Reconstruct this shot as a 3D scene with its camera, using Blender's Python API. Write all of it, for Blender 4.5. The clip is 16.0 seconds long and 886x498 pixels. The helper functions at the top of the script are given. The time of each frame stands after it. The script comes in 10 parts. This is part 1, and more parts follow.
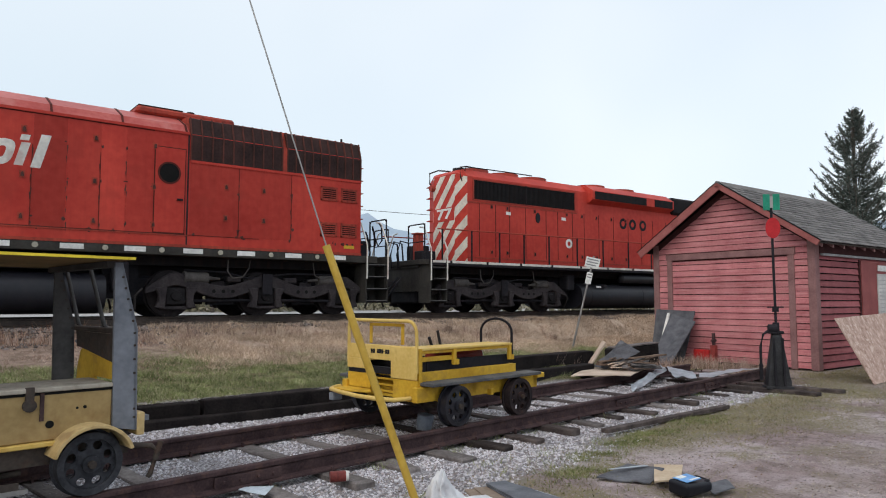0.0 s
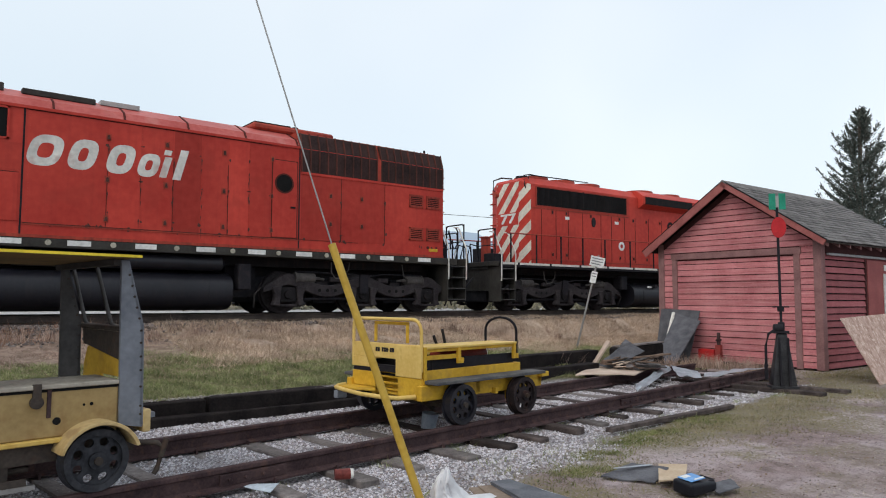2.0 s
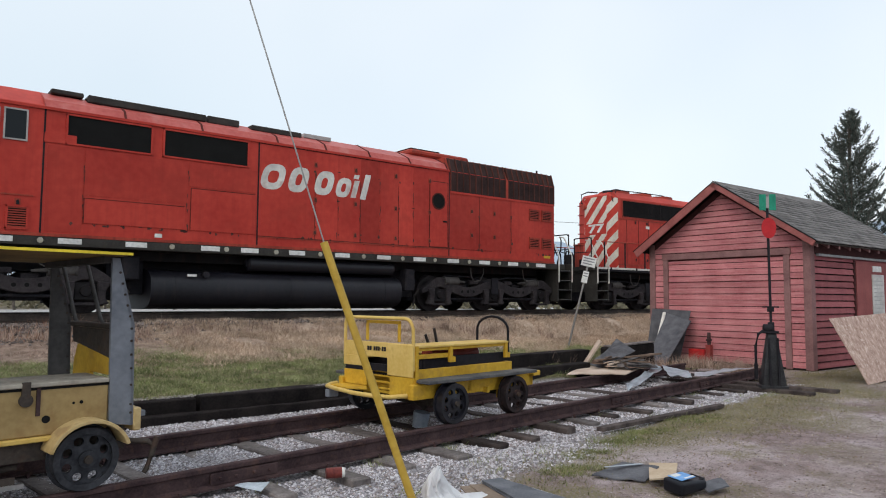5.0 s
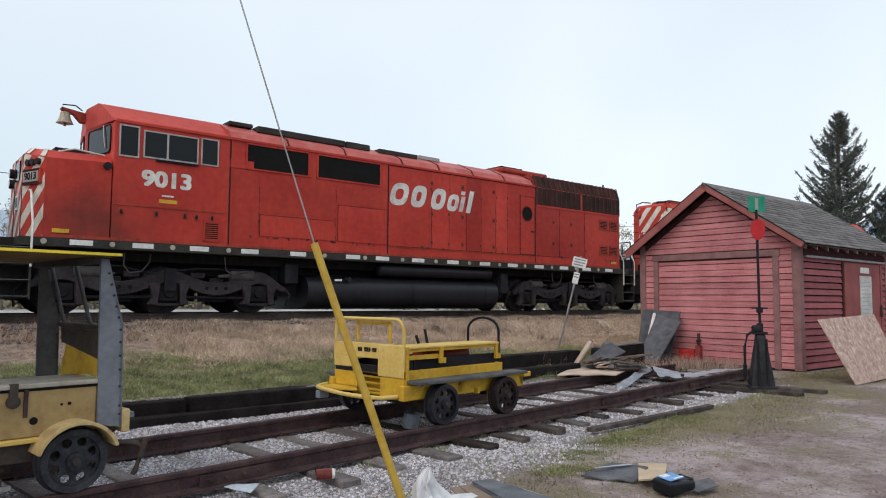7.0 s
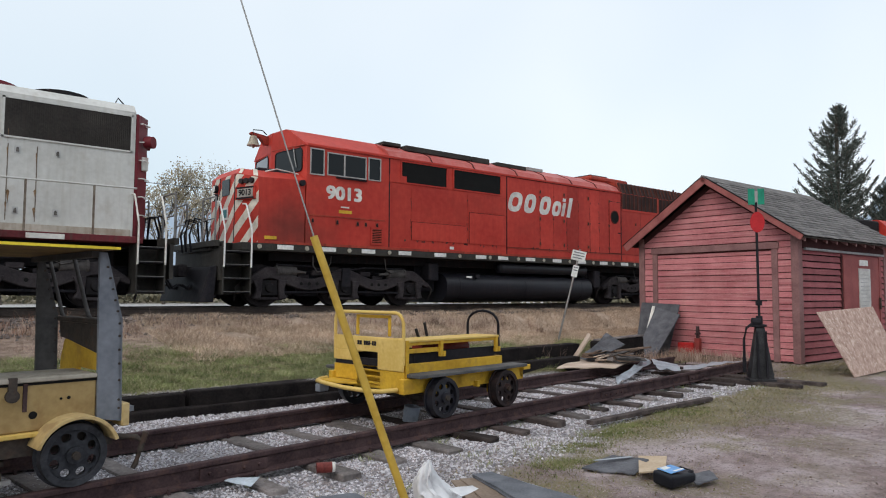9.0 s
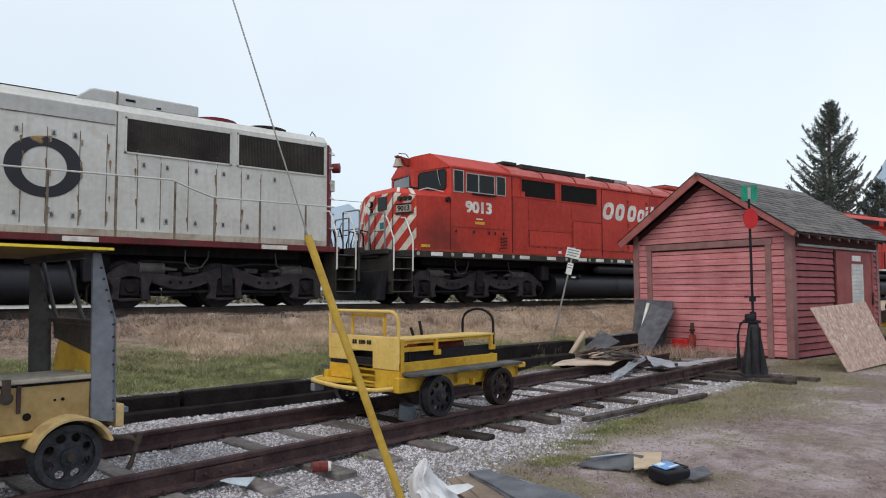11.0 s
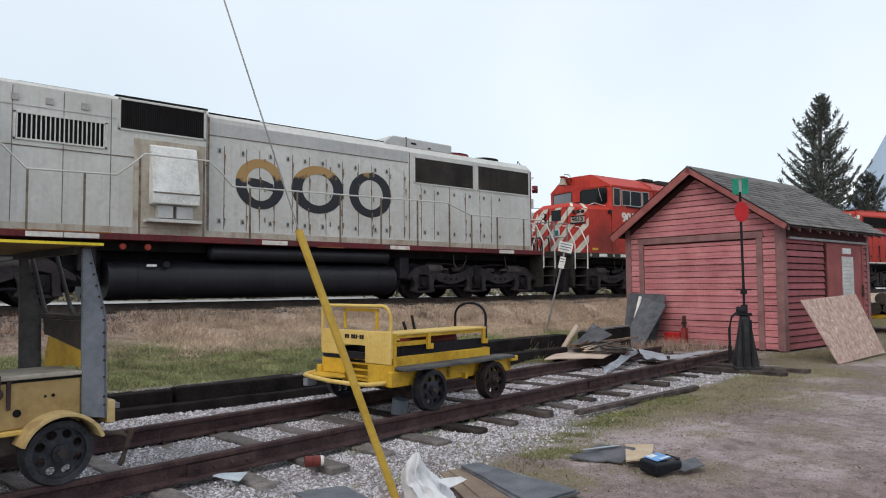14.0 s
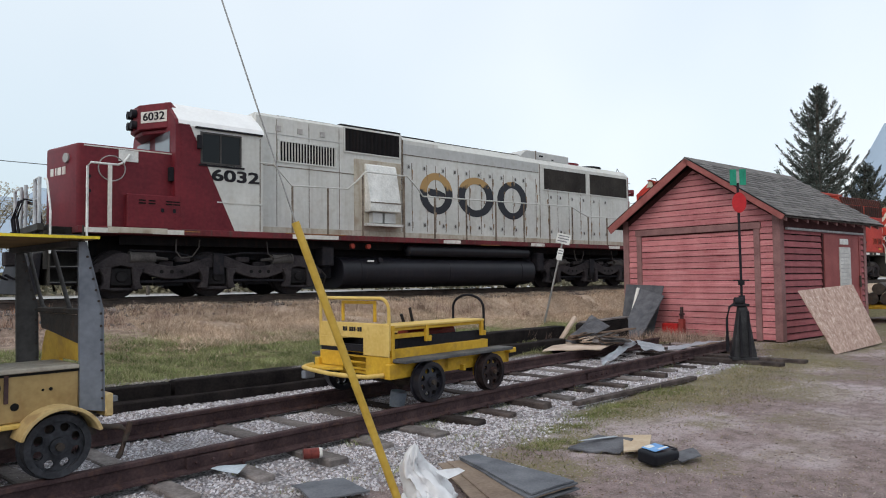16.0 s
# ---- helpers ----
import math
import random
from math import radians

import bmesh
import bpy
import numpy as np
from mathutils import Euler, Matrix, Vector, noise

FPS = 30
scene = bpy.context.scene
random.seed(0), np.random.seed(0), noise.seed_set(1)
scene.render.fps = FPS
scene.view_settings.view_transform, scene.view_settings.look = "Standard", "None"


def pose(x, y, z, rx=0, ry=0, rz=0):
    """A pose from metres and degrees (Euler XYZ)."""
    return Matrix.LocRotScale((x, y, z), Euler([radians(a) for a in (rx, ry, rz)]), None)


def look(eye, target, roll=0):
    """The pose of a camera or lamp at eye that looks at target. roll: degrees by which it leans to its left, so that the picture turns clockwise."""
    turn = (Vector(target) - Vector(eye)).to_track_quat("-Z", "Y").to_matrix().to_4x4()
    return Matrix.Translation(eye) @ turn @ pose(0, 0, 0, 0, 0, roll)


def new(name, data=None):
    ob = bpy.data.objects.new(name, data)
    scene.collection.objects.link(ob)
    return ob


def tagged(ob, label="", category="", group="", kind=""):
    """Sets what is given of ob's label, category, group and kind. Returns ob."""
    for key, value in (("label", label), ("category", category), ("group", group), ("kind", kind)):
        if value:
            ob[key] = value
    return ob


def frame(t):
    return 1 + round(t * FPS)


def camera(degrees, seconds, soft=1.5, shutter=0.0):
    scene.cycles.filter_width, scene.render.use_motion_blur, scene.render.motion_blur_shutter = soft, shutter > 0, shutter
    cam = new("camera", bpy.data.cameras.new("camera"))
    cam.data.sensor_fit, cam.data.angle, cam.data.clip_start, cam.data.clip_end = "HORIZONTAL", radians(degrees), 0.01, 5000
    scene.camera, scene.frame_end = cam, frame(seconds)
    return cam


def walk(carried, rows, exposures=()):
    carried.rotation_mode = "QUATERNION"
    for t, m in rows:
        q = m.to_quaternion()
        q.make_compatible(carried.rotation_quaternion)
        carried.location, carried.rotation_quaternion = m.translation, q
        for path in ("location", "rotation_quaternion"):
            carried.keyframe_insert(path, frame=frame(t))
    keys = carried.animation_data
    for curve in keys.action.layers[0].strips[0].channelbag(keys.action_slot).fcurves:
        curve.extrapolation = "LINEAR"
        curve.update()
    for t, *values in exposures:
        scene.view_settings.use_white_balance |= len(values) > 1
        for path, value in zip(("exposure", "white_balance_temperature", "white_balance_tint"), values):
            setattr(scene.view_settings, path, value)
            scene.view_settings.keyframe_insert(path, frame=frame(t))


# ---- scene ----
cam = camera(65.41, 16.0, soft=1.05)
PATH = [
    (0.0, look((0.008, 0.013, 1.506), (6.207, 7.824, 2.258), 0.01)),
    (0.5, look((0.003, 0.006, 1.510), (6.167, 7.846, 2.243), -0.01)),
    (1.0, look((-0.001, 0.005, 1.510), (6.114, 7.884, 2.243), 0.17)),
    (1.5, look((-0.002, 0.014, 1.507), (6.145, 7.868, 2.234), 0.13)),
    (2.0, look((0.000, 0.009, 1.506), (6.148, 7.862, 2.238), 0.19)),
    (2.5, look((-0.003, 0.008, 1.506), (6.167, 7.843, 2.239), 0.32)),
    (3.0, look((-0.003, 0.004, 1.508), (6.165, 7.842, 2.225), 0.39)),
    (3.5, look((-0.003, 0.006, 1.503), (6.189, 7.827, 2.201), 0.41)),
    (4.0, look((-0.001, 0.009, 1.498), (6.196, 7.829, 2.180), 0.26)),
    (6.5, look((-0.009, 0.010, 1.508), (6.314, 7.715, 2.310), 0.55)),
    (7.0, look((-0.002, 0.000, 1.506), (6.334, 7.702, 2.240), 0.42)),
    (7.5, look((0.000, -0.000, 1.503), (6.331, 7.710, 2.192), 0.26)),
    (8.0, look((-0.007, 0.002, 1.503), (6.330, 7.707, 2.183), 0.53)),
    (8.5, look((-0.009, 0.011, 1.506), (6.332, 7.716, 2.166), 0.55)),
    (9.0, look((0.002, 0.022, 1.501), (6.358, 7.715, 2.144), 0.28)),
    (11.5, look((0.005, 0.012, 1.500), (6.422, 7.657, 2.117), -0.15)),
    (12.0, look((0.007, 0.003, 1.505), (6.412, 7.660, 2.087), -0.09)),
    (12.5, look((0.007, 0.019, 1.507), (6.486, 7.616, 2.072), 0.04)),
    (13.0, look((0.003, 0.016, 1.504), (6.501, 7.595, 2.074), -0.14)),
    (13.5, look((0.007, 0.004, 1.497), (6.502, 7.586, 2.070), -0.34)),
    (14.0, look((0.014, 0.011, 1.492), (6.508, 7.596, 2.039), -0.45)),
    (14.5, look((0.015, 0.016, 1.492), (6.532, 7.584, 2.011), -0.23)),
    (15.0, look((0.017, 0.005, 1.487), (6.539, 7.571, 1.948), -0.27)),
    (15.5, look((0.020, 0.003, 1.483), (6.530, 7.582, 1.921), -0.47)),
    (16.0, look((0.022, 0.014, 1.489), (6.541, 7.585, 1.925), -0.70)),
]
TRAVEL = [(0, -12.403), (0.5, -11.793), (1, -11.178), (1.5, -10.553), (2, -9.882), (2.5, -9.160), (3, -8.399), (3.5, -7.599), (4, -6.757), (6.5, -2.099), (7, -1.065), (7.5, 0.000), (8, 1.096), (8.5, 2.228), (9, 3.401), (11.5, 9.611), (12, 10.947), (12.5, 12.304), (13, 13.659), (13.5, 15.029), (14, 16.425), (14.5, 17.839), (15, 19.259), (15.5, 20.697), (16, 22.130)]
walk(cam, PATH)

# ---- world and light: a bright overcast autumn day ----
SUN_EL, SUN_ROT = 45, -107
world = bpy.data.worlds.new("overcast_sky")
scene.world = world
world.use_nodes = True
wn, wl = world.node_tree.nodes, world.node_tree.links
wn.clear()
sky = wn.new("ShaderNodeTexSky")
sky.sky_type, sky.sun_disc = "NISHITA", False
sky.sun_elevation, sky.sun_rotation = radians(SUN_EL), radians(SUN_ROT)
sky.air_density, sky.dust_density, sky.ozone_density = 1.0, 4.0, 1.0
sky_bg = wn.new("ShaderNodeBackground")
sky_bg.inputs["Strength"].default_value = 0.05
cloud_bg = wn.new("ShaderNodeBackground")
cloud_bg.inputs["Color"].default_value = (0.775, 0.865, 0.94, 1)
cloud_bg.inputs["Strength"].default_value = 0.93
sum_bg = wn.new("ShaderNodeAddShader")
world_out = wn.new("ShaderNodeOutputWorld")
cloud_at, cloud_noise, cloud_range, cloud_mix = wn.new("ShaderNodeTexCoord"), wn.new("ShaderNodeTexNoise"), wn.new("ShaderNodeMapRange"), wn.new("ShaderNodeMix")
cloud_noise.inputs["Scale"].default_value, cloud_noise.inputs["Detail"].default_value = 1.5, 3
cloud_range.inputs["From Min"].default_value, cloud_range.inputs["From Max"].default_value = 0.36, 0.62
cloud_mix.data_type = "RGBA"
cloud_mix.inputs[6].default_value, cloud_mix.inputs[7].default_value = (0.72, 0.80, 0.85, 1), (0.88, 0.925, 0.945, 1)
wl.new(cloud_at.outputs["Generated"], cloud_noise.inputs["Vector"])
wl.new(cloud_noise.outputs[0], cloud_range.inputs["Value"])
wl.new(cloud_range.outputs[0], cloud_mix.inputs[0])
sky_dir, low_range, side_range, low_mul, low_mix = wn.new("ShaderNodeSeparateXYZ"), wn.new("ShaderNodeMapRange"), wn.new("ShaderNodeMapRange"), wn.new("ShaderNodeMath"), wn.new("ShaderNodeMix")
wl.new(cloud_at.outputs["Generated"], sky_dir.inputs[0])
low_range.inputs["From Min"].default_value, low_range.inputs["From Max"].default_value = 0.55, 0.05
side_range.inputs["From Min"].default_value, side_range.inputs["From Max"].default_value = 0.85, 0.25
wl.new(sky_dir.outputs[2], low_range.inputs["Value"])
wl.new(sky_dir.outputs[0], side_range.inputs["Value"])
low_mul.operation = "MULTIPLY"
wl.new(low_range.outputs[0], low_mul.inputs[0])
wl.new(side_range.outputs[0], low_mul.inputs[1])
low_mix.data_type = "RGBA"
low_mix.inputs[7].default_value = (0.59, 0.705, 0.775, 1)
wl.new(low_mul.outputs[0], low_mix.inputs[0])
wl.new(cloud_mix.outputs[2], low_mix.inputs[6])
wl.new(low_mix.outputs[2], cloud_bg.inputs["Color"])
wl.new(sky.outputs[0], sky_bg.inputs["Color"])
wl.new(sky_bg.outputs[0], sum_bg.inputs[0])
wl.new(cloud_bg.outputs[0], sum_bg.inputs[1])
wl.new(sum_bg.outputs[0], world_out.inputs["Surface"])
sun_data = bpy.data.lights.new("sun", "SUN")
sun_data.energy, sun_data.angle, sun_data.color = 0.5, radians(25), (1.0, 0.96, 0.9)
sun = new("sun", sun_data)
sun.matrix_world = look((-22, -2, 26), (4, 6, 0))
scene.view_settings.exposure = 0.0

# ---- plan ----
PSI = 0.120                      # the siding's angle to the main line
SHED_TURN = -0.028
YC, ZR = 16.64, 1.159            # main line: centre and rail top


def side(a, k, z=0.0):
    """Siding frame to world: along the near rail, across it, up."""
    return Vector((a * math.cos(PSI) - k * math.sin(PSI), 5.234 + a * math.sin(PSI) + k * math.cos(PSI), z))


def smooth(a, b, x):
    q = np.clip((x - a) / (b - a), 0, 1)
    return q * q * (3 - 2 * q)


def bend(x):
    """How far the main line has curved towards the shed at x."""
    q = np.clip(np.asarray(x, float) - 16, 0, None)
    return np.where(q < 44, 0.0027 * q * q, 0.0027 * 44 * 44 + 0.2376 * (q - 44))


def terrain(x, y):
    """Height of the ground, for numbers or arrays."""
    x, y = np.asarray(x, float), np.asarray(y, float)
    kt = -x * math.sin(PSI) + (y - 5.234) * math.cos(PSI)
    low = y
    y = y + bend(x)
    shift = 2.9 * smooth(9.5, 14.5, x)
    lift = np.interp(y - shift, [8.35, 8.75, 10, 12, 13.4], [0, 0.26, 0.34, 0.50, 0.74])
    bed = np.interp(y, [13.2, 14.2, 14.55, 18.8, 19.8, 24, 60], [0, 0.86, 0.985, 0.985, 0.62, 0.5, 0.5])
    z = np.maximum(lift * (y < 15), bed)
    y = low
    z = z - 0.02 - 0.035 * smooth(-1.3, -0.7, kt) * (1 - 0.85 * smooth(-0.02, 0.14, kt)) * (1 - smooth(1.5, 1.7, kt)) * (1 - smooth(12.5, 14.5, x))
    z = z + 0.075 * smooth(1.6, 2.1, kt) * (1 - smooth(8.15, 8.4, y)) * (1 - smooth(8, 10, x))
    rough = 0.02 * np.sin(1.7 * x + 0.6 * y) * np.sin(1.3 * y - 0.4 * x) + 0.012 * np.sin(4.1 * x) * np.sin(3.7 * y + 1)
    return z + rough * smooth(0.2, 2.0, np.abs(y - 6.5) + 0.2)


# ---- materials ----
def rgb(c):
    return (c[0], c[1], c[2], 1)


def material(name, base, dark=None, light=None, rough=0.6, metal=0.0, scale=4.0, fine=40.0, bump=0.15,
             streak=0.0, streak_colour=(0.05, 0.035, 0.03), spots=0.0, spot_colour=(0.1, 0.05, 0.03), spot_scale=9.0, spec=0.2, per_piece=0.0, dist=0.01, grain=0.0, grain_colour=(0.6, 0.3, 0.3)):
    """A painted, wooden, stony or metal surface: two scales of tone, streaks that run down, spots of wear."""
    m = bpy.data.materials.new(name)
    m.use_nodes = True
    n, l = m.node_tree.nodes, m.node_tree.links
    b = n["Principled BSDF"]
    b.inputs["Roughness"].default_value, b.inputs["Metallic"].default_value = rough, metal
    b.inputs["Specular IOR Level"].default_value = spec
    dark = dark or tuple(c * 0.72 for c in base)
    light = light or tuple(min(1, c * 1.22) for c in base)
    tc = n.new("ShaderNodeTexCoord")
    big, small = n.new("ShaderNodeTexNoise"), n.new("ShaderNodeTexNoise")
    for t, s, d in ((big, scale, 4), (small, fine, 3)):
        t.inputs["Scale"].default_value, t.inputs["Detail"].default_value = s, d
        l.new(tc.outputs["Object"], t.inputs["Vector"])
    mix = n.new("ShaderNodeMix")
    mix.data_type = "RGBA"
    mix.inputs[6].default_value, mix.inputs[7].default_value = rgb(dark), rgb(light)
    add = n.new("ShaderNodeMath")
    add.operation = "MULTIPLY_ADD"
    l.new(small.outputs[0], add.inputs[0])
    add.inputs[1].default_value = 0.55
    ramp = n.new("ShaderNodeMapRange")
    ramp.inputs["From Min"].default_value, ramp.inputs["From Max"].default_value = 0.5, 1.05
    l.new(big.outputs[0], add.inputs[2])
    l.new(add.outputs[0], ramp.inputs["Value"])
    l.new(ramp.outputs[0], mix.inputs[0])
    colour = mix.outputs[2]

    def lay(fac_socket, amount, tone, lo, hi):
        nonlocal colour
        r = n.new("ShaderNodeMapRange")
        r.inputs["From Min"].default_value, r.inputs["From Max"].default_value = lo, hi
        r.inputs["To Max"].default_value = amount
        l.new(fac_socket, r.inputs["Value"])
        x = n.new("ShaderNodeMix")
        x.data_type = "RGBA"
        l.new(r.outputs[0], x.inputs[0])
        l.new(colour, x.inputs[6])
        x.inputs[7].default_value = rgb(tone)
        colour = x.outputs[2]

    if streak:
        mp = n.new("ShaderNodeMapping")
        mp.inputs["Scale"].default_value = (5.0, 5.0, 0.35)
        l.new(tc.outputs["Object"], mp.inputs["Vector"])
        t = n.new("ShaderNodeTexNoise")
        t.inputs["Scale"].default_value, t.inputs["Detail"].default_value = 2.2, 5
        l.new(mp.outputs[0], t.inputs["Vector"])
        lay(t.outputs[0], streak, streak_colour, 0.5, 0.78)
    if spots:
        t = n.new("ShaderNodeTexNoise")
        t.inputs["Scale"].default_value, t.inputs["Detail"].default_value = spot_scale, 6
        l.new(tc.outputs["Object"], t.inputs["Vector"])
        lay(t.outputs[0], spots, spot_colour, 0.56, 0.66)
    if grain:
        mp = n.new("ShaderNodeMapping")
        mp.inputs["Scale"].default_value = (0.7, 0.7, 16.0)
        l.new(tc.outputs["Object"], mp.inputs["Vector"])
        t = n.new("ShaderNodeTexNoise")
        t.inputs["Scale"].default_value, t.inputs["Detail"].default_value, t.inputs["Roughness"].default_value = 1.9, 6, 0.7
        l.new(mp.outputs[0], t.inputs["Vector"])
        lay(t.outputs[0], grain, grain_colour, 0.46, 0.70)
    if per_piece:
        info = n.new("ShaderNodeObjectInfo")
        hsv = n.new("ShaderNodeHueSaturation")
        r = n.new("ShaderNodeMapRange")
        r.inputs["To Min"].default_value, r.inputs["To Max"].default_value = 1 - per_piece, 1 + per_piece
        l.new(info.outputs["Random"], r.inputs["Value"])
        l.new(r.outputs[0], hsv.inputs["Value"])
        l.new(colour, hsv.inputs["Color"])
        colour = hsv.outputs[0]
    l.new(colour, b.inputs["Base Color"])
    if bump:
        bp = n.new("ShaderNodeBump")
        bp.inputs["Strength"].default_value, bp.inputs["Distance"].default_value = bump, dist
        l.new(add.outputs[0], bp.inputs["Height"])
        l.new(bp.outputs[0], b.inputs["Normal"])
    return m


def glass(name, tint, spec=0.6):
    m = bpy.data.materials.new(name)
    m.use_nodes = True
    b = m.node_tree.nodes["Principled BSDF"]
    b.inputs["Base Color"].default_value = rgb(tint)
    b.inputs["Roughness"].default_value, b.inputs["Specular IOR Level"].default_value = 0.08, spec
    return m


RED = material("faded_red_paint", (0.49, 0.046, 0.032), (0.38, 0.032, 0.024), (0.565, 0.066, 0.046), rough=0.5, scale=0.6, fine=7, bump=0.04, streak=0.3, streak_colour=(0.26, 0.030, 0.023), spots=0.35, spot_colour=(0.34, 0.04, 0.028), spot_scale=1.7, spec=0.14)
RED_DIRTY = material("sooty_red_paint", (0.36, 0.05, 0.03), (0.22, 0.035, 0.025), (0.45, 0.065, 0.04), rough=0.65, scale=1.2, fine=12, bump=0.06, streak=0.6, streak_colour=(0.06, 0.025, 0.02), spots=0.3, spot_colour=(0.08, 0.04, 0.03))
RED_ROOF = material("chalky_red_roof_paint", (0.46, 0.095, 0.082), (0.36, 0.055, 0.047), (0.55, 0.15, 0.132), rough=0.45, scale=0.7, fine=10, bump=0.05, spots=0.25, spot_colour=(0.56, 0.30, 0.27), spot_scale=1.6)
def soot(m, centre, radius, amount, tone):
    """A smoke stain of its own shape on a copy of a paint."""
    m = m.copy()
    n, l = m.node_tree.nodes, m.node_tree.links
    b = n["Principled BSDF"]
    src = b.inputs["Base Color"].links[0].from_socket
    tc, vm, nz = n.new("ShaderNodeTexCoord"), n.new("ShaderNodeVectorMath"), n.new("ShaderNodeTexNoise")
    vm.operation = "DISTANCE"
    vm.inputs[1].default_value = centre
    nz.inputs["Scale"].default_value, nz.inputs["Detail"].default_value = 1.6, 5
    l.new(tc.outputs["Object"], vm.inputs[0])
    l.new(tc.outputs["Object"], nz.inputs["Vector"])
    ad, mr, mx = n.new("ShaderNodeMath"), n.new("ShaderNodeMapRange"), n.new("ShaderNodeMix")
    ad.operation = "MULTIPLY_ADD"
    ad.inputs[1].default_value = 1.3
    l.new(nz.outputs[0], ad.inputs[0])
    l.new(vm.outputs["Value"], ad.inputs[2])
    mr.inputs["From Min"].default_value, mr.inputs["From Max"].default_value = 0.65 + radius, 0.65
    mr.inputs["To Max"].default_value = amount
    l.new(ad.outputs[0], mr.inputs["Value"])
    mx.data_type = "RGBA"
    l.new(mr.outputs[0], mx.inputs[0])
    l.new(src, mx.inputs[6])
    mx.inputs[7].default_value = rgb(tone)
    l.new(mx.outputs[2], b.inputs["Base Color"])
    return m


RED_NOSE = soot(RED, (-8.15, -1.5, 1.70), 1.25, 0.8, (0.05, 0.03, 0.025))
WHITE_DIRTY = material("weathered_white_paint", (0.60, 0.595, 0.57), (0.50, 0.495, 0.47), (0.67, 0.665, 0.64), rough=0.5, scale=0.9, fine=10, bump=0.03, streak=0.35, streak_colour=(0.40, 0.37, 0.32), spots=0.2, spot_colour=(0.38, 0.33, 0.27), spot_scale=3.5)
WHITE_GREY = material("chalky_grey_white_paint", (0.50, 0.505, 0.50), (0.42, 0.42, 0.415), (0.56, 0.56, 0.555), rough=0.55, scale=0.7, fine=10, bump=0.05, streak=0.2, streak_colour=(0.27, 0.26, 0.24), spots=0.25, spot_colour=(0.25, 0.22, 0.18), spot_scale=5)
TOE = material("rust_stained_cream_paint", (0.49, 0.445, 0.365), (0.37, 0.32, 0.25), (0.56, 0.52, 0.45), rough=0.6, scale=1.4, fine=12, bump=0.05, streak=0.45, streak_colour=(0.22, 0.15, 0.09), spots=0.45, spot_colour=(0.22, 0.14, 0.08), spot_scale=3)
WHITE = material("chalky_white_paint", (0.74, 0.74, 0.72), rough=0.5, scale=3, fine=20, bump=0.03, spots=0.3, spot_colour=(0.45, 0.42, 0.38), spot_scale=6)
STRIPE = material("cream_stripe_paint", (0.66, 0.62, 0.54), rough=0.55, scale=2, fine=14, bump=0.03, streak=0.3, streak_colour=(0.35, 0.2, 0.15))
WORN_WHITE = material("worn_white_lettering", (0.66, 0.64, 0.60), rough=0.55, scale=2, fine=14, bump=0.03, spots=0.55, spot_colour=(0.45, 0.3, 0.27), spot_scale=3.0)
SILL = material("grimy_dark_grey_sill", (0.042, 0.039, 0.036), (0.025, 0.023, 0.022), (0.062, 0.058, 0.053), rough=0.6, scale=2, fine=20, bump=0.06, streak=0.3, streak_colour=(0.08, 0.065, 0.05), spec=0.1)
MAROON = material("maroon_paint", (0.142, 0.014, 0.023), (0.095, 0.010, 0.017), (0.185, 0.022, 0.031), rough=0.5, scale=1.2, fine=12, bump=0.04, streak=0.3, streak_colour=(0.08, 0.02, 0.02))
MAROON_GRIMY = material("grime_covered_maroon_paint", (0.145, 0.018, 0.026), (0.075, 0.015, 0.018), (0.19, 0.032, 0.04), rough=0.7, scale=1.1, fine=16, bump=0.05, streak=0.75, streak_colour=(0.075, 0.06, 0.05), spots=0.7, spot_colour=(0.055, 0.043, 0.036), spot_scale=2.2)
BLACK = material("grimy_black_paint", (0.018, 0.0170, 0.0215), (0.011, 0.0105, 0.0135), (0.029, 0.027, 0.032), rough=0.6, scale=2, fine=20, bump=0.1, spots=0.3, spot_colour=(0.05, 0.041, 0.038), spot_scale=4, spec=0.08)
TANK = material("dusty_black_tank", (0.0125, 0.0120, 0.0170), (0.0085, 0.0082, 0.0118), (0.020, 0.0195, 0.026), rough=0.42, scale=1.0, fine=14, bump=0.04, streak=0.35, streak_colour=(0.038, 0.031, 0.030), spec=0.3)
TRUCK = material("dusty_cast_steel", (0.040, 0.034, 0.037), (0.022, 0.019, 0.022), (0.064, 0.055, 0.057), rough=0.8, scale=3, fine=22, bump=0.2, spots=0.4, spot_colour=(0.024, 0.020, 0.0205), spec=0.08)
GRILLE = material("sooty_grille_steel", (0.016, 0.0148, 0.0162), rough=0.7, scale=4, fine=30, bump=0.1, streak=0.4, streak_colour=(0.05, 0.025, 0.02), spec=0.08)
# flat near-black that paints the shade inside openings, slots and holes
RECESS_SHADE = material("painted_recess_shade", (0.008, 0.008, 0.008), rough=0.9, bump=0)
SEAM = material("dark_seam_grime", (0.09, 0.02, 0.016), rough=0.8, scale=5, fine=30, bump=0.05)
SEAM_W = material("rusty_seam_grime", (0.15, 0.12, 0.095), (0.07, 0.045, 0.033), (0.27, 0.225, 0.18), rough=0.8, scale=5, fine=30, bump=0.05)
STEEL = material("bare_dull_steel", (0.32, 0.31, 0.30), rough=0.45, metal=0.7, scale=6, fine=40, bump=0.05)
ALU = material("aluminium_window_frame", (0.40, 0.375, 0.36), rough=0.5, metal=0.3, scale=6, fine=40, bump=0.03)
PANE = glass("dark_cab_glass", (0.008, 0.010, 0.012), 0.22)
# paler tint paints the sky light that comes through the cab
PANE_LIGHT = glass("cab_glass_painted_sky_light", (0.16, 0.18, 0.20), 0.5)
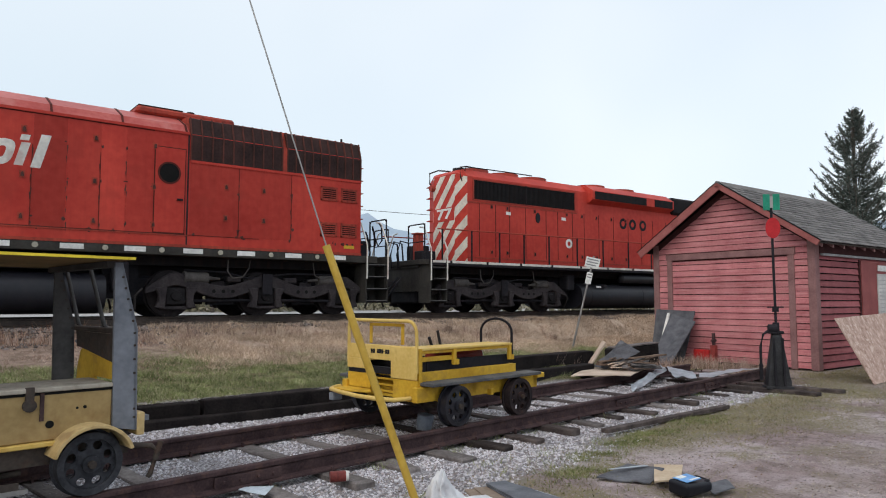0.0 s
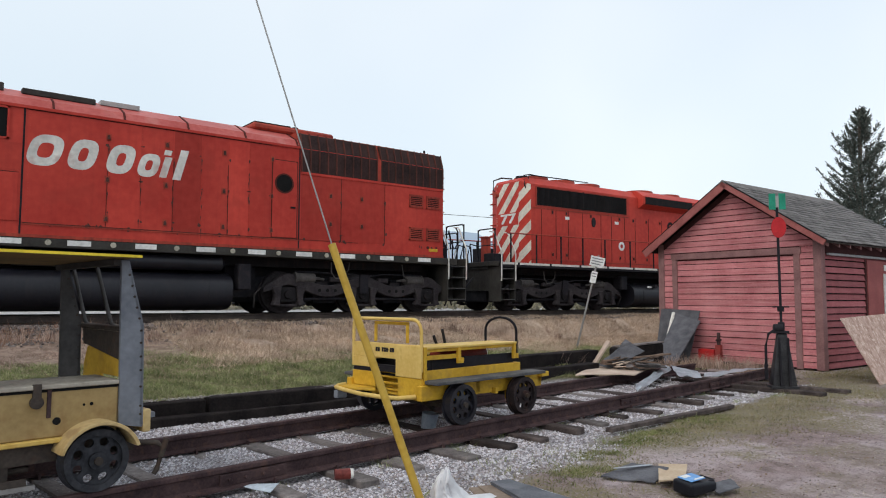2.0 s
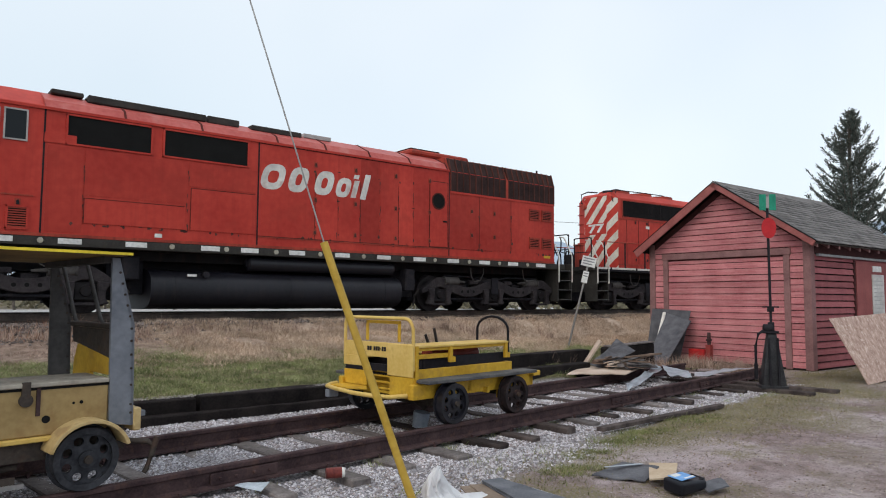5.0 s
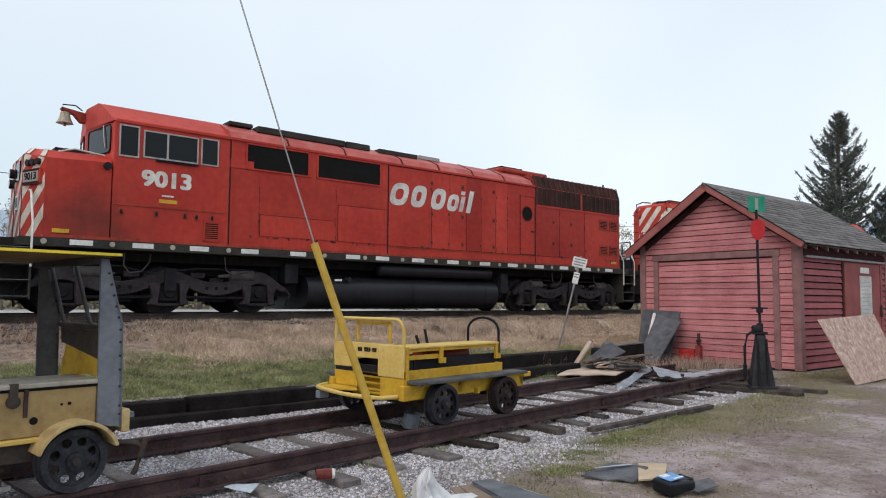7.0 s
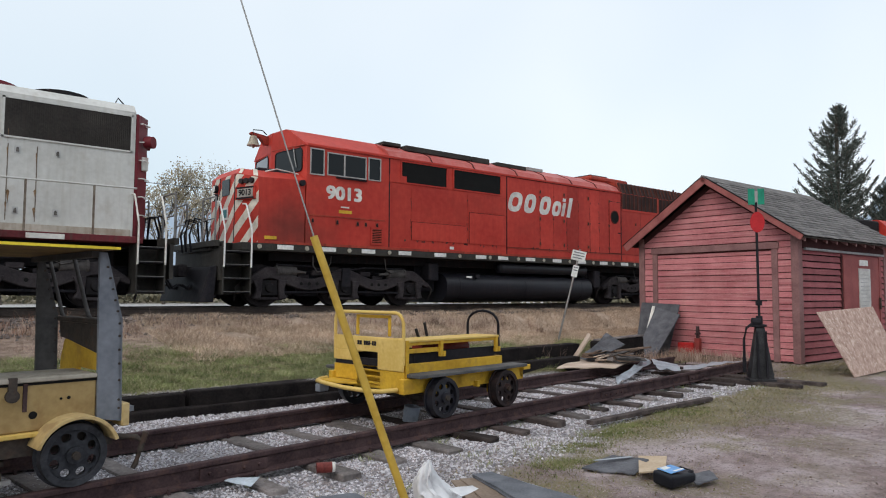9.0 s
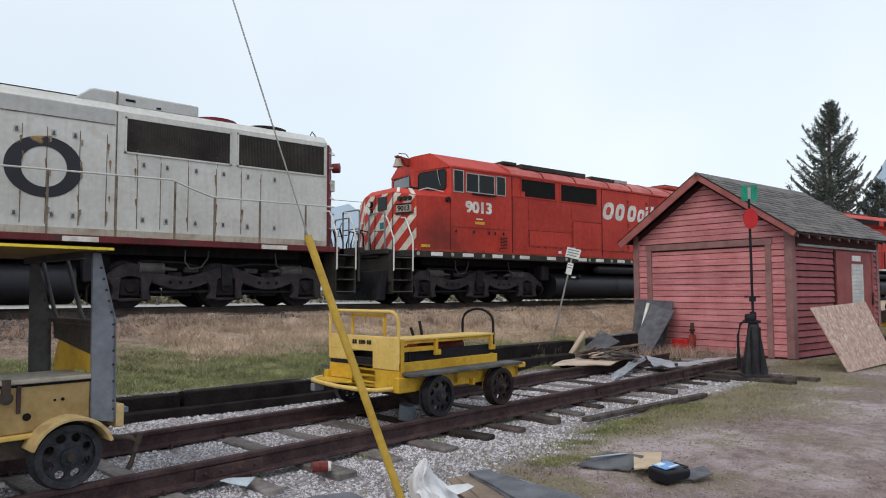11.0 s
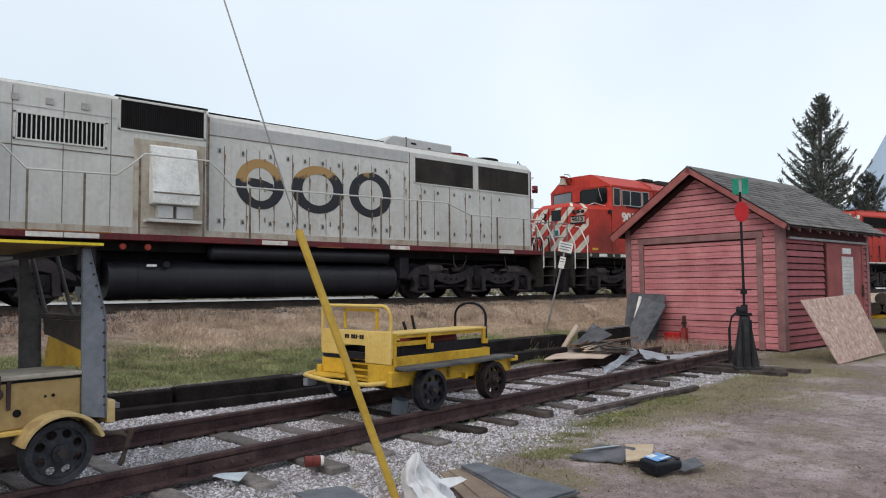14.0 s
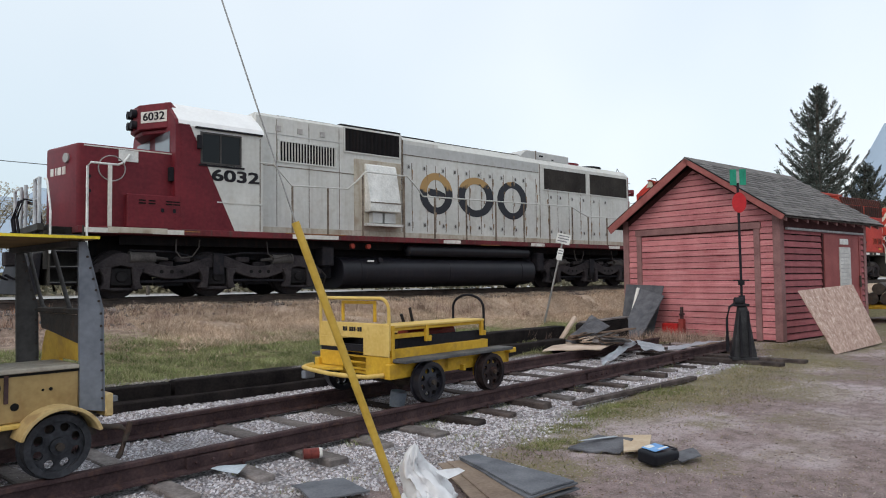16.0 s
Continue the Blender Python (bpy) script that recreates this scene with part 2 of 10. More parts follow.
LENS_DULL = glass("dull_lamp_lens", (0.30, 0.29, 0.27))
LENS = glass("lamp_lens", (0.75, 0.75, 0.7))
YELLOW = material("railway_yellow_paint", (0.60, 0.342, 0.022), (0.45, 0.25, 0.02), (0.68, 0.42, 0.045), rough=0.5, scale=3, fine=25, bump=0.06, spots=0.35, spot_colour=(0.3, 0.17, 0.05), spot_scale=7)
YELLOW_PALE = material("sun_bleached_yellow_paint", (0.66, 0.445, 0.115), (0.56, 0.365, 0.085), (0.72, 0.52, 0.18), rough=0.5, scale=2.5, fine=25, bump=0.04, spots=0.3, spot_colour=(0.42, 0.23, 0.06), spot_scale=9)
TAN = material("faded_tan_yellow_paint", (0.38, 0.265, 0.115), (0.28, 0.19, 0.08), (0.45, 0.325, 0.15), rough=0.6, scale=2.2, fine=22, bump=0.06, streak=0.35, streak_colour=(0.26, 0.15, 0.06), spots=0.45, spot_colour=(0.24, 0.135, 0.055), spot_scale=5)
GREY_PAINT = material("blue_grey_paint", (0.17, 0.185, 0.215), (0.12, 0.13, 0.155), (0.22, 0.235, 0.265), rough=0.6, scale=3, fine=25, bump=0.05, streak=0.25, streak_colour=(0.13, 0.13, 0.13))
DARK_STEEL = material("dark_rusty_steel", (0.05, 0.042, 0.038), (0.03, 0.026, 0.024), (0.085, 0.068, 0.058), rough=0.65, scale=6, fine=40, bump=0.15, spots=0.3, spot_colour=(0.1, 0.05, 0.03), spec=0.08)
WHEEL = material("glossy_black_painted_wheel", (0.011, 0.011, 0.016), (0.007, 0.007, 0.010), (0.022, 0.022, 0.030), rough=0.30, scale=7, fine=40, bump=0.1, spec=0.4)
RUST = material("brown_rusty_steel", (0.056, 0.035, 0.038), (0.030, 0.019, 0.0215), (0.092, 0.058, 0.058), rough=0.7, scale=5, fine=50, bump=0.25, spots=0.3, spot_colour=(0.14, 0.075, 0.055), spot_scale=12, spec=0.08)
TIE = material("weathered_grey_timber", (0.140, 0.121, 0.116), (0.066, 0.056, 0.054), (0.230, 0.203, 0.195), rough=0.9, scale=5, fine=45, bump=0.5, per_piece=0.35, spots=0.3, spot_colour=(0.05, 0.042, 0.04), spot_scale=6)
TIE_BROWN = material("dark_brown_timber", (0.050, 0.038, 0.036), (0.024, 0.019, 0.018), (0.088, 0.07, 0.066), rough=0.9, scale=5, fine=45, bump=0.5, per_piece=0.4, spots=0.3, spot_colour=(0.12, 0.10, 0.09), spot_scale=5, spec=0.1)
TIE_DARK = material("creosoted_timber", (0.014, 0.0115, 0.012), (0.008, 0.007, 0.0075), (0.027, 0.022, 0.021), rough=0.85, scale=4, fine=35, bump=0.5, per_piece=0.3, spec=0.08)

GREY_GRIME_SHADE = material("dark_grey_grime_and_shade", (0.062, 0.058, 0.057), (0.037, 0.035, 0.035), (0.092, 0.087, 0.085), rough=0.7, scale=3, fine=25, bump=0.08, streak=0.3, streak_colour=(0.04, 0.035, 0.03), spec=0.1)

# ---- mesh helpers ----
def box(bm, x0, x1, y0, y1, z0, z1, m=None):
    vs = [Vector((x, y, z)) for x in (x0, x1) for y in (y0, y1) for z in (z0, z1)]
    vs = [bm.verts.new(m @ q if m else q) for q in vs]
    for f in ((0, 1, 3, 2), (4, 6, 7, 5), (0, 4, 5, 1), (2, 3, 7, 6), (0, 2, 6, 4), (1, 5, 7, 3)):
        bm.faces.new([vs[i] for i in f])


def prism(bm, poly, axis, a0, a1, m=None):
    """A polygon drawn in the plane across axis ('x': (y, z), 'y': (x, z), 'z': (x, y)), pushed from a0 to a1."""
    def put(q, a):
        p = Vector({"x": (a, q[0], q[1]), "y": (q[0], a, q[1]), "z": (q[0], q[1], a)}[axis])
        return bm.verts.new(m @ p if m else p)
    lo, hi = [put(q, a0) for q in poly], [put(q, a1) for q in poly]
    n = len(poly)
    bm.faces.new(lo[::-1])
    bm.faces.new(hi)
    for i in range(n):
        bm.faces.new((lo[i], lo[(i + 1) % n], hi[(i + 1) % n], hi[i]))


def ring_between(bm, p0, p1, r0, r1, seg, cap=True):
    p0, p1 = Vector(p0), Vector(p1)
    q = (p1 - p0).to_track_quat("Z", "Y").to_matrix()
    a, b = [], []
    for i in range(seg):
        d = q @ Vector((math.cos(2 * math.pi * i / seg), math.sin(2 * math.pi * i / seg), 0))
        a.append(bm.verts.new(p0 + d * r0))
        b.append(bm.verts.new(p1 + d * r1))
    for i in range(seg):
        j = (i + 1) % seg
        bm.faces.new((a[i], a[j], b[j], b[i]))
    if cap:
        bm.faces.new(a[::-1])
        bm.faces.new(b)


def cyl(bm, p0, p1, r, r1=None, seg=16):
    ring_between(bm, p0, p1, r, r if r1 is None else r1, seg)


def tube(bm, pts, r, seg=8):
    """A bent pipe through the points."""
    pts = [Vector(p) for p in pts]
    rings = []
    for i, p in enumerate(pts):
        d = (pts[min(i + 1, len(pts) - 1)] - pts[max(i - 1, 0)]).normalized()
        side_v = d.cross(Vector((0.31, 0.22, 0.93))).normalized()
        up_v = side_v.cross(d)
        rings.append([bm.verts.new(p + (side_v * math.cos(2 * math.pi * k / seg) + up_v * math.sin(2 * math.pi * k / seg)) * r) for k in range(seg)])
    for a, b in zip(rings, rings[1:]):
        for k in range(seg):
            bm.faces.new((a[k], a[(k + 1) % seg], b[(k + 1) % seg], b[k]))
    bm.faces.new(rings[0][::-1])
    bm.faces.new(rings[-1])


def arc(c, r, a0, a1, n, plane="xz"):
    out = []
    for i in range(n + 1):
        a = radians(a0 + (a1 - a0) * i / n)
        p, q = r * math.cos(a), r * math.sin(a)
        out.append({"xz": (c[0] + p, c[1], c[2] + q), "xy": (c[0] + p, c[1] + q, c[2]), "yz": (c[0], c[1] + p, c[2] + q)}[plane])
    return out


def disc(bm, x, y0, y1, z, r, seg=24, r_in=0.0):
    """A disc or ring across y."""
    if not r_in:
        cyl(bm, (x, y0, z), (x, y1, z), r, seg=seg)
        return
    loops = []
    for y, rr in ((y0, r), (y1, r), (y1, r_in), (y0, r_in)):
        loops.append([bm.verts.new((x + rr * math.cos(2 * math.pi * i / seg), y, z + rr * math.sin(2 * math.pi * i / seg))) for i in range(seg)])
    for a, b in zip(loops, loops[1:] + loops[:1]):
        for i in range(seg):
            j = (i + 1) % seg
            bm.faces.new((a[i], a[j], b[j], b[i]))


def soften(bm, w, seg=1):
    bmesh.ops.recalc_face_normals(bm, faces=bm.faces)
    es = [e for e in bm.edges if len(e.link_faces) == 2 and e.calc_face_angle(0) > 0.5]
    bmesh.ops.bevel(bm, geom=es, offset=w, segments=seg, profile=0.6, affect="EDGES", clamp_overlap=True)


def mesh_of(name, bm, mat, smooth_angle=None):
    bmesh.ops.recalc_face_normals(bm, faces=bm.faces)
    me = bpy.data.meshes.new(name)
    bm.to_mesh(me)
    bm.free()
    me.materials.append(mat)
    if smooth_angle:
        me.set_sharp_from_angle(angle=radians(smooth_angle))
        me.polygons.foreach_set("use_smooth", [True] * len(me.polygons))
    return me


SPLIT = {"roof_vent", "edge_bead", "walkway_box", "platform_edge", "underframe_box", "hood_bead", "sill_stripe", "radiator_bar", "door_latch", "jacking_bolt", "axle_box", "stanchion", "radiator_post", "filler_cap", "headlight_tube", "class_light", "frame_hole", "rafter", "joint_bolt", "rivet", "running_board", "text_bar", "white_tag", "roof_lifting_eye", "chassis_beam", "grille_slat", "roof_grille", "roof_filter_box", "vent_plate", "side_hole", "lower_panel", "bracket", "seat_rail", "rust_chip", "brake_rod", "end_railing", "upper_hood_panel", "platform_box", "wiper_bracket", "tray_side", "toe_board"}


def pieces(bm):
    """The connected pieces of a bmesh, each as a bmesh."""
    left, out = set(bm.verts), []
    while left:
        todo, seen = [left.pop()], []
        while todo:
            v = todo.pop()
            seen.append(v)
            for e in v.link_edges:
                o = e.other_vert(v)
                if o in left:
                    left.discard(o)
                    todo.append(o)
        nb = bmesh.new()
        new_v = {v: nb.verts.new(v.co) for v in seen}
        for f in {f for v in seen for f in v.link_faces}:
            nb.faces.new([new_v[v] for v in f.verts])
        out.append(nb)
    bm.free()
    return out


def part(name, bm, mat, parent, label="", smooth_angle=None):
    if name in SPLIT:
        obs = []
        for b in pieces(bm):
            ob = new(name, mesh_of(name, b, mat, smooth_angle))
            ob.parent = parent
            if label:
                ob["label"] = label
            obs.append(ob)
        return obs[0]
    ob = new(name, mesh_of(name, bm, mat, smooth_angle))
    ob.parent = parent
    if label:
        ob["label"] = label
    return ob


def thing(name, label, category, m=None, group="", kind=""):
    ob = new(name)
    ob.empty_display_size = 0.2
    if m is not None:
        ob.matrix_basis = m
    return tagged(ob, label, category, group, kind)


def lone(name, bm, mat, label, category="", m=None, group="", kind="", smooth_angle=None):
    ob = new(name, mesh_of(name, bm, mat, smooth_angle))
    if m is not None:
        ob.matrix_basis = m
    return tagged(ob, label, category, group, kind)


def boxes(*specs):
    bm = bmesh.new()
    for s in specs:
        box(bm, *s)
    return bm


def stuff_mesh(name, verts, faces, mat, label, category, kind="stuff", parent=None):
    me = bpy.data.meshes.new(name)
    me.from_pydata(verts, [], faces)
    me.materials.append(mat)
    ob = new(name, me)
    ob.parent = parent
    return tagged(ob, label, category, "", kind)


def lettering(name, text, size, mat, parent, m, label="", depth=0.004, stretch=1.0, bold=0.0):
    cu = bpy.data.curves.new(name, "FONT")
    cu.body, cu.size, cu.extrude = text, size, depth
    cu.align_x, cu.align_y = "CENTER", "CENTER"
    tmp = new(name, cu)
    bpy.context.view_layer.update()
    me = bpy.data.meshes.new_from_object(tmp.evaluated_get(bpy.context.evaluated_depsgraph_get()))
    bpy.data.objects.remove(tmp)
    for v in me.vertices:
        v.co.x *= stretch
    if bold:
        bm = bmesh.new()
        for i, (dx, dy) in enumerate(((-1, -0.6), (-1, 0.6), (0, 0), (1, -0.6), (1, 0.6))):
            one = me.copy()
            one.transform(Matrix.Translation((dx * bold, dy * bold, i * 0.0004)))
            bm.from_mesh(one)
            bpy.data.meshes.remove(one)
        bm.to_mesh(me)
        bm.free()
    me.materials.clear()
    me.materials.append(mat)
    me.transform(m)
    ob = new(name, me)
    ob.parent = parent
    if label:
        ob["label"] = label
    return ob


# ---- ground ----
def ground_material():
    m = bpy.data.materials.new("ground_earth_gravel_grass")
    m.use_nodes = True
    n, l = m.node_tree.nodes, m.node_tree.links
    b = n["Principled BSDF"]
    b.inputs["Roughness"].default_value, b.inputs["Specular IOR Level"].default_value = 0.95, 0.15
    tc, sep = n.new("ShaderNodeTexCoord"), n.new("ShaderNodeSeparateXYZ")
    l.new(tc.outputs["Object"], sep.inputs[0])

    def noise_of(scale, detail=5, rough=0.6):
        t = n.new("ShaderNodeTexNoise")
        t.inputs["Scale"].default_value, t.inputs["Detail"].default_value, t.inputs["Roughness"].default_value = scale, detail, rough
        l.new(tc.outputs["Object"], t.inputs["Vector"])
        return t.outputs[0]

    def calc(op, a, b_=None, c=None):
        q = n.new("ShaderNodeMath")
        q.operation = op
        for i, val in enumerate((a, b_, c)):
            if val is None:
                continue
            if isinstance(val, (int, float)):
                q.inputs[i].default_value = val
            else:
                l.new(val, q.inputs[i])
        return q.outputs[0]

    def band(val, a, b_):
        r = n.new("ShaderNodeMapRange")
        r.interpolation_type = "SMOOTHSTEP"
        r.inputs["From Min"].default_value, r.inputs["From Max"].default_value = a, b_
        l.new(val, r.inputs["Value"])
        return r.outputs[0]

    def two(c0, c1, fac):
        x = n.new("ShaderNodeMix")
        x.data_type = "RGBA"
        for i, c in ((6, c0), (7, c1)):
            if isinstance(c, tuple):
                x.inputs[i].default_value = rgb(c)
            else:
                l.new(c, x.inputs[i])
        l.new(fac, x.inputs[0])
        return x.outputs[2]

    X, Y = sep.outputs[0], sep.outputs[1]
    n1, n2, n3, n4 = noise_of(0.9), noise_of(7.0), noise_of(38.0, 3), noise_of(0.35, 4)
    k = calc("ADD", calc("MULTIPLY", X, -math.sin(PSI)), calc("MULTIPLY", calc("SUBTRACT", Y, 5.234), math.cos(PSI)))
    k = calc("ADD", k, calc("MULTIPLY", calc("SUBTRACT", n1, 0.5), 1.1))
    k = calc("ADD", k, calc("MULTIPLY", calc("SUBTRACT", n2, 0.5), 0.5))
    yw = calc("ADD", Y, calc("MULTIPLY", calc("SUBTRACT", n1, 0.5), 1.6))
    dirt = two((0.165, 0.123, 0.118), (0.285, 0.216, 0.214), band(n2, 0.3, 0.7))
    dirt = two(dirt, (0.415, 0.348, 0.355), calc("MULTIPLY", band(n4, 0.46, 0.58), band(n2, 0.2, 0.6)))
    dirt = two(dirt, (0.075, 0.058, 0.048), band(n3, 0.56, 0.72))
    n5 = noise_of(110.0, 2)
    dirt = two(dirt, (0.35, 0.292, 0.275), band(n5, 0.58, 0.70))
    dirt = two(dirt, (0.06, 0.046, 0.034), calc("SUBTRACT", 1.0, band(n5, 0.30, 0.42)))
    moss = two((0.105, 0.098, 0.047), (0.225, 0.195, 0.115), n3)
    grassy = calc("MULTIPLY", calc("MULTIPLY", band(n1, 0.47, 0.58), band(n3, 0.36, 0.56)), band(k, -4.2, -1.7))
    dirt = two(dirt, moss, grassy)
    edge = calc("MULTIPLY", calc("MULTIPLY", band(k, -2.6, -2.0), calc("SUBTRACT", 1.0, band(k, -1.6, -1.25))), band(X, 3.4, 4.6))
    dirt = two(dirt, moss, calc("MULTIPLY", calc("MULTIPLY", edge, 0.75), calc("MULTIPLY", band(n3, 0.38, 0.56), band(n1, 0.40, 0.55))))
    gravel = two((0.13, 0.12, 0.126), (0.38, 0.36, 0.375), band(n3, 0.38, 0.62))
    beyond = calc("MULTIPLY", band(X, 5.6, 6.6), calc("SUBTRACT", 1.0, band(k, -1.0, -0.7)))
    stony = calc("MULTIPLY", calc("MULTIPLY", band(k, -1.55, -1.15), calc("SUBTRACT", 1.0, band(X, 12.2, 13.6))), calc("SUBTRACT", 1.0, beyond))
    dirt = two(dirt, moss, calc("MULTIPLY", calc("MULTIPLY", beyond, band(k, -2.3, -1.6)), band(n3, 0.34, 0.52)))
    near = two(dirt, gravel, stony)
    green = two((0.085, 0.078, 0.038), (0.17, 0.145, 0.078), band(n2, 0.35, 0.65))
    straw = two((0.17, 0.122, 0.095), (0.31, 0.235, 0.19), band(n2, 0.35, 0.65))
    straw = two(straw, two((0.36, 0.275, 0.21), (0.53, 0.42, 0.335), band(n2, 0.35, 0.65)), band(X, 2.0, 9.0))
    bank = two(green, straw, band(yw, 11.6, 12.6))
    bank = two(bank, (0.145, 0.115, 0.10), band(yw, 14.3, 14.8))
    yard = two((0.30, 0.29, 0.285), (0.52, 0.51, 0.505), band(n3, 0.38, 0.62))
    far = two(bank, yard, band(Y, 18.6, 19.4))
    far = two(far, two((0.12, 0.10, 0.07), (0.22, 0.185, 0.13), band(n2, 0.35, 0.65)), band(Y, 58, 70))
    l.new(two(near, far, band(Y, 8.45, 8.55)), b.inputs["Base Color"])
    h = calc("ADD", calc("MULTIPLY", n3, 0.6), n2)
    bp = n.new("ShaderNodeBump")
    bp.inputs["Strength"].default_value, bp.inputs["Distance"].default_value = 0.7, 0.03
    l.new(h, bp.inputs["Height"])
    l.new(bp.outputs[0], b.inputs["Normal"])
    return m


def spaced(lo, a, b, hi, step, grow=1.35):
    out = list(np.arange(a, b, step))
    d, q = step, b
    while q < hi:
        out.append(q)
        d *= grow
        q += d
    out.append(hi)
    d, q = step * grow, a
    low = []
    while q > lo:
        q -= d
        low.append(max(q, lo))
        d *= grow
    return np.array(sorted(low) + out)


GX, GY = spaced(-1500, -6, 26, 3000, 0.2), spaced(-600, -2, 26, 3500, 0.2)
gx, gy = np.meshgrid(GX, GY, indexing="ij")
gz = terrain(gx, gy)
verts = np.stack([gx.ravel(), gy.ravel(), gz.ravel()], 1)
ny = len(GY)
faces = [(i * ny + j, (i + 1) * ny + j, (i + 1) * ny + j + 1, i * ny + j + 1) for i in range(len(GX) - 1) for j in range(ny - 1)]
ground = stuff_mesh("ground", verts.tolist(), faces, ground_material(), "trodden earth, pale gravel and autumn grass", "ground", "structure")
ground.data.polygons.foreach_set("use_smooth", [True] * len(ground.data.polygons))


# ---- main line ----
def rail_section(y, z, s=1.0):
    """Rail profile round its centre, top at z."""
    q = [(-0.07, -0.17), (0.07, -0.17), (0.07, -0.155), (0.012, -0.135), (0.012, -0.045), (0.036, -0.035), (0.036, -0.006), (0.028, 0), (-0.028, 0), (-0.036, -0.006), (-0.036, -0.035), (-0.012, -0.045), (-0.012, -0.135), (-0.07, -0.155)]
    return [(y + a * s, z + b * s) for a, b in q]


RAIL_TOP = material("worn_dark_rail_steel", (0.07, 0.05, 0.045), (0.04, 0.03, 0.028), (0.12, 0.09, 0.075), rough=0.5, scale=3, fine=30, bump=0.1)
main_track = thing("main_line_track", "rusty main line rails on dark timber ties", "railway track", kind="structure")
for off in (-0.755, 0.755):
    bm = bmesh.new()
    xs = [-90, 10] + [16 + 2 * i for i in range(40)] + [130, 200]
    rows_ = [[bm.verts.new((x, y - float(bend(x)), z)) for y, z in rail_section(YC + off, ZR)] for x in xs]
    for lo_, hi_ in zip(rows_, rows_[1:]):
        for i in range(len(lo_)):
            bm.faces.new((lo_[i], lo_[(i + 1) % len(lo_)], hi_[(i + 1) % len(lo_)], hi_[i]))
    part("rail", bm, RAIL_TOP, main_track)
bm = bmesh.new()
for i in range(300):
    x = -30 + i * 0.52 + random.uniform(-0.03, 0.03)
    yc = YC - float(bend(x))
    box(bm, x, x + 0.22, yc - 1.3 + random.uniform(-0.05, 0.05), yc + 1.3, ZR - 0.36, ZR - 0.172)
tagged(part("ties", bm, TIE_DARK, main_track, "dark weathered timber ties"), kind="stuff")
# ---- siding ----
siding = thing("siding_track", "rusty light rails on grey uneven ties", "railway track", pose(0, 5.234, 0, 0, 0, math.degrees(PSI)), kind="structure")
for k in (0.0, 1.507):
    bm = bmesh.new()
    prism(bm, rail_section(k, 0.172), "x", -9, 14.2 if k == 0 else 13.6)
    part("rail", bm, RUST, siding)
for a in (2.05, 8.05, 10.9):
    bm = bmesh.new()
    box(bm, a, a + 0.6, -0.04, -0.014, 0.03, 0.12)
    for q in (0.08, 0.22, 0.38, 0.52):
        cyl(bm, (a + q, -0.065, 0.075), (a + q, -0.03, 0.075), 0.016, seg=6)
    soften(bm, 0.004)
    part("joint_bar", bm, RUST, siding, "bolted rusty joint bar")
tie_shapes = []
TIES = []
for i in range(5):
    bm = bmesh.new()
    box(bm, -0.095 + 0.01 * (i % 3), 0.095, -1.2, 1.2, -0.16, 0.0)
    bmesh.ops.subdivide_edges(bm, edges=[e for e in bm.edges if abs((e.verts[0].co - e.verts[1].co).y) > 1], cuts=5)
    for v_ in bm.verts:
        v_.co += Vector((random.uniform(-0.012, 0.012), random.uniform(-0.03, 0.03), random.uniform(-0.014, 0.004)))
    soften(bm, 0.012)
    tie_shapes.append(mesh_of("tie", bm, TIE_BROWN if i > 2 else TIE))
for i in range(36):
    a = 5.04 + (i - 21) * 0.64 + random.uniform(-0.04, 0.04)
    TIES.append(a)
    t = new("tie", tie_shapes[random.choice((0, 1, 2, 2, 3) if a < 4.6 else (3, 4, 2, 3, 1))])
    t.parent = siding
    t.matrix_basis = pose(a, 0.75 + random.uniform(-0.12, 0.12) - 0.04, -0.005 + random.uniform(-0.012, 0.012), random.uniform(-0.6, 0.6), random.uniform(-2, 2), random.uniform(-2.5, 2.5))
# spikes
bm = bmesh.new()
for a_tie in TIES:
    for k in (0.0, 1.507):
        for d in (-0.085, 0.085):
            a = a_tie + random.uniform(-0.06, 0.06)
            box(bm, a, a + 0.02, k + d - 0.012, k + d + 0.012, -0.02, 0.035)
tagged(part("spikes", bm, RUST, siding, "small rusty rail spikes"), kind="stuff")


# ---- timber edging of the bank ----
def timber(name, x0, y0, x1, y1, w, z0, z1, label, mat=TIE_DARK):
    v0, v1 = Vector((x0, y0, 0)), Vector((x1, y1, 0))
    ln = (v1 - v0).length
    bm = bmesh.new()
    box(bm, 0, ln, -w / 2, w / 2, 0, z1 - z0)
    cuts = max(2, int(ln / 0.5))
    bmesh.ops.subdivide_edges(bm, edges=[e for e in bm.edges if abs((e.verts[0].co - e.verts[1].co).x) > ln * 0.9], cuts=cuts)
    for v_ in bm.verts:
        v_.co += Vector((0, random.uniform(-0.008, 0.008), random.uniform(-0.01, 0.008)))
    soften(bm, 0.012)
    return lone(name, bm, mat, label, "timber", pose(x0, y0, z0, 0, 0, math.degrees(math.atan2(y1 - y0, x1 - x0))), group="timbers edging the bank")


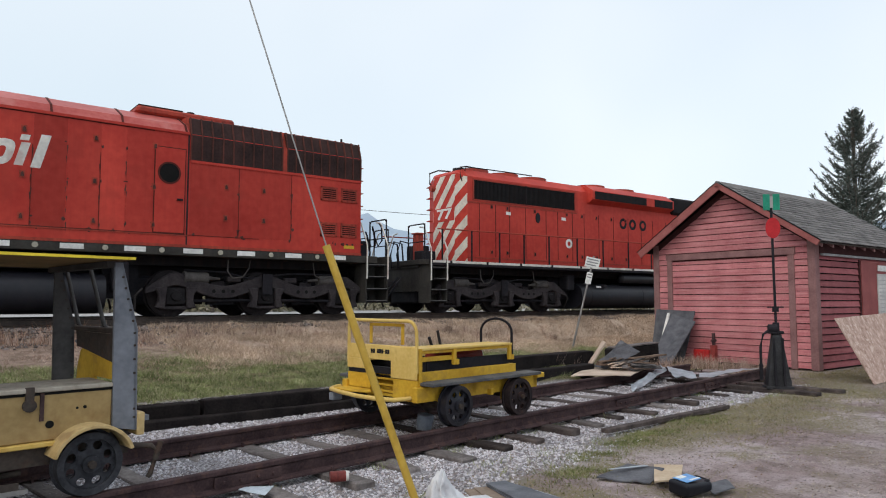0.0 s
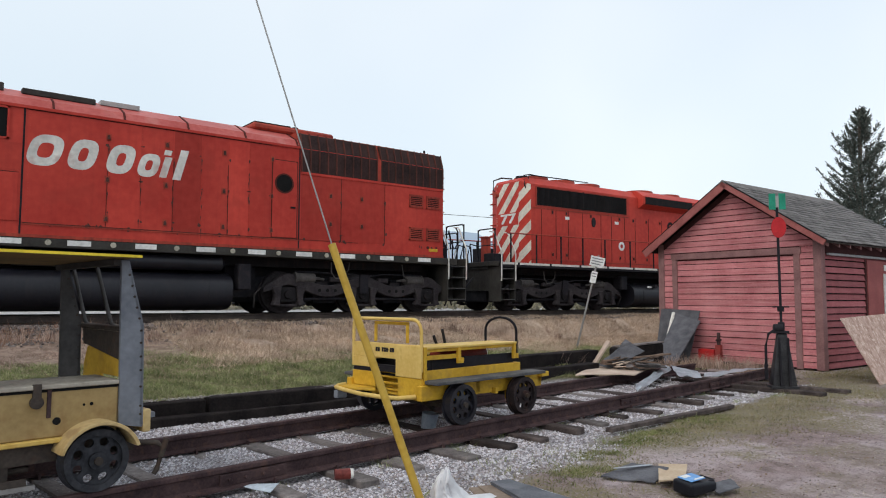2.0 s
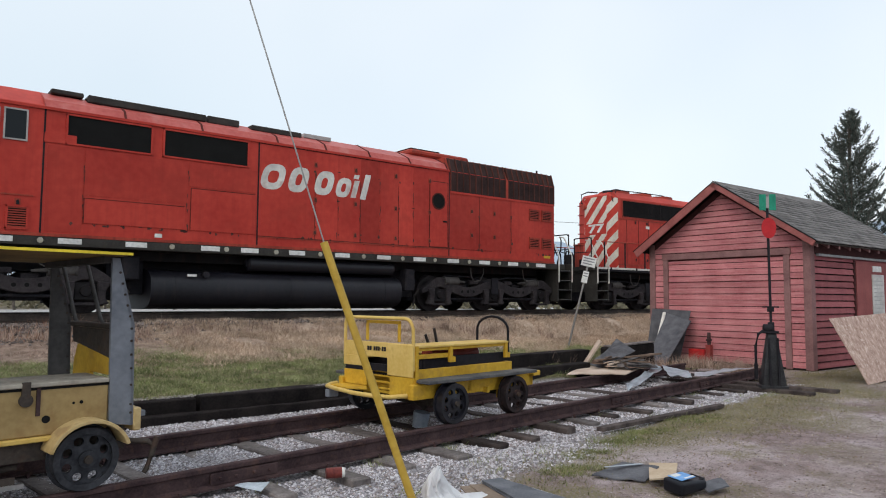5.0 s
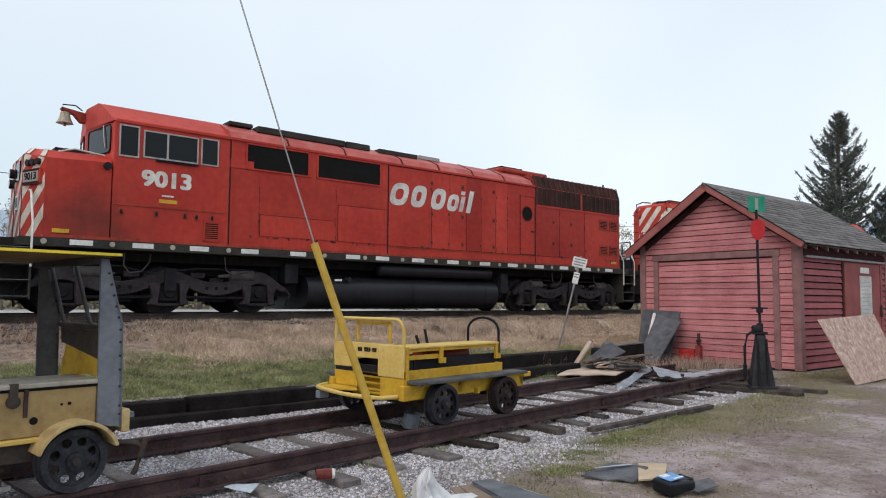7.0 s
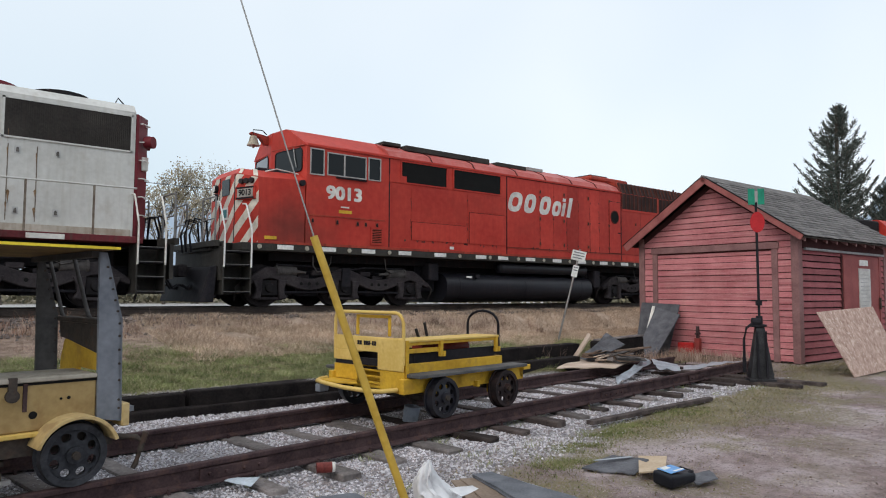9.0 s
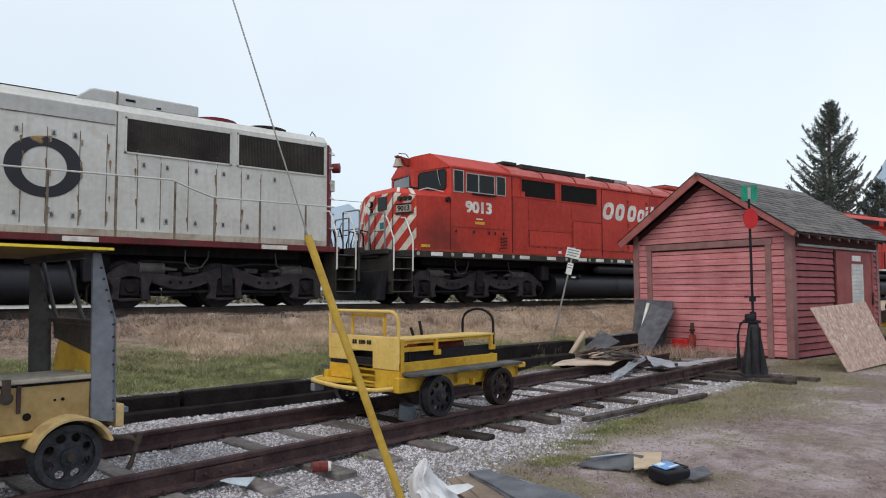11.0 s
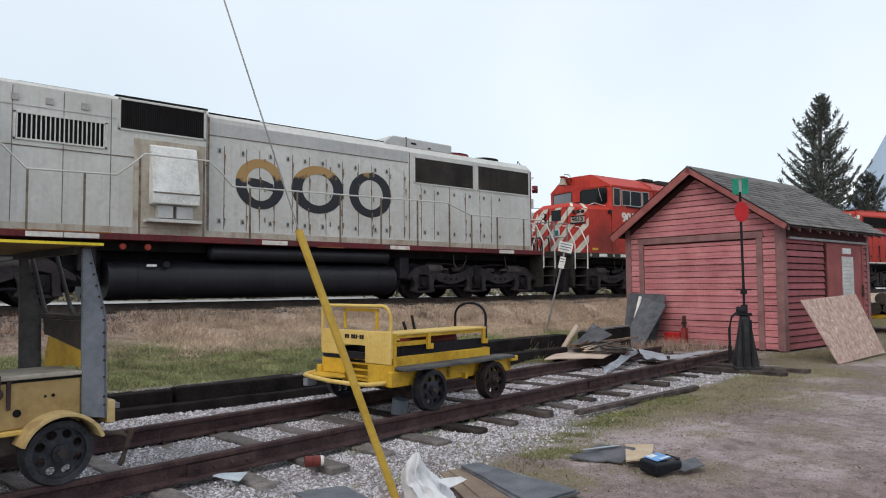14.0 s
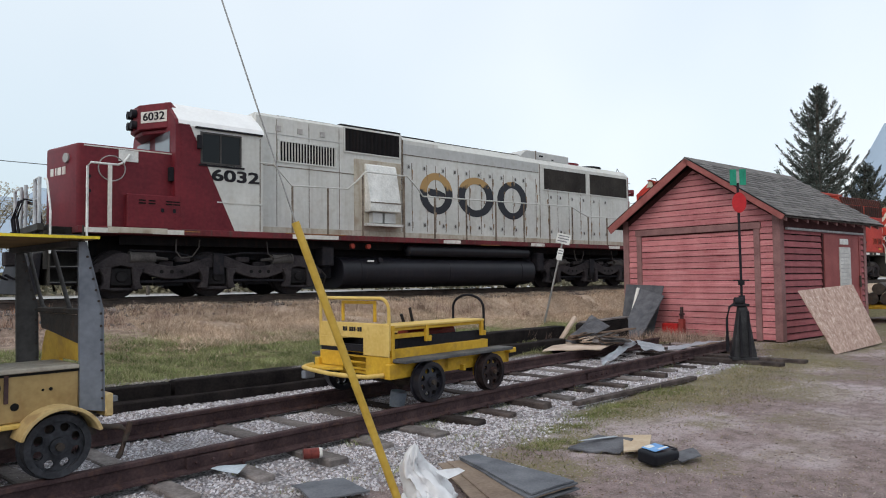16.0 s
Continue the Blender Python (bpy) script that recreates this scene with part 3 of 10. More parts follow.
timber("edge_timber", -6.5, 8.30, -1.6, 8.35, 0.24, -0.06, 0.31, "long black creosoted timber edging the grass bank")
timber("edge_timber", -1.55, 8.36, 2.9, 8.38, 0.24, -0.06, 0.315, "long black creosoted timber edging the grass bank")
timber("edge_timber", 2.95, 8.38, 6.6, 8.43, 0.24, -0.06, 0.335, "long black creosoted timber edging the grass bank")
timber("edge_timber", 6.65, 8.45, 10.6, 8.80, 0.24, -0.06, 0.305, "long black creosoted timber edging the grass bank")
timber("edge_timber", 6.2, 8.68, 11.0, 9.16, 0.26, 0.0, 0.52, "thick dark timber lying on the bank edge")
timber("edge_timber", -2.0, 8.16, 1.4, 8.18, 0.12, -0.05, 0.14, "low dark timber lying against the edging")
timber("edge_timber", 1.45, 8.19, 5.6, 8.24, 0.12, -0.05, 0.165, "low dark timber lying against the edging")

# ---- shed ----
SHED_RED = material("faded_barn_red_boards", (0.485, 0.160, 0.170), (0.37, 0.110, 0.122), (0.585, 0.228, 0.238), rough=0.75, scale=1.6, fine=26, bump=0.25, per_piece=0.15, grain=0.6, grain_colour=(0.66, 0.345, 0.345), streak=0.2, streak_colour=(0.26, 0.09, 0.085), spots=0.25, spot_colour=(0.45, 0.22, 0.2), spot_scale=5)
# same barn red as the front, darkened because the side gets less light
SHED_SIDE_SHADE = material("barn_red_side_boards_shaded", (0.29, 0.078, 0.088), (0.21, 0.058, 0.066), (0.36, 0.110, 0.121), rough=0.75, scale=2.5, fine=30, bump=0.2, per_piece=0.16, grain=0.45, grain_colour=(0.40, 0.16, 0.165), streak=0.3, streak_colour=(0.13, 0.05, 0.05))
SHED_TRIM = material("brown_red_trim_boards", (0.24, 0.12, 0.117), (0.18, 0.09, 0.09), (0.31, 0.17, 0.165), rough=0.75, scale=3, fine=30, bump=0.2, streak=0.25, streak_colour=(0.11, 0.06, 0.06))
SHED_BARGE = material("rose_red_barge_boards", (0.31, 0.098, 0.090), (0.23, 0.07, 0.065), (0.38, 0.135, 0.125), rough=0.75, scale=3, fine=30, bump=0.15)
SHINGLE = material("grey_asphalt_shingle", (0.140, 0.131, 0.128), (0.095, 0.089, 0.087), (0.20, 0.188, 0.184), rough=0.95, scale=6, fine=70, bump=0.4, per_piece=0.28, spots=0.25, spot_colour=(0.15, 0.15, 0.135), spot_scale=3)
# sheathing seen in the board joints, also the painted shade under the overhangs
BACKING_SHADE = material("dark_maroon_sheathing_and_shade", (0.06, 0.022, 0.022), rough=0.9, scale=5, fine=40, bump=0.2)
FELT = material("dark_roof_felt", (0.012, 0.011, 0.011), rough=0.9, scale=5, fine=40, bump=0.2)
DOOR_RED = material("dull_red_door_paint", (0.27, 0.072, 0.07), (0.21, 0.055, 0.055), (0.33, 0.10, 0.095), rough=0.7, scale=2, fine=25, bump=0.1, streak=0.25, streak_colour=(0.15, 0.06, 0.055))
NOTICE = material("grey_notice_board", (0.55, 0.54, 0.52), rough=0.6, scale=3, fine=25, bump=0.05, spots=0.3, spot_colour=(0.35, 0.33, 0.32))

SW, SL, SEAVE, SRIDGE = 4.13, 4.86, 2.83, 4.39       # width, length, heights
SX0, SY0 = 15.75, 6.76
shed = thing("shed", "faded red board shed with grey shingle gable roof", "shed", pose(SX0, SY0, 0, 0, 0, math.degrees(SHED_TURN)))
SLOPE = (SRIDGE - SEAVE) / (SW / 2 + 0.27)
gable_top = lambda y: SEAVE + (0.27 + min(y, SW - y)) * SLOPE - 0.10

# core walls, 0.1 m thick
bm = bmesh.new()
prism(bm, [(0.02, 0), (SW - 0.02, 0), (SW - 0.02, gable_top(SW) - 0.02), (SW / 2, gable_top(SW / 2) - 0.02), (0.02, gable_top(0) - 0.02)], "x", 0.03, 0.13)
front_wall = part("front_wall", bm, BACKING_SHADE, shed, "front gable wall of faded red boards")
bm = bmesh.new()
prism(bm, [(0.02, 0), (SW - 0.02, 0), (SW - 0.02, gable_top(SW) - 0.02), (SW / 2, gable_top(SW / 2) - 0.02), (0.02, gable_top(0) - 0.02)], "x", SL - 0.13, SL - 0.03)
part("rear_wall", bm, SHED_SIDE_SHADE, shed)
side_wall = part("side_wall", boxes((0.14, SL - 0.14, 0.03, 0.13, 0, gable_top(0) - 0.03)), FELT, shed, "side wall of red boards with shade in their colour")
part("far_side_wall", boxes((0.14, SL - 0.14, SW - 0.13, SW - 0.03, 0, gable_top(SW) - 0.03)), SHED_SIDE_SHADE, shed)
part("floor_sill", boxes((0.0, SL, 0.04, SW - 0.04, -0.06, 0.03)), TIE_DARK, shed)


GAP, GAPS_USED = (0.0, 0.004, 0.001, 0.007, 0.0, 0.003, 0.005), []


def board(x_front, y0, y1, z0, z1, parent, mat, name="board"):
    """A drop-siding board on the front: lower edge proud, a groove above."""
    GAPS_USED.append(1)
    bm = bmesh.new()
    lap = (0.026, 0.016, 0.022, 0.030, 0.018, 0.013, 0.028, 0.020, 0.034)[len(GAPS_USED) % 9]
    prism(bm, [(x_front - lap, z0 + 0.002), (x_front - lap + 0.004, z0 + 0.016), (x_front - 0.012, z1 - 0.030), (x_front, z1 - 0.011 - GAP[len(GAPS_USED) % 7]), (x_front + 0.02, z1 - 0.011 - GAP[len(GAPS_USED) % 7]), (x_front + 0.02, z0)], "y", y0, y1)
    return part(name, bm, mat, parent)


STEP = 0.142
FR0, FR1, FRZ = 0.46, 3.72, 2.63          # the filled doorway in the front wall
n_front = int(4.3 / STEP)
for i in range(n_front):
    z0 = 0.03 + i * STEP
    z1 = z0 + STEP
    # the gable narrows upward
    y0, y1 = 0.10, SW - 0.10
    if z1 > gable_top(0) - 0.05:
        cut = (z1 - (SEAVE - 0.10)) / SLOPE - 0.27
        y0, y1 = max(y0, cut + 0.01), min(y1, SW - cut - 0.01)
    if y1 - y0 < 0.1:
        continue
    if z0 < FRZ - 0.02:
        for a, b in ((y0, FR0), (FR1, y1)):
            board(0.0, a, b, z0, z1, front_wall, SHED_RED)
    else:
        board(0.0, y0, y1, z0, z1, front_wall, SHED_RED)
filled = part("door_infill", boxes((0.012, 0.03, FR0, FR1, 0.02, FRZ)), BACKING_SHADE, shed, "boarded-up doorway")
STEP2 = 0.150
for i in range(17):
    z0 = 0.03 + i * STEP2
    board(0.012, FR0 + 0.11, FR1 - 0.11, z0, min(z0 + STEP2, FRZ - 0.10), filled, SHED_RED)


def trim(*s, name="trim", mat=SHED_TRIM, w=0.006):
    bm = boxes(s)
    soften(bm, w)
    return part(name, bm, mat, shed)


trim(-0.045, 0.03, FR0 - 0.02, FR0 + 0.12, 0.0, FRZ + 0.005, name="door_jamb")
trim(-0.045, 0.03, FR1 - 0.12, FR1 + 0.02, 0.0, FRZ + 0.005, name="door_jamb")
trim(-0.052, 0.03, FR0 - 0.05, FR1 + 0.05, FRZ - 0.08, FRZ + 0.075, name="door_head")
for y in (-0.025, SW - 0.14):
    trim(-0.05, 0.02, y, y + 0.165, 0.0, gable_top(0) + 0.06, name="corner_board")
trim(-0.0485, 0.145, -0.028, 0.0, 0.0, gable_top(0) - 0.02, name="corner_board", mat=SHED_TRIM)
trim(SL - 0.15, SL + 0.01, -0.028, 0.03, 0.0, gable_top(0) - 0.02, name="corner_board")

# side boards, door opening and sliding door
SD0, SD1 = 1.95, 3.15
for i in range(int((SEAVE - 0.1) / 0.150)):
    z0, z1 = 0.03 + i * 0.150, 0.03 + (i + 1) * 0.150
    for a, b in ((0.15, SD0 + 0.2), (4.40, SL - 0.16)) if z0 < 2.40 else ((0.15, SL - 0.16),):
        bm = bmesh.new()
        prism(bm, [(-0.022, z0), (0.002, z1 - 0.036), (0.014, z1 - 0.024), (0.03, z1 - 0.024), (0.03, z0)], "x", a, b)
        part("board", bm, SHED_SIDE_SHADE, side_wall)
TRACK_GREY = material("weathered_grey_track_rail", (0.27, 0.265, 0.27), (0.19, 0.185, 0.19), (0.36, 0.355, 0.36), rough=0.6, scale=4, fine=30, bump=0.08, streak=0.3)
# dark strip added as the shadow under the eave
trim(0.16, SL - 0.16, -0.034, 0.0, 2.565, SEAVE - 0.01, name="eave_frieze", mat=BACKING_SHADE)
trim(0.20, 4.55, -0.095, -0.028, 2.505, 2.56, name="door_track", mat=TRACK_GREY)
sliding = part("sliding_door", boxes((SD0 + 0.22, 4.42, -0.04, 0.02, 0.04, 2.47)), DOOR_RED, shed, "dull red sliding side door")
for a in (SD0 + 0.22, 4.30):
    bm = boxes((a, a + 0.12, -0.056, -0.041, 0.04, 2.47))
    part("stile", bm, DOOR_RED, sliding)
part("door_jamb", boxes((SD0 + 0.16, SD0 + 0.216, -0.036, 0.0, 0.04, 2.48)), BACKING_SHADE, shed)
part("handle", boxes((4.26, 4.30, -0.09, -0.055, 1.15, 1.45)), DARK_STEEL, sliding, "dark iron pull handle")
part("notice", boxes((3.05, 3.72, -0.062, -0.042, 1.06, 2.17)), NOTICE, sliding, "tall grey notice sheet")
bm = bmesh.new()
for i in range(9):
    box(bm, 3.12, 3.64 - 0.1 * (i % 3 == 2), -0.066, -0.0625, 2.0 - i * 0.095, 2.025 - i * 0.095)
part("notice_lines", bm, material("faded_grey_ink", (0.44, 0.435, 0.43), bump=0), sliding)
part("small_plate", boxes((3.1, 3.6, -0.06, -0.042, 2.24, 2.38)), WHITE, sliding, "small white plate")

# dark strips along both rakes paint the shadow of the roof overhang
for s in (0, 1):
    q = [(-0.02, gable_top(0) - 0.04), (SW / 2, gable_top(SW / 2) - 0.04), (SW / 2, gable_top(SW / 2) - 0.19), (-0.02, gable_top(0) - 0.19)]
    q = [(SW - y, z) for y, z in q] if s else q
    bm = bmesh.new()
    prism(bm, q, "x", -0.034 - 0.002 * s, 0.02)
    part("rake_frieze", bm, BACKING_SHADE, shed)

# roof: two slabs, barge boards, rafter tails, shingles
OV, OE = 0.33, 0.27
RL = SL + OV + 0.62
half = SW / 2 + OE
slope_len = math.hypot(half, SRIDGE - SEAVE)
tilt = math.degrees(math.atan2(SRIDGE - SEAVE, half))
roof_parts = {}
for name, m in (("near_roof", pose(-OV, -OE, SEAVE - 0.03, tilt, 0, 0)), ("far_roof", pose(-OV + RL, SW + OE, SEAVE - 0.03, tilt, 0, 180))):
    bm = boxes((0, RL, 0, slope_len - 0.03, -0.04, 0.0))
    r = part(name, bm, FELT, shed, "grey shingled roof slope")
    r.matrix_basis = m
    roof_parts[name] = r
    bm = boxes((-0.035, 0.0, -0.02, slope_len, -0.118, 0.012))
    soften(bm, 0.005)
    b = part("barge_board", bm, SHED_BARGE, shed) if name == "near_roof" else part("barge_board", boxes((RL, RL + 0.035, -0.02, slope_len, -0.17, 0.012)), SHED_BARGE, shed)
    b.matrix_basis = m
    b2 = part("drip_edge", boxes((-0.045, 0.03, -0.03, slope_len, 0.0135, 0.028)) if name == "near_roof" else boxes((RL - 0.03, RL + 0.045, -0.03, slope_len, 0.0135, 0.028)), FELT, shed)
    b2.matrix_basis = m
for i in range(11):
    x = -OV + 0.12 + i * 0.53
    bm = bmesh.new()
    prism(bm, [(-OE + 0.02, SEAVE - 0.16), (0.05, SEAVE + 0.03), (0.05, SEAVE + 0.13), (-OE + 0.02, SEAVE - 0.075)], "x", x, x + 0.05)
    part("rafter_tail", bm, SHED_TRIM, shed)
trim(-OV + 0.02, RL - OV, -OE - 0.005, -OE + 0.018, SEAVE - 0.085, SEAVE - 0.05, name="fascia", mat=DARK_STEEL)
bm = bmesh.new()
prism(bm, [(SW / 2 - 0.13, SRIDGE - 0.11), (SW / 2, SRIDGE + 0.015), (SW / 2 + 0.13, SRIDGE - 0.11), (SW / 2, SRIDGE - 0.03)], "x", -OV - 0.05, -OV + RL)
part("ridge_cap", bm, SHINGLE, shed)

# ---- shingles, one by one on the slope that shows ----
shingle_shapes = []
for i in range(4):
    bm = bmesh.new()
    w, d = 0.355, 0.20
    z = 0.014 + 0.003 * i
    vs = [bm.verts.new(q) for q in ((0, 0, 0.002), (w, 0, 0.002), (w, d, 0.0), (0, d, 0.0), (0, 0, z), (w, 0, z + random.uniform(-0.003, 0.003)), (w, d, 0.004), (0, d, 0.004))]
    for f in ((0, 3, 2, 1), (4, 5, 6, 7), (0, 1, 5, 4), (1, 2, 6, 5), (2, 3, 7, 6), (3, 0, 4, 7)):
        bm.faces.new([vs[q] for q in f])
    shingle_shapes.append(mesh_of("shingle", bm, SHINGLE))
courses = 18
for c in range(courses):
    for q in range(16):
        x = q * 0.362 + (0.18 if c % 2 else 0) - 0.1
        if x < -0.02 or x + 0.355 > RL + 0.02:
            x = min(max(x, -0.03), RL - 0.34)
        s = new("shingle", random.choice(shingle_shapes))
        s.parent = roof_parts["near_roof"]
        s.matrix_basis = pose(x, -0.03 + c * (slope_len - 0.12) / courses + random.uniform(-0.006, 0.006), 0.006, 0, 0, random.uniform(-0.8, 0.8))
bm = bmesh.new()
for c in range(courses):
    y = -0.03 + c * (slope_len - 0.12) / courses
    box(bm, -0.03, RL, y, y + 0.2, 0.004, 0.016)
part("shingle_courses", bm, SHINGLE, roof_parts["far_roof"])

# ---- locomotives: built round their centre, rail top at 0, the seen side at -y ----
def mirror_boxes(*specs):
    """Boxes on the seen side and their mirror images on the other side."""
    bm = bmesh.new()
    for x0, x1, y0, y1, z0, z1 in specs:
        box(bm, x0, x1, y0, y1, z0, z1)
        box(bm, x0, x1, -y1, -y0, z0, z1)
    return bm


def wheelset(parent, x):
    bm = bmesh.new()
    cyl(bm, (0, -0.95, 0), (0, 0.95, 0), 0.09, seg=12)
    for s in (-1, 1):
        y = s * 0.755
        disc(bm, 0, y - 0.065, y + 0.065, 0, 0.508, 32, 0.40)
        disc(bm, 0, y - s * 0.065, y - s * 0.095, 0, 0.535, 32, 0.40)
        disc(bm, 0, y - 0.025, y + 0.025, 0, 0.41, 32, 0.15)
        disc(bm, 0, y - 0.10, y + 0.10, 0, 0.16, 16)
        for i in range(6):
            a = math.pi * i / 3
            cyl(bm, (0.27 * math.cos(a), y - 0.03, 0.27 * math.sin(a)), (0.27 * math.cos(a), y + 0.03, 0.27 * math.sin(a)), 0.05, seg=8)
    ob = part("wheelset", bm, TRUCK, parent, "steel wheels on an axle", 40)
    ob.matrix_basis = pose(x, 0, 0.508)
    ob["radius"] = 0.508
    WHEELS.append(ob)


AXLE_BOX = material("oily_black_axle_box", (0.014, 0.0125, 0.014), (0.008, 0.0075, 0.008), (0.026, 0.023, 0.025), rough=0.6, scale=4, fine=25, bump=0.1, spec=0.1)
DUSTY_CAST = material("pale_dusty_casting", (0.085, 0.077, 0.076), (0.05, 0.045, 0.045), (0.12, 0.11, 0.105), rough=0.85, scale=4, fine=25, bump=0.15, spec=0.05)


DARK_CAST = material("dark_dusty_casting", (0.048, 0.042, 0.042), (0.026, 0.023, 0.023), (0.075, 0.066, 0.064), rough=0.85, scale=5, fine=30, bump=0.15, spec=0.06)


def truck(loco, xc):
    """A three-axle truck with cast side frames."""
    P = 2.07
    n = 44
    xs = [-2.72 + 5.44 * i / n for i in range(n + 1)]
    wave = lambda x: 1 - 2 * (0.5 - 0.5 * math.cos(2 * math.pi * x / P)) ** 0.72
    top = [(x, 0.83 + 0.14 * wave(x) - 0.30 * max(0, abs(x) - 2.25)) for x in xs]
    bot = [(x, 0.545 + 0.145 * wave(x) + 0.06 * max(0, abs(x) - 2.3)) for x in xs]
    bm = bmesh.new()
    for s in (-1, 1):
        prism(bm, [(x + xc, z) for x, z in bot] + [(x + xc, z) for x, z in reversed(top)], "y", s * 1.10, s * 1.28)
        for a in (-P, 0, P):
            for d in (-1, 1):
                prism(bm, [(xc + a + d * 0.20, 0.66), (xc + a + d * 0.46, 0.64), (xc + a + d * 0.37, 0.46), (xc + a + d * 0.36, 0.34), (xc + a + d * 0.43, 0.20), (xc + a + d * 0.24, 0.18), (xc + a + d * 0.22, 0.40)], "y", s * 1.11, s * 1.31)
            box(bm, xc + a - 0.36, xc + a + 0.36, min(s * 1.14, s * 1.22), max(s * 1.14, s * 1.22), 0.16, 0.23)
    box(bm, xc - 0.5, xc + 0.5, -1.1, 1.1, 0.62, 0.85)
    for a in (-1.1, 1.1):
        box(bm, xc + a - 0.16, xc + a + 0.16, -1.1, 1.1, 0.6, 0.8)
    soften(bm, 0.018)
    fr = part("truck", bm, TRUCK, loco, "dusty three-axle cast truck frame")
    for a in (-P, 0, P):
        wheelset(fr, xc + a)
        bm = bmesh.new()
        for s in (-1, 1):
            box(bm, xc + a - 0.21, xc + a + 0.21, min(s * 1.12, s * 1.24), max(s * 1.12, s * 1.24), 0.27, 0.64)
        soften(bm, 0.02)
        part("axle_box", bm, AXLE_BOX, fr)
        for s in (-1, 1):
            bm = bmesh.new()
            cyl(bm, (xc + a, s * 1.24, 0.46), (xc + a, s * 1.29, 0.46), 0.12, 0.10, seg=16)
            part("bearing_cap", bm, AXLE_BOX, fr, "", 40)
    # black discs on the frame paint the shade of its holes
    bm = bmesh.new()
    for a in (-P / 2 - 0.22, -P / 2, -P / 2 + 0.22, P / 2 - 0.22, P / 2, P / 2 + 0.22):
        for s in (-1, 1):
            cyl(bm, (xc + a, s * 1.275, 0.565), (xc + a, s * 1.286, 0.565), 0.042, seg=12)
    part("frame_hole", bm, RECESS_SHADE, fr)
    bm = bmesh.new()
    for s in (-1, 1):
        tube(bm, [(xc - 2.3, s * 1.2, 0.34), (xc - 0.6, s * 1.18, 0.36), (xc + 0.6, s * 1.18, 0.36), (xc + 2.3, s * 1.2, 0.34)], 0.035)
        tube(bm, [(xc - 1.9, s * 1.22, 1.02), (xc - 1.0, s * 1.24, 1.0), (xc - 0.4, s * 1.26, 0.86), (xc + 0.6, s * 1.26, 1.0), (xc + 1.9, s * 1.22, 1.0)], 0.022)
        for a in (-1.03, 1.03):
            box(bm, xc + a - 0.3, xc + a + 0.3, min(s * 0.95, s * 1.1), max(s * 0.95, s * 1.1), 0.26, 0.44)
        box(bm, xc - 0.12, xc + 0.12, min(s * 1.28, s * 1.34), max(s * 1.28, s * 1.34), 0.5, 0.98)
    part("brake_gear", bm, BLACK, fr, "black brake rods", 40)
    for s in (-1, 1):
        for a in (-1.62, 1.62):
            d = 1 if a < 0 else -1
            bm = bmesh.new()
            cyl(bm, (xc + a - 0.24, s * 1.2, 0.86), (xc + a + 0.24, s * 1.2, 0.86), 0.125, seg=16)
            cyl(bm, (xc + a - d * 0.24, s * 1.2, 0.86), (xc + a - d * 0.29, s * 1.2, 0.86), 0.14, seg=16)
            cyl(bm, (xc + a + d * 0.24, s * 1.2, 0.86), (xc + a + d * 0.52, s * 1.2, 0.84), 0.05, 0.03, seg=10)
            part("brake_cylinder", bm, DUSTY_CAST, fr, "dusty grey brake cylinder", 40)
    for s in (-1, 1):
        for a in (-0.78, 0.62):
            bm = boxes((xc + a - 0.16, xc + a + 0.16, min(s * 1.14, s * 1.27), max(s * 1.14, s * 1.27), 0.78, 0.90))
            soften(bm, 0.02)
            part("lever_bracket", bm, TRUCK, fr)
        for a in (-P, P):
            for d in (-0.30, 0.30):
                bm = bmesh.new()
                for i in range(5):
                    cyl(bm, (xc + a + d, s * 1.21, 0.50 + 0.045 * i), (xc + a + d, s * 1.21, 0.527 + 0.045 * i), 0.075, seg=12)
                part("coil_spring", bm, DARK_CAST, fr, "", 40)
        bm = bmesh.new()
        tube(bm, [(xc - 2.75, s * 1.16, 0.62), (xc - 2.9, s * 1.18, 0.45), (xc - 2.86, s * 1.05, 0.16)], 0.025)
        part("sand_pipe", bm, DARK_CAST, fr, "thin dusty sand pipe", 60)
        bm = bmesh.new()
        tube(bm, [(xc + 2.75, s * 1.16, 0.62), (xc + 2.9, s * 1.18, 0.45), (xc + 2.86, s * 1.05, 0.16)], 0.025)
        part("sand_pipe", bm, DARK_CAST, fr, "thin dusty sand pipe", 60)
    for s in (-1, 1):
        bm = bmesh.new()
        tube(bm, [(xc - 0.95, s * 1.30, 1.28), (xc - 0.98, s * 1.36, 1.02), (xc - 0.86, s * 1.36, 0.86), (xc - 0.60, s * 1.32, 0.90), (xc - 0.45, s * 1.30, 1.1), (xc - 0.42, s * 1.28, 1.28)], 0.017)
        part("truck_hose", bm, DUSTY_CAST, fr, "dusty looped brake hose", 60)
        bm = bmesh.new()
        tube(bm, [(xc + 1.2, s * 1.30, 1.28), (xc + 1.22, s * 1.34, 0.98), (xc + 1.4, s * 1.34, 0.88), (xc + 1.75, s * 1.32, 0.97)], 0.015)
        part("truck_hose", bm, DUSTY_CAST, fr, "dusty looped brake hose", 60)
    for a in (-P, 0, P):
        bm = boxes((xc + a - 0.78, xc + a + 0.78, -0.66, 0.66, 0.27, 0.90))
        soften(bm, 0.05)
        part("traction_motor", bm, BLACK, fr, "black motor casing between the wheels")


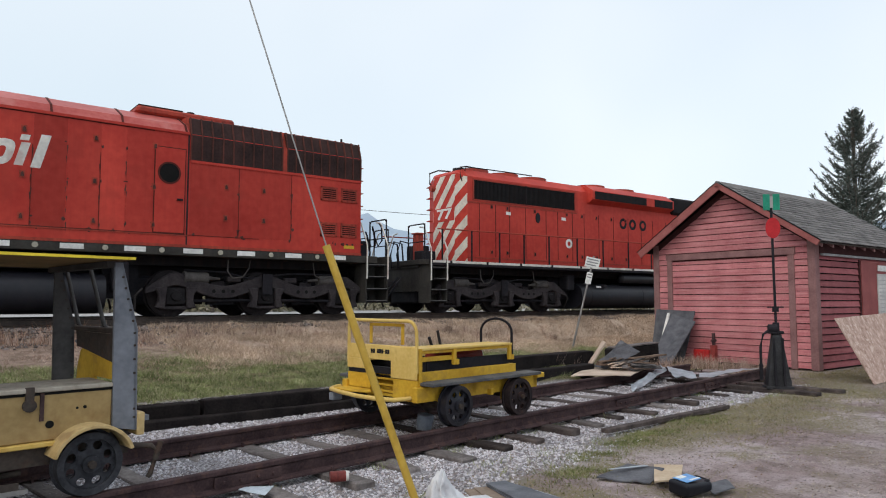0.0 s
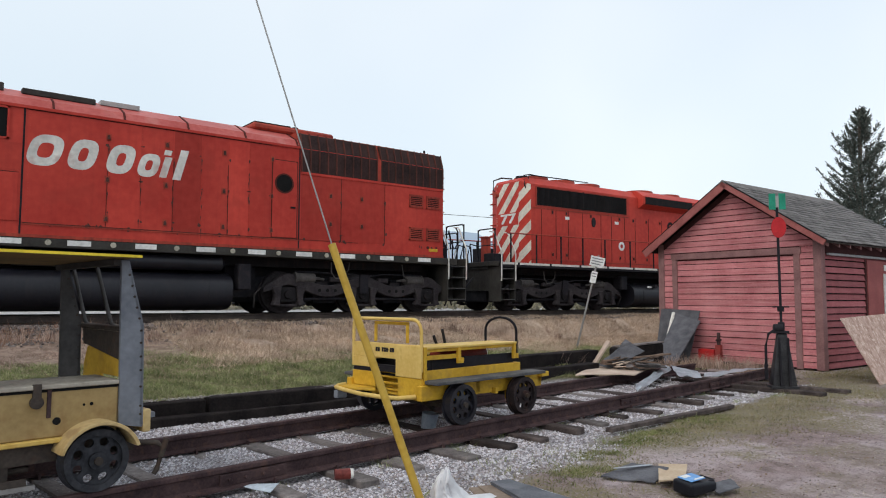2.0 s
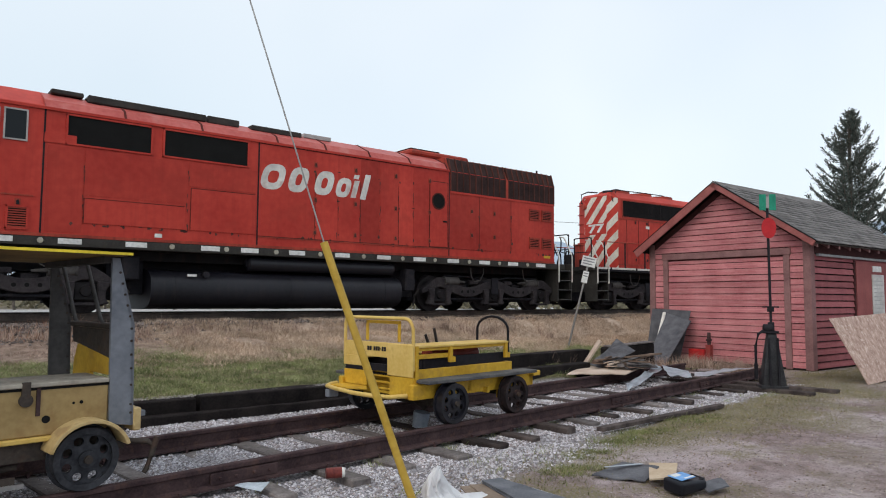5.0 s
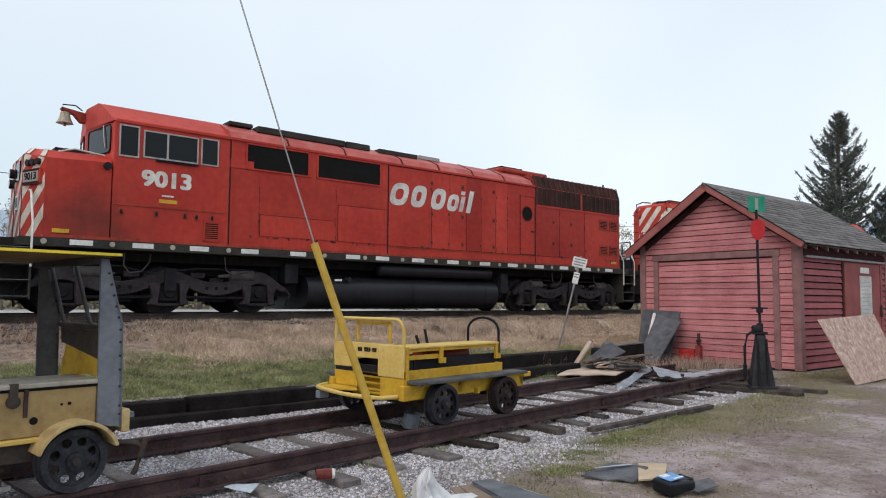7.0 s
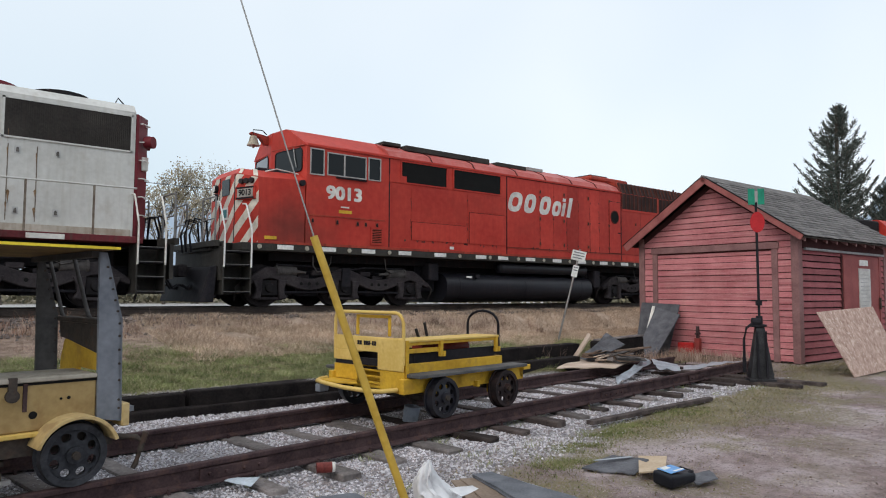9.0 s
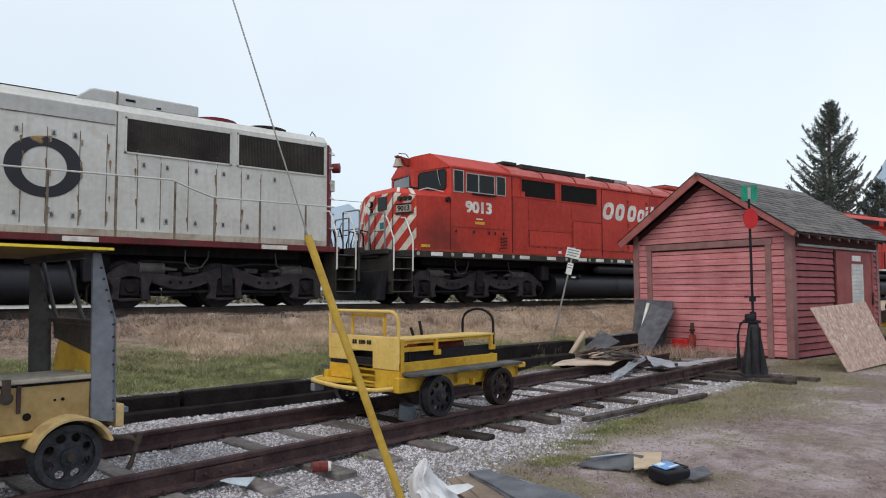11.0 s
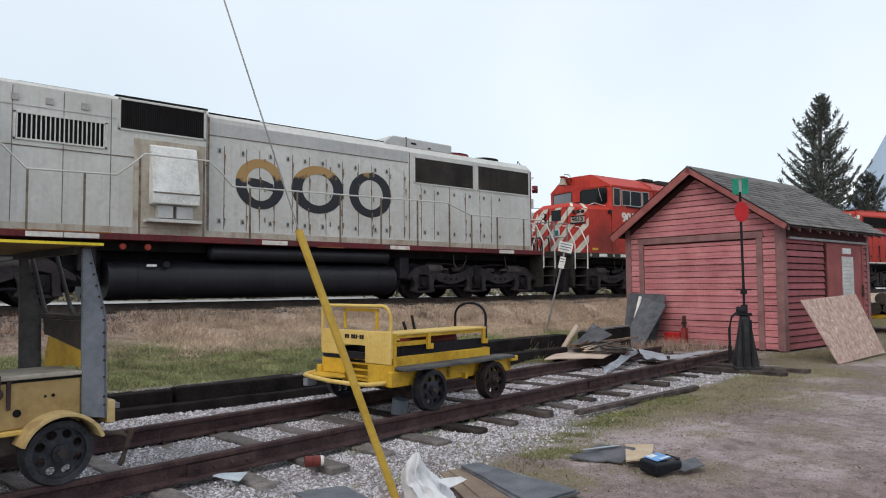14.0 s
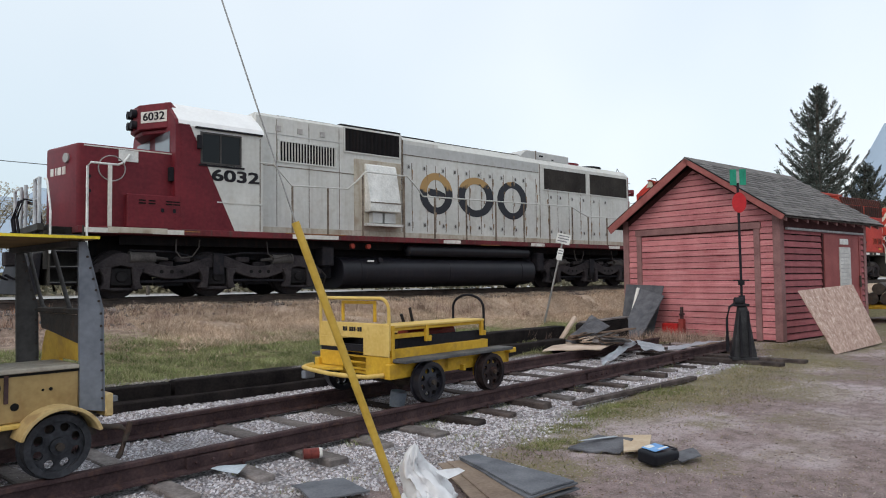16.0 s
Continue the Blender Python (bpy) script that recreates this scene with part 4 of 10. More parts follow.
def fuel_tank(loco, x0, x1, z0=0.08, z1=0.97):
    bm = bmesh.new()
    prof = []
    for i in range(40):
        c, d = math.cos(2 * math.pi * i / 40), math.sin(2 * math.pi * i / 40)
        prof.append((1.43 * math.copysign(abs(c) ** 0.42, c), (z0 + z1) / 2 + (z1 - z0) / 2 * math.copysign(abs(d) ** 0.72, d)))
    prism(bm, prof, "x", x0, x1)
    es = [e for e in bm.edges if len(e.link_faces) == 2 and e.calc_face_angle(0) > 1.2]
    bmesh.ops.bevel(bm, geom=es, offset=0.05, segments=3, profile=0.6, affect="EDGES", clamp_overlap=True)
    tank = part("fuel_tank", bm, TANK, loco, "long dusty black fuel tank", 50)
    for q in (0.08, 0.5, 0.92):
        x = x0 + (x1 - x0) * q
        bm = bmesh.new()
        prism(bm, [(y * 1.006, (z - (z0 + z1) / 2) * 1.012 + (z0 + z1) / 2) for y, z in prof], "x", x - 0.012, x + 0.012)
        part("tank_seam", bm, TANK, tank, "", 50)
    for y in (-1.26, 1.26):
        bm = bmesh.new()
        cyl(bm, (x0 + 2.2, y, z1 + 0.165), (x1 - 0.25, y, z1 + 0.165), 0.165, seg=20)
        for e, d in ((x0 + 2.2, -1), (x1 - 0.25, 1)):
            cyl(bm, (e, y, z1 + 0.165), (e + d * 0.07, y, z1 + 0.165), 0.165, 0.09, seg=20)
        part("air_reservoir", bm, TANK, loco, "black air reservoir cylinder", 50)
    bm = bmesh.new()
    cyl(bm, (x0 + 1.15, -1.47, z1 - 0.12), (x0 + 1.15, -1.38, z1 - 0.12), 0.07, seg=14)
    part("tank_filler", bm, BLACK, tank)
    part("gauge_plate", boxes((x0 + 0.75, x0 + 0.95, -1.43, -1.405, z1 - 0.17, z1 - 0.12)), WHITE, tank, "small pale gauge plate")
    # equipment between tank and trucks
    bm = mirror_boxes((x1 + 0.12, x1 + 0.42, -1.45, -1.1, 0.55, 1.15), (x0 - 0.55, x0 - 0.2, -1.3, -0.9, 0.7, 1.2))
    soften(bm, 0.03)
    part("underframe_box", bm, BLACK, loco, "black equipment box under the sill")
    part("cross_box", boxes((x1 + 0.02, x1 + 0.75, -0.85, 0.85, 0.40, 1.20)), BLACK, loco)
    part("cross_box", boxes((x0 - 0.75, x0 - 0.02, -0.85, 0.85, 0.40, 1.20)), BLACK, loco)


def underframe(loco, x0, x1, z0, z1, mat, w=1.55):
    bm = boxes((x0, x1, -w, w, z0, z1))
    soften(bm, 0.012)
    s = part("sill", bm, mat, loco, "long side sill")
    part("centre_sill", boxes((x0 + 0.3, x1 - 0.3, -0.55, 0.55, 0.86, z0 - 0.004)), GRILLE, loco)
    part("platform_edge", mirror_boxes((x0 + 0.9, x1 - 0.9, -1.06, -0.96, z0 - 0.20, z0 - 0.004)), GRILLE, loco)
    return s


def coupler(loco, x, d):
    bm = boxes((min(x - d * 0.75, x), max(x - d * 0.75, x), -0.09, 0.09, 0.74, 0.94))
    box(bm, min(x - d * 0.12, x + d * 0.10), max(x - d * 0.12, x + d * 0.10), -0.17, 0.17, 0.70, 1.0)
    soften(bm, 0.03)
    c = part("coupler", bm, TRUCK, loco, "knuckle coupler")
    for y in (-0.62, -0.42, 0.42, 0.62):
        bm = bmesh.new()
        tube(bm, [(x - d * 0.5, y, 1.02), (x - d * 0.3, y, 0.8), (x - d * 0.05, y * 0.9, 0.42), (x + d * 0.12, y * 0.85, 0.52)], 0.026)
        part("air_hose", bm, BLACK, c, "black rubber air hose", 60)


POST_GREY = material("chalky_blue_grey_post", (0.50, 0.52, 0.55), (0.36, 0.38, 0.41), (0.62, 0.64, 0.66), rough=0.6, scale=4, fine=30, bump=0.05, spots=0.3, spot_colour=(0.16, 0.15, 0.15), spot_scale=6)
GREY_STEP = material("worn_grey_step_edge", (0.15, 0.146, 0.143), rough=0.6, scale=6, fine=30, bump=0.05)


def end_steps(loco, x_in, x_out, z1, rail_mat=WHITE, inner=True):
    """Step wells on both sides of an end platform, with pale tread edges and grab rails."""
    for s in (-1, 1):
        lo, hi = min(x_in, x_out), max(x_in, x_out)
        y_out, y_in = s * 1.55, s * 1.02
        a, b = min(y_out, y_in), max(y_out, y_in)
        bm = boxes((lo, lo + 0.035, a, b, 0.30, z1), (hi - 0.035, hi, a, b, 0.30, z1), (lo, hi, min(y_in, y_in - s * 0.03), max(y_in, y_in - s * 0.03), 0.30, z1))
        st = part("step_well", bm, SILL, loco, "grimy dark step well")
        for i in range(4):
            z = 0.33 + i * 0.31
            bm = boxes((lo + 0.03, hi - 0.03, min(y_out - s * 0.42 + s * 0.1 * i, y_out) if s > 0 else y_out, y_out if s > 0 else max(y_out + 0.42, y_out), z, z + 0.035))
            part("step", bm, BLACK, st)
            part("step_edge", boxes((lo + 0.03, hi - 0.03, y_out - 0.016 if s < 0 else y_out - 0.004, y_out + 0.004 if s < 0 else y_out + 0.016, z + 0.024, z + 0.037)), GREY_STEP, st, "worn pale step edge")
        for x in (lo + 0.02, hi - 0.02):
            if not inner and abs(x - x_in) < 0.1:
                continue
            bm = bmesh.new()
            tube(bm, [(x, s * 1.575, 0.92), (x, s * 1.585, 1.0), (x, s * 1.585, z1 + 0.26), (x, s * 1.56, z1 + 0.34), (x, s * 1.27, z1 + 0.86), (x, s * 1.20, z1 + 0.93), (x, s * 1.02, z1 + 0.95)], 0.021)
            part("grab_rail", bm, rail_mat, loco, "pale bent step handrail", 60)


def end_platform(loco, x_body, x_out, z1, rail_mat, plow=False, r=0.022, posts=(-1.36, -0.55, 0.55, 1.36), high=1.02):
    d = 1 if x_out > x_body else -1
    lo, hi = min(x_body, x_out), max(x_body, x_out)
    bm = boxes((lo, hi, -1.02, 1.02, z1 - 0.2, z1), (x_out - 0.06, x_out + 0.06, -1.5, 1.5, z1 - 0.12, z1 + 0.02))
    soften(bm, 0.01)
    part("end_platform", bm, SILL, loco)
    bm = boxes((x_out - d * 0.10 - 0.04, x_out - d * 0.10 + 0.04, -1.5, 1.5, 0.62, z1 - 0.12))
    part("pilot_plate", bm, SILL, loco)
    if plow:
        bm = bmesh.new()
        prism(bm, [(x_out - d * 0.05, 0.95), (x_out + d * 0.10, 0.92), (x_out + d * 0.34, 0.12), (x_out + d * 0.02, 0.12)], "y", -1.42, 1.42)
        soften(bm, 0.015)
        part("snow_plow", bm, BLACK, loco, "black snow plow")
    for y in posts:
        bm = bmesh.new()
        tube(bm, [(x_out, y, z1), (x_out, y, z1 + high)], r)
        part("end_post", bm, rail_mat, loco, "", 60)
    for y0, y1 in ((posts[0], posts[1]), (posts[-2], posts[-1])):
        bm = bmesh.new()
        tube(bm, [(x_out, y0, z1 + high - 0.06), (x_out, y0 + 0.06, z1 + high), (x_out, y1 - 0.06, z1 + high), (x_out, y1, z1 + high - 0.06)], 0.02)
        tube(bm, [(x_out, y0, z1 + 0.52), (x_out, y1, z1 + 0.52)], 0.016)
        part("end_railing", bm, rail_mat, loco, "", 60)
    for y in (-0.25, 0.1, 0.35):
        bm = bmesh.new()
        tube(bm, [(x_out - d * 0.25, y, z1), (x_out - d * 0.2, y, z1 + 0.55), (x_out + d * 0.08, y, z1 + 0.6), (x_out + d * 0.2, y, z1 + 0.2), (x_out + d * 0.15, y, z1 - 0.2)], 0.025)
        part("cable", bm, BLACK, loco, "black jumper cable", 60)


def walkway_rail(loco, pts, posts, y, mat, z0, post_mat=None):
    for s in (-1, 1):
        bm = bmesh.new()
        tube(bm, [(x, s * y, z) for x, z in pts], 0.021)
        part("handrail", bm, mat, loco, "", 60)
    for x in posts:
        zt = float(np.interp(x, [p[0] for p in pts], [p[1] for p in pts]))
        bm = mirror_boxes((x - 0.018, x + 0.018, -y - 0.018, -y + 0.018, z0, zt))
        part("stanchion", bm, post_mat or mat, loco)


def fan(loco, x, r, z, mat):
    bm = bmesh.new()
    cyl(bm, (x, 0, z), (x, 0, z + 0.14), r, r * 0.97, 32)
    f = part("roof_fan", bm, mat, loco, "round roof fan housing", 40)
    bm = bmesh.new()
    cyl(bm, (x, 0, z + 0.141), (x, 0, z + 0.155), r * 0.88, seg=32)
    part("fan_grille", bm, GRILLE, f)


def slats(loco, name, x0, x1, z0, z1, y, n, mat, frame_mat, back=None, horizontal=False):
    """A framed grille with slats on the seen side, its depth painted as a dark backing."""
    bm = bmesh.new()
    for a, b, c, d_ in ((x0, x1, z1 - 0.035, z1), (x0, x1, z0, z0 + 0.035), (x0, x0 + 0.04, z0, z1), (x1 - 0.04, x1, z0, z1)):
        box(bm, a, b, y - 0.022, y + 0.004, c, d_)
    g_ = part(name, bm, frame_mat, loco, "dark grille in a frame")
    part("grille_void", boxes((x0 + 0.02, x1 - 0.02, y - 0.004, y + 0.003, z0 + 0.02, z1 - 0.02)), back or RECESS_SHADE, g_)
    if n == 0:
        return g_
    bm = bmesh.new()
    for i in range(n):
        if horizontal:
            z = z0 + 0.05 + (z1 - z0 - 0.1) * i / max(1, n - 1)
            box(bm, x0 + 0.03, x1 - 0.03, y - 0.016, y - 0.005, z - 0.012, z + 0.012)
        else:
            x = x0 + 0.06 + (x1 - x0 - 0.12) * i / max(1, n - 1)
            box(bm, x - 0.012, x + 0.012, y - 0.016, y - 0.005, z0 + 0.03, z1 - 0.03)
    part("grille_slats", bm, mat, g_)
    return g_


def clip_poly(poly, a, b, c):
    """Keeps the part of a polygon where a*u + b*v <= c."""
    out = []
    for i, p in enumerate(poly):
        q = poly[(i + 1) % len(poly)]
        dp, dq = a * p[0] + b * p[1] - c, a * q[0] + b * q[1] - c
        if dp <= 0:
            out.append(p)
        if dp * dq < 0:
            t = dp / (dp - dq)
            out.append((p[0] + t * (q[0] - p[0]), p[1] + t * (q[1] - p[1])))
    return out


def stripes(parent, origin, along, width, height, mat, slope, pitch, duty, phase, off=0.006, top=None):
    """Diagonal painted bands on an upright facet: origin is its lower corner, along runs on it."""
    o, u = Vector(origin), Vector(along).normalized()
    nrm = u.cross(Vector((0, 0, 1))).normalized()
    shape = top or [(0, 0), (width, 0), (width, height), (0, height)]
    i = -12
    while i < 24:
        lo, hi = phase + i * pitch, phase + (i + duty) * pitch
        p = clip_poly(clip_poly(shape, -slope, 1, hi), slope, -1, -lo)
        i += 1
        if len(p) < 3:
            continue
        bm = bmesh.new()
        a = [bm.verts.new(o + u * q[0] + Vector((0, 0, q[1])) + nrm * off) for q in p]
        b = [bm.verts.new(o + u * q[0] + Vector((0, 0, q[1])) - nrm * 0.004) for q in p]
        bm.faces.new(a)
        bm.faces.new(b[::-1])
        for k in range(len(p)):
            bm.faces.new((a[k], b[k], b[(k + 1) % len(p)], a[(k + 1) % len(p)]))
        part("painted_stripe", bm, mat, parent, "cream diagonal warning stripe")


def seams(parent, xs, y, z0, z1, mat, w=0.010):
    for x in xs:
        part("panel_seam", boxes((x - w, x + w, y - 0.006, y + 0.002, z0, z1)), mat, parent)


def latches(parent, xs, zs, y, mat):
    """Small door latches, each a plate with a dark handle on it."""
    for x in xs:
        for z in zs:
            part("latch_plate", boxes((x - 0.05, x + 0.05, y - 0.010, y + 0.002, z - 0.07, z + 0.07)), WHITE_GREY if mat is LATCH else RED_DIRTY, parent)
            bm = bmesh.new()
            prism(bm, [(x - 0.026, z - 0.045), (x + 0.030, z - 0.045), (x + 0.022, z + 0.03), (x + 0.004, z + 0.05), (x - 0.022, z + 0.03)], "y", y - 0.026, y - 0.0105)
            part("door_latch", bm, mat, parent, "small dark door latch")


def window(parent, x0, x1, z0, z1, y, frame_mat, fw=0.035, bars=()):
    bm = bmesh.new()
    for a, b, c, d_ in ((x0, x1, z1 - fw, z1), (x0, x1, z0, z0 + fw), (x0, x0 + fw, z0 + fw, z1 - fw), (x1 - fw, x1, z0 + fw, z1 - fw)):
        box(bm, a, b, y - 0.02, y + 0.01, c, d_)
    for x in bars:
        box(bm, x - 0.02, x + 0.02, y - 0.021, y + 0.01, z0 + fw, z1 - fw)
    w = part("window", bm, frame_mat, parent, "cab side window with metal frame")
    part("pane", boxes((x0 + fw, x1 - fw, y - 0.006, y + 0.004, z0 + fw, z1 - fw)), PANE, w, "dark glass pane")
    return w


def flat_glass(name, parent, corners, thick, mat):
    """A pane from four corners in order."""
    c = [Vector(q) for q in corners]
    nrm = (c[1] - c[0]).cross(c[3] - c[0]).normalized() * thick
    bm = bmesh.new()
    a, b = [bm.verts.new(q + nrm) for q in c], [bm.verts.new(q - nrm) for q in c]
    bm.faces.new(a)
    bm.faces.new(b[::-1])
    for i in range(4):
        bm.faces.new((a[i], b[i], b[(i + 1) % 4], a[(i + 1) % 4]))
    return part(name, bm, mat, parent)


GREY_RAIL = material("dirty_grey_handrail", (0.22, 0.215, 0.21), rough=0.6, scale=5, fine=30, bump=0.05, spots=0.4, spot_colour=(0.08, 0.07, 0.065), spot_scale=8)
WHEELS = []
RADIATOR_BAR = material("sooty_dark_red_bar", (0.075, 0.028, 0.022), (0.04, 0.02, 0.017), (0.13, 0.04, 0.03), rough=0.8, scale=2, fine=20, bump=0.05)
PAINT_CHIP = material("dark_rusty_paint_chip", (0.07, 0.03, 0.027), (0.035, 0.018, 0.017), (0.13, 0.055, 0.045), rough=0.85, scale=10, fine=50, bump=0.15)
RED_PANEL = RED.copy()
RED_PANEL.name = "red_paint_panel"
n_, l_ = RED_PANEL.node_tree.nodes, RED_PANEL.node_tree.links
base_ = n_["Principled BSDF"].inputs["Base Color"]
src_, info_, hsv_, rng_ = base_.links[0].from_socket, n_.new("ShaderNodeObjectInfo"), n_.new("ShaderNodeHueSaturation"), n_.new("ShaderNodeMapRange")
rng_.inputs["To Min"].default_value, rng_.inputs["To Max"].default_value = 0.74, 1.10
l_.new(info_.outputs["Random"], rng_.inputs["Value"])
l_.new(rng_.outputs[0], hsv_.inputs["Value"])
l_.new(src_, hsv_.inputs["Color"])
l_.new(hsv_.outputs[0], base_)
XA, XS, XC = 12.65, -8.82, 33.63        # centres along the main line at the train's zero


def cowl_locomotive():
    loco = thing("cowl_locomotive", "faded red full-width diesel locomotive on the main line", "locomotive", pose(XA, YC, ZR), group="locomotives of the train")
    W = 1.54
    sill = underframe(loco, -9.55, 9.55, 1.32, 1.50, SILL, 1.555)
    for x in (-8.46, -7.29, -6.11, -4.94, -3.71, -2.16, -1.25, -0.06, 1.19, 2.44, 3.61, 4.8, 6.0, 7.17, 8.39):
        part("reflector", boxes((x - 0.21, x + 0.21, -1.562, -1.554, 1.37, 1.475)), WHITE, sill, "white reflector strip")
    bm = bmesh.new()
    for x in (-9.12, -7.89, -6.69, -5.45, -2.99, -1.8, -0.6, 0.56, 1.81, 3.04, 4.14, 5.4, 6.6, 7.8):
        cyl(bm, (x, -1.575, 1.42), (x, -1.553, 1.42), 0.055, seg=14)
    part("jacking_bolt", bm, material("cream_cap_paint", (0.40, 0.375, 0.31), rough=0.6, scale=8, fine=40, bump=0.05, spots=0.4, spot_colour=(0.12, 0.1, 0.08), spot_scale=12), sill, "cream painted cap")
    # main cowl behind the cab
    roof = [(-W, 4.0), (-1.40, 4.20), (-0.85, 4.46), (-0.4, 4.52), (0.4, 4.52), (0.85, 4.46), (1.40, 4.20), (W, 4.0)]
    bm = bmesh.new()
    box(bm, -5.46, -1.06, -W + 0.004, W - 0.004, 1.5, 3.995)
    box(bm, -1.06, 9.04, -W, W, 1.5, 3.995)
    body = part("cowl_body", bm, RED, loco, "faded red body side with rust streaks")
    bm = bmesh.new()
    prism(bm, roof, "x", -5.46, 4.65)
    part("roof", bm, RED_ROOF, loco, "chalky faded red roof")
    bm = bmesh.new()
    rings_ = [[bm.verts.new((x, y * (1 - q * 0.06), z - q * max(0, z - 3.95) * 0.75)) for y, z in ((-W, 3.95), (-1.30, 4.42), (1.30, 4.42), (W, 3.95))] for x, q in ((4.655, 0), (8.92, 0), (9.02, 0.25), (9.06, 0.6))]
    for a, b in zip(rings_, rings_[1:]):
        for i in range(4):
            bm.faces.new((a[i], a[(i + 1) % 4], b[(i + 1) % 4], b[i]))
    bm.faces.new(rings_[0][::-1])
    bm.faces.new(rings_[-1])
    part("radiator_roof", bm, RED_DIRTY, loco, "sooty red radiator housing")
    for x in (-4.0, -2.4, -0.6, 0.7, 2.0, 3.3, 4.6):
        bm = bmesh.new()
        prism(bm, [(y * 1.008, z + 0.012) for y, z in roof], "x", x - 0.02, x + 0.02)
        part("roof_seam", bm, SEAM, loco)
    part("rear_face", boxes((9.04, 9.06, -1.5, 1.5, 1.5, 3.95)), RED_DIRTY, loco)
    # lower and upper edge beads
    part("edge_bead", mirror_boxes((-9.0, 9.05, -W - 0.018, -W + 0.003, 1.5, 1.56)), RED_DIRTY, loco)
    part("edge_bead", mirror_boxes((-7.9, 4.65, -W - 0.03, -W + 0.003, 3.965, 4.02)), RED, loco)
    part("edge_bead", mirror_boxes((-1.06, 4.7, -W - 0.012, -W + 0.003, 1.74, 1.765)), RED_DIRTY, loco)
    part("edge_bead", mirror_boxes((4.7, 9.04, -W - 0.02, -W + 0.003, 3.36, 3.42)), RED, loco)
    seams(body, (-5.46, -1.08, 4.65), -W, 1.56, 3.98, BLACK, 0.016)
    seams(body, (0.4, 1.7, 2.9, 5.8, 7.1), -W, 1.78, 3.35, SEAM, 0.006)
    part("panel_seam", boxes((-1.05, 3.93, -W - 0.007, -W + 0.002, 3.945, 3.962)), SEAM, body)
    part("panel_seam", boxes((-1.05, 4.62, -W - 0.0125, -W + 0.002, 1.766, 1.782)), SEAM, body)
    part("panel_seam", boxes((4.66, 6.3, -W - 0.007, -W + 0.002, 1.766, 1.778)), SEAM, body)
    for x0, x1, z0, z1 in ((-0.98, 0.39, 1.78, 3.94), (0.41, 1.03, 1.78, 3.94), (1.05, 1.69, 1.78, 3.94), (1.71, 2.29, 1.78, 3.94), (2.31, 2.89, 1.78, 3.94), (2.91, 3.38, 1.78, 3.94), (3.40, 3.92, 1.78, 3.94), (4.70, 5.79, 1.78, 3.34), (5.81, 7.09, 1.78, 3.34), (7.11, 9.0, 1.78, 3.34), (-5.4, -4.75, 1.6, 3.28), (-4.73, -2.7, 2.36, 3.28), (-2.68, -1.12, 2.76, 3.28)):
        part("side_panel", boxes((x0, x1, -W - 0.0035, -W + 0.001, z0, z1)), RED_PANEL, body)
    latches(body, (0.4, 1.55, 2.8, 3.95), (3.62, 2.75, 1.95), -W - 0.004, PAINT_CHIP)
    latches(body, (5.5, 6.4), (2.9, 2.2), -W - 0.004, PAINT_CHIP)
    bm = bmesh.new()
    r_ = random.Random(9)
    spots = [(x + r_.uniform(-0.05, 0.05), z + r_.uniform(-0.06, 0.06)) for x in (0.4, 1.05, 1.7, 2.3, 2.9, 3.4, 3.95, 5.8, 7.1) for z in (3.5, 2.75, 1.98) if r_.random() < 0.75]
    spots += [(r_.uniform(-5.2, 9.0), 1.77 + r_.uniform(-0.02, 0.02)) for _ in range(46)] + [(r_.uniform(-4.6, -2.8), 1.82) for _ in range(14)]
    for x, z in spots:
        w_, h_ = r_.uniform(0.015, 0.05), r_.uniform(0.012, 0.045)
        ring = [(x + w_ * r_.uniform(0.6, 1.3) * math.cos(q * 0.9), z + h_ * r_.uniform(0.6, 1.4) * math.sin(q * 0.9)) for q in range(7)]
        prism(bm, ring, "y", -W - 0.0062, -W - 0.003)
    for x in (0.41, 1.04, 1.70, 2.30, 2.90, 3.39, 5.8, 7.1, -2.69, -4.74):
        for _ in range(7):
            z = r_.uniform(1.85, 3.6 if x > -1 and x < 4 else 3.1)
            h_, w_ = r_.uniform(0.05, 0.22), r_.uniform(0.006, 0.016)
            xx = x + r_.uniform(-0.02, 0.02)
            prism(bm, [(xx - w_, z), (xx, z + 0.02), (xx + w_, z), (xx + w_ * 0.4, z - h_ * 0.6), (xx, z - h_), (xx - w_ * 0.4, z - h_ * 0.5)], "y", -W - 0.0062, -W - 0.003)
    tagged(part("chipped_paint", bm, PAINT_CHIP, body, "dark chips in the red paint"), kind="stuff")
    # raised access panels
    for x0, x1, z0, z1 in ((-2.62, -1.14, 1.80, 2.72), (-4.72, -2.75, 1.80, 2.30)):
        bm = boxes((x0, x1, -W - 0.012, -W + 0.002, z0, z1))
        soften(bm, 0.004)
        part("access_panel", bm, RED, body)
        for a, b, c, d_ in ((x0, x1, z1 - 0.006, z1 + 0.008), (x0 - 0.008, x0 + 0.006, z0, z1)):
            part("panel_seam", boxes((a, b, -W - 0.015, -W - 0.006, c, d_)), SEAM, body)
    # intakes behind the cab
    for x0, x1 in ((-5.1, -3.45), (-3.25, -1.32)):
        slats(loco, "intake", x0, x1, 3.33, 3.95, -W - 0.002, 0, RECESS_SHADE, RED)
    part("intake_step", boxes((-5.46, -4.9, -W - 0.016, -W + 0.002, 3.33, 3.52)), RED, body)
    # engine room door with porthole
    bm = boxes((3.96, 4.58, -W - 0.02, -W + 0.002, 1.80, 3.62))
    soften(bm, 0.006)
    door = part("engine_door", bm, RED, loco, "narrow red side door with round window")
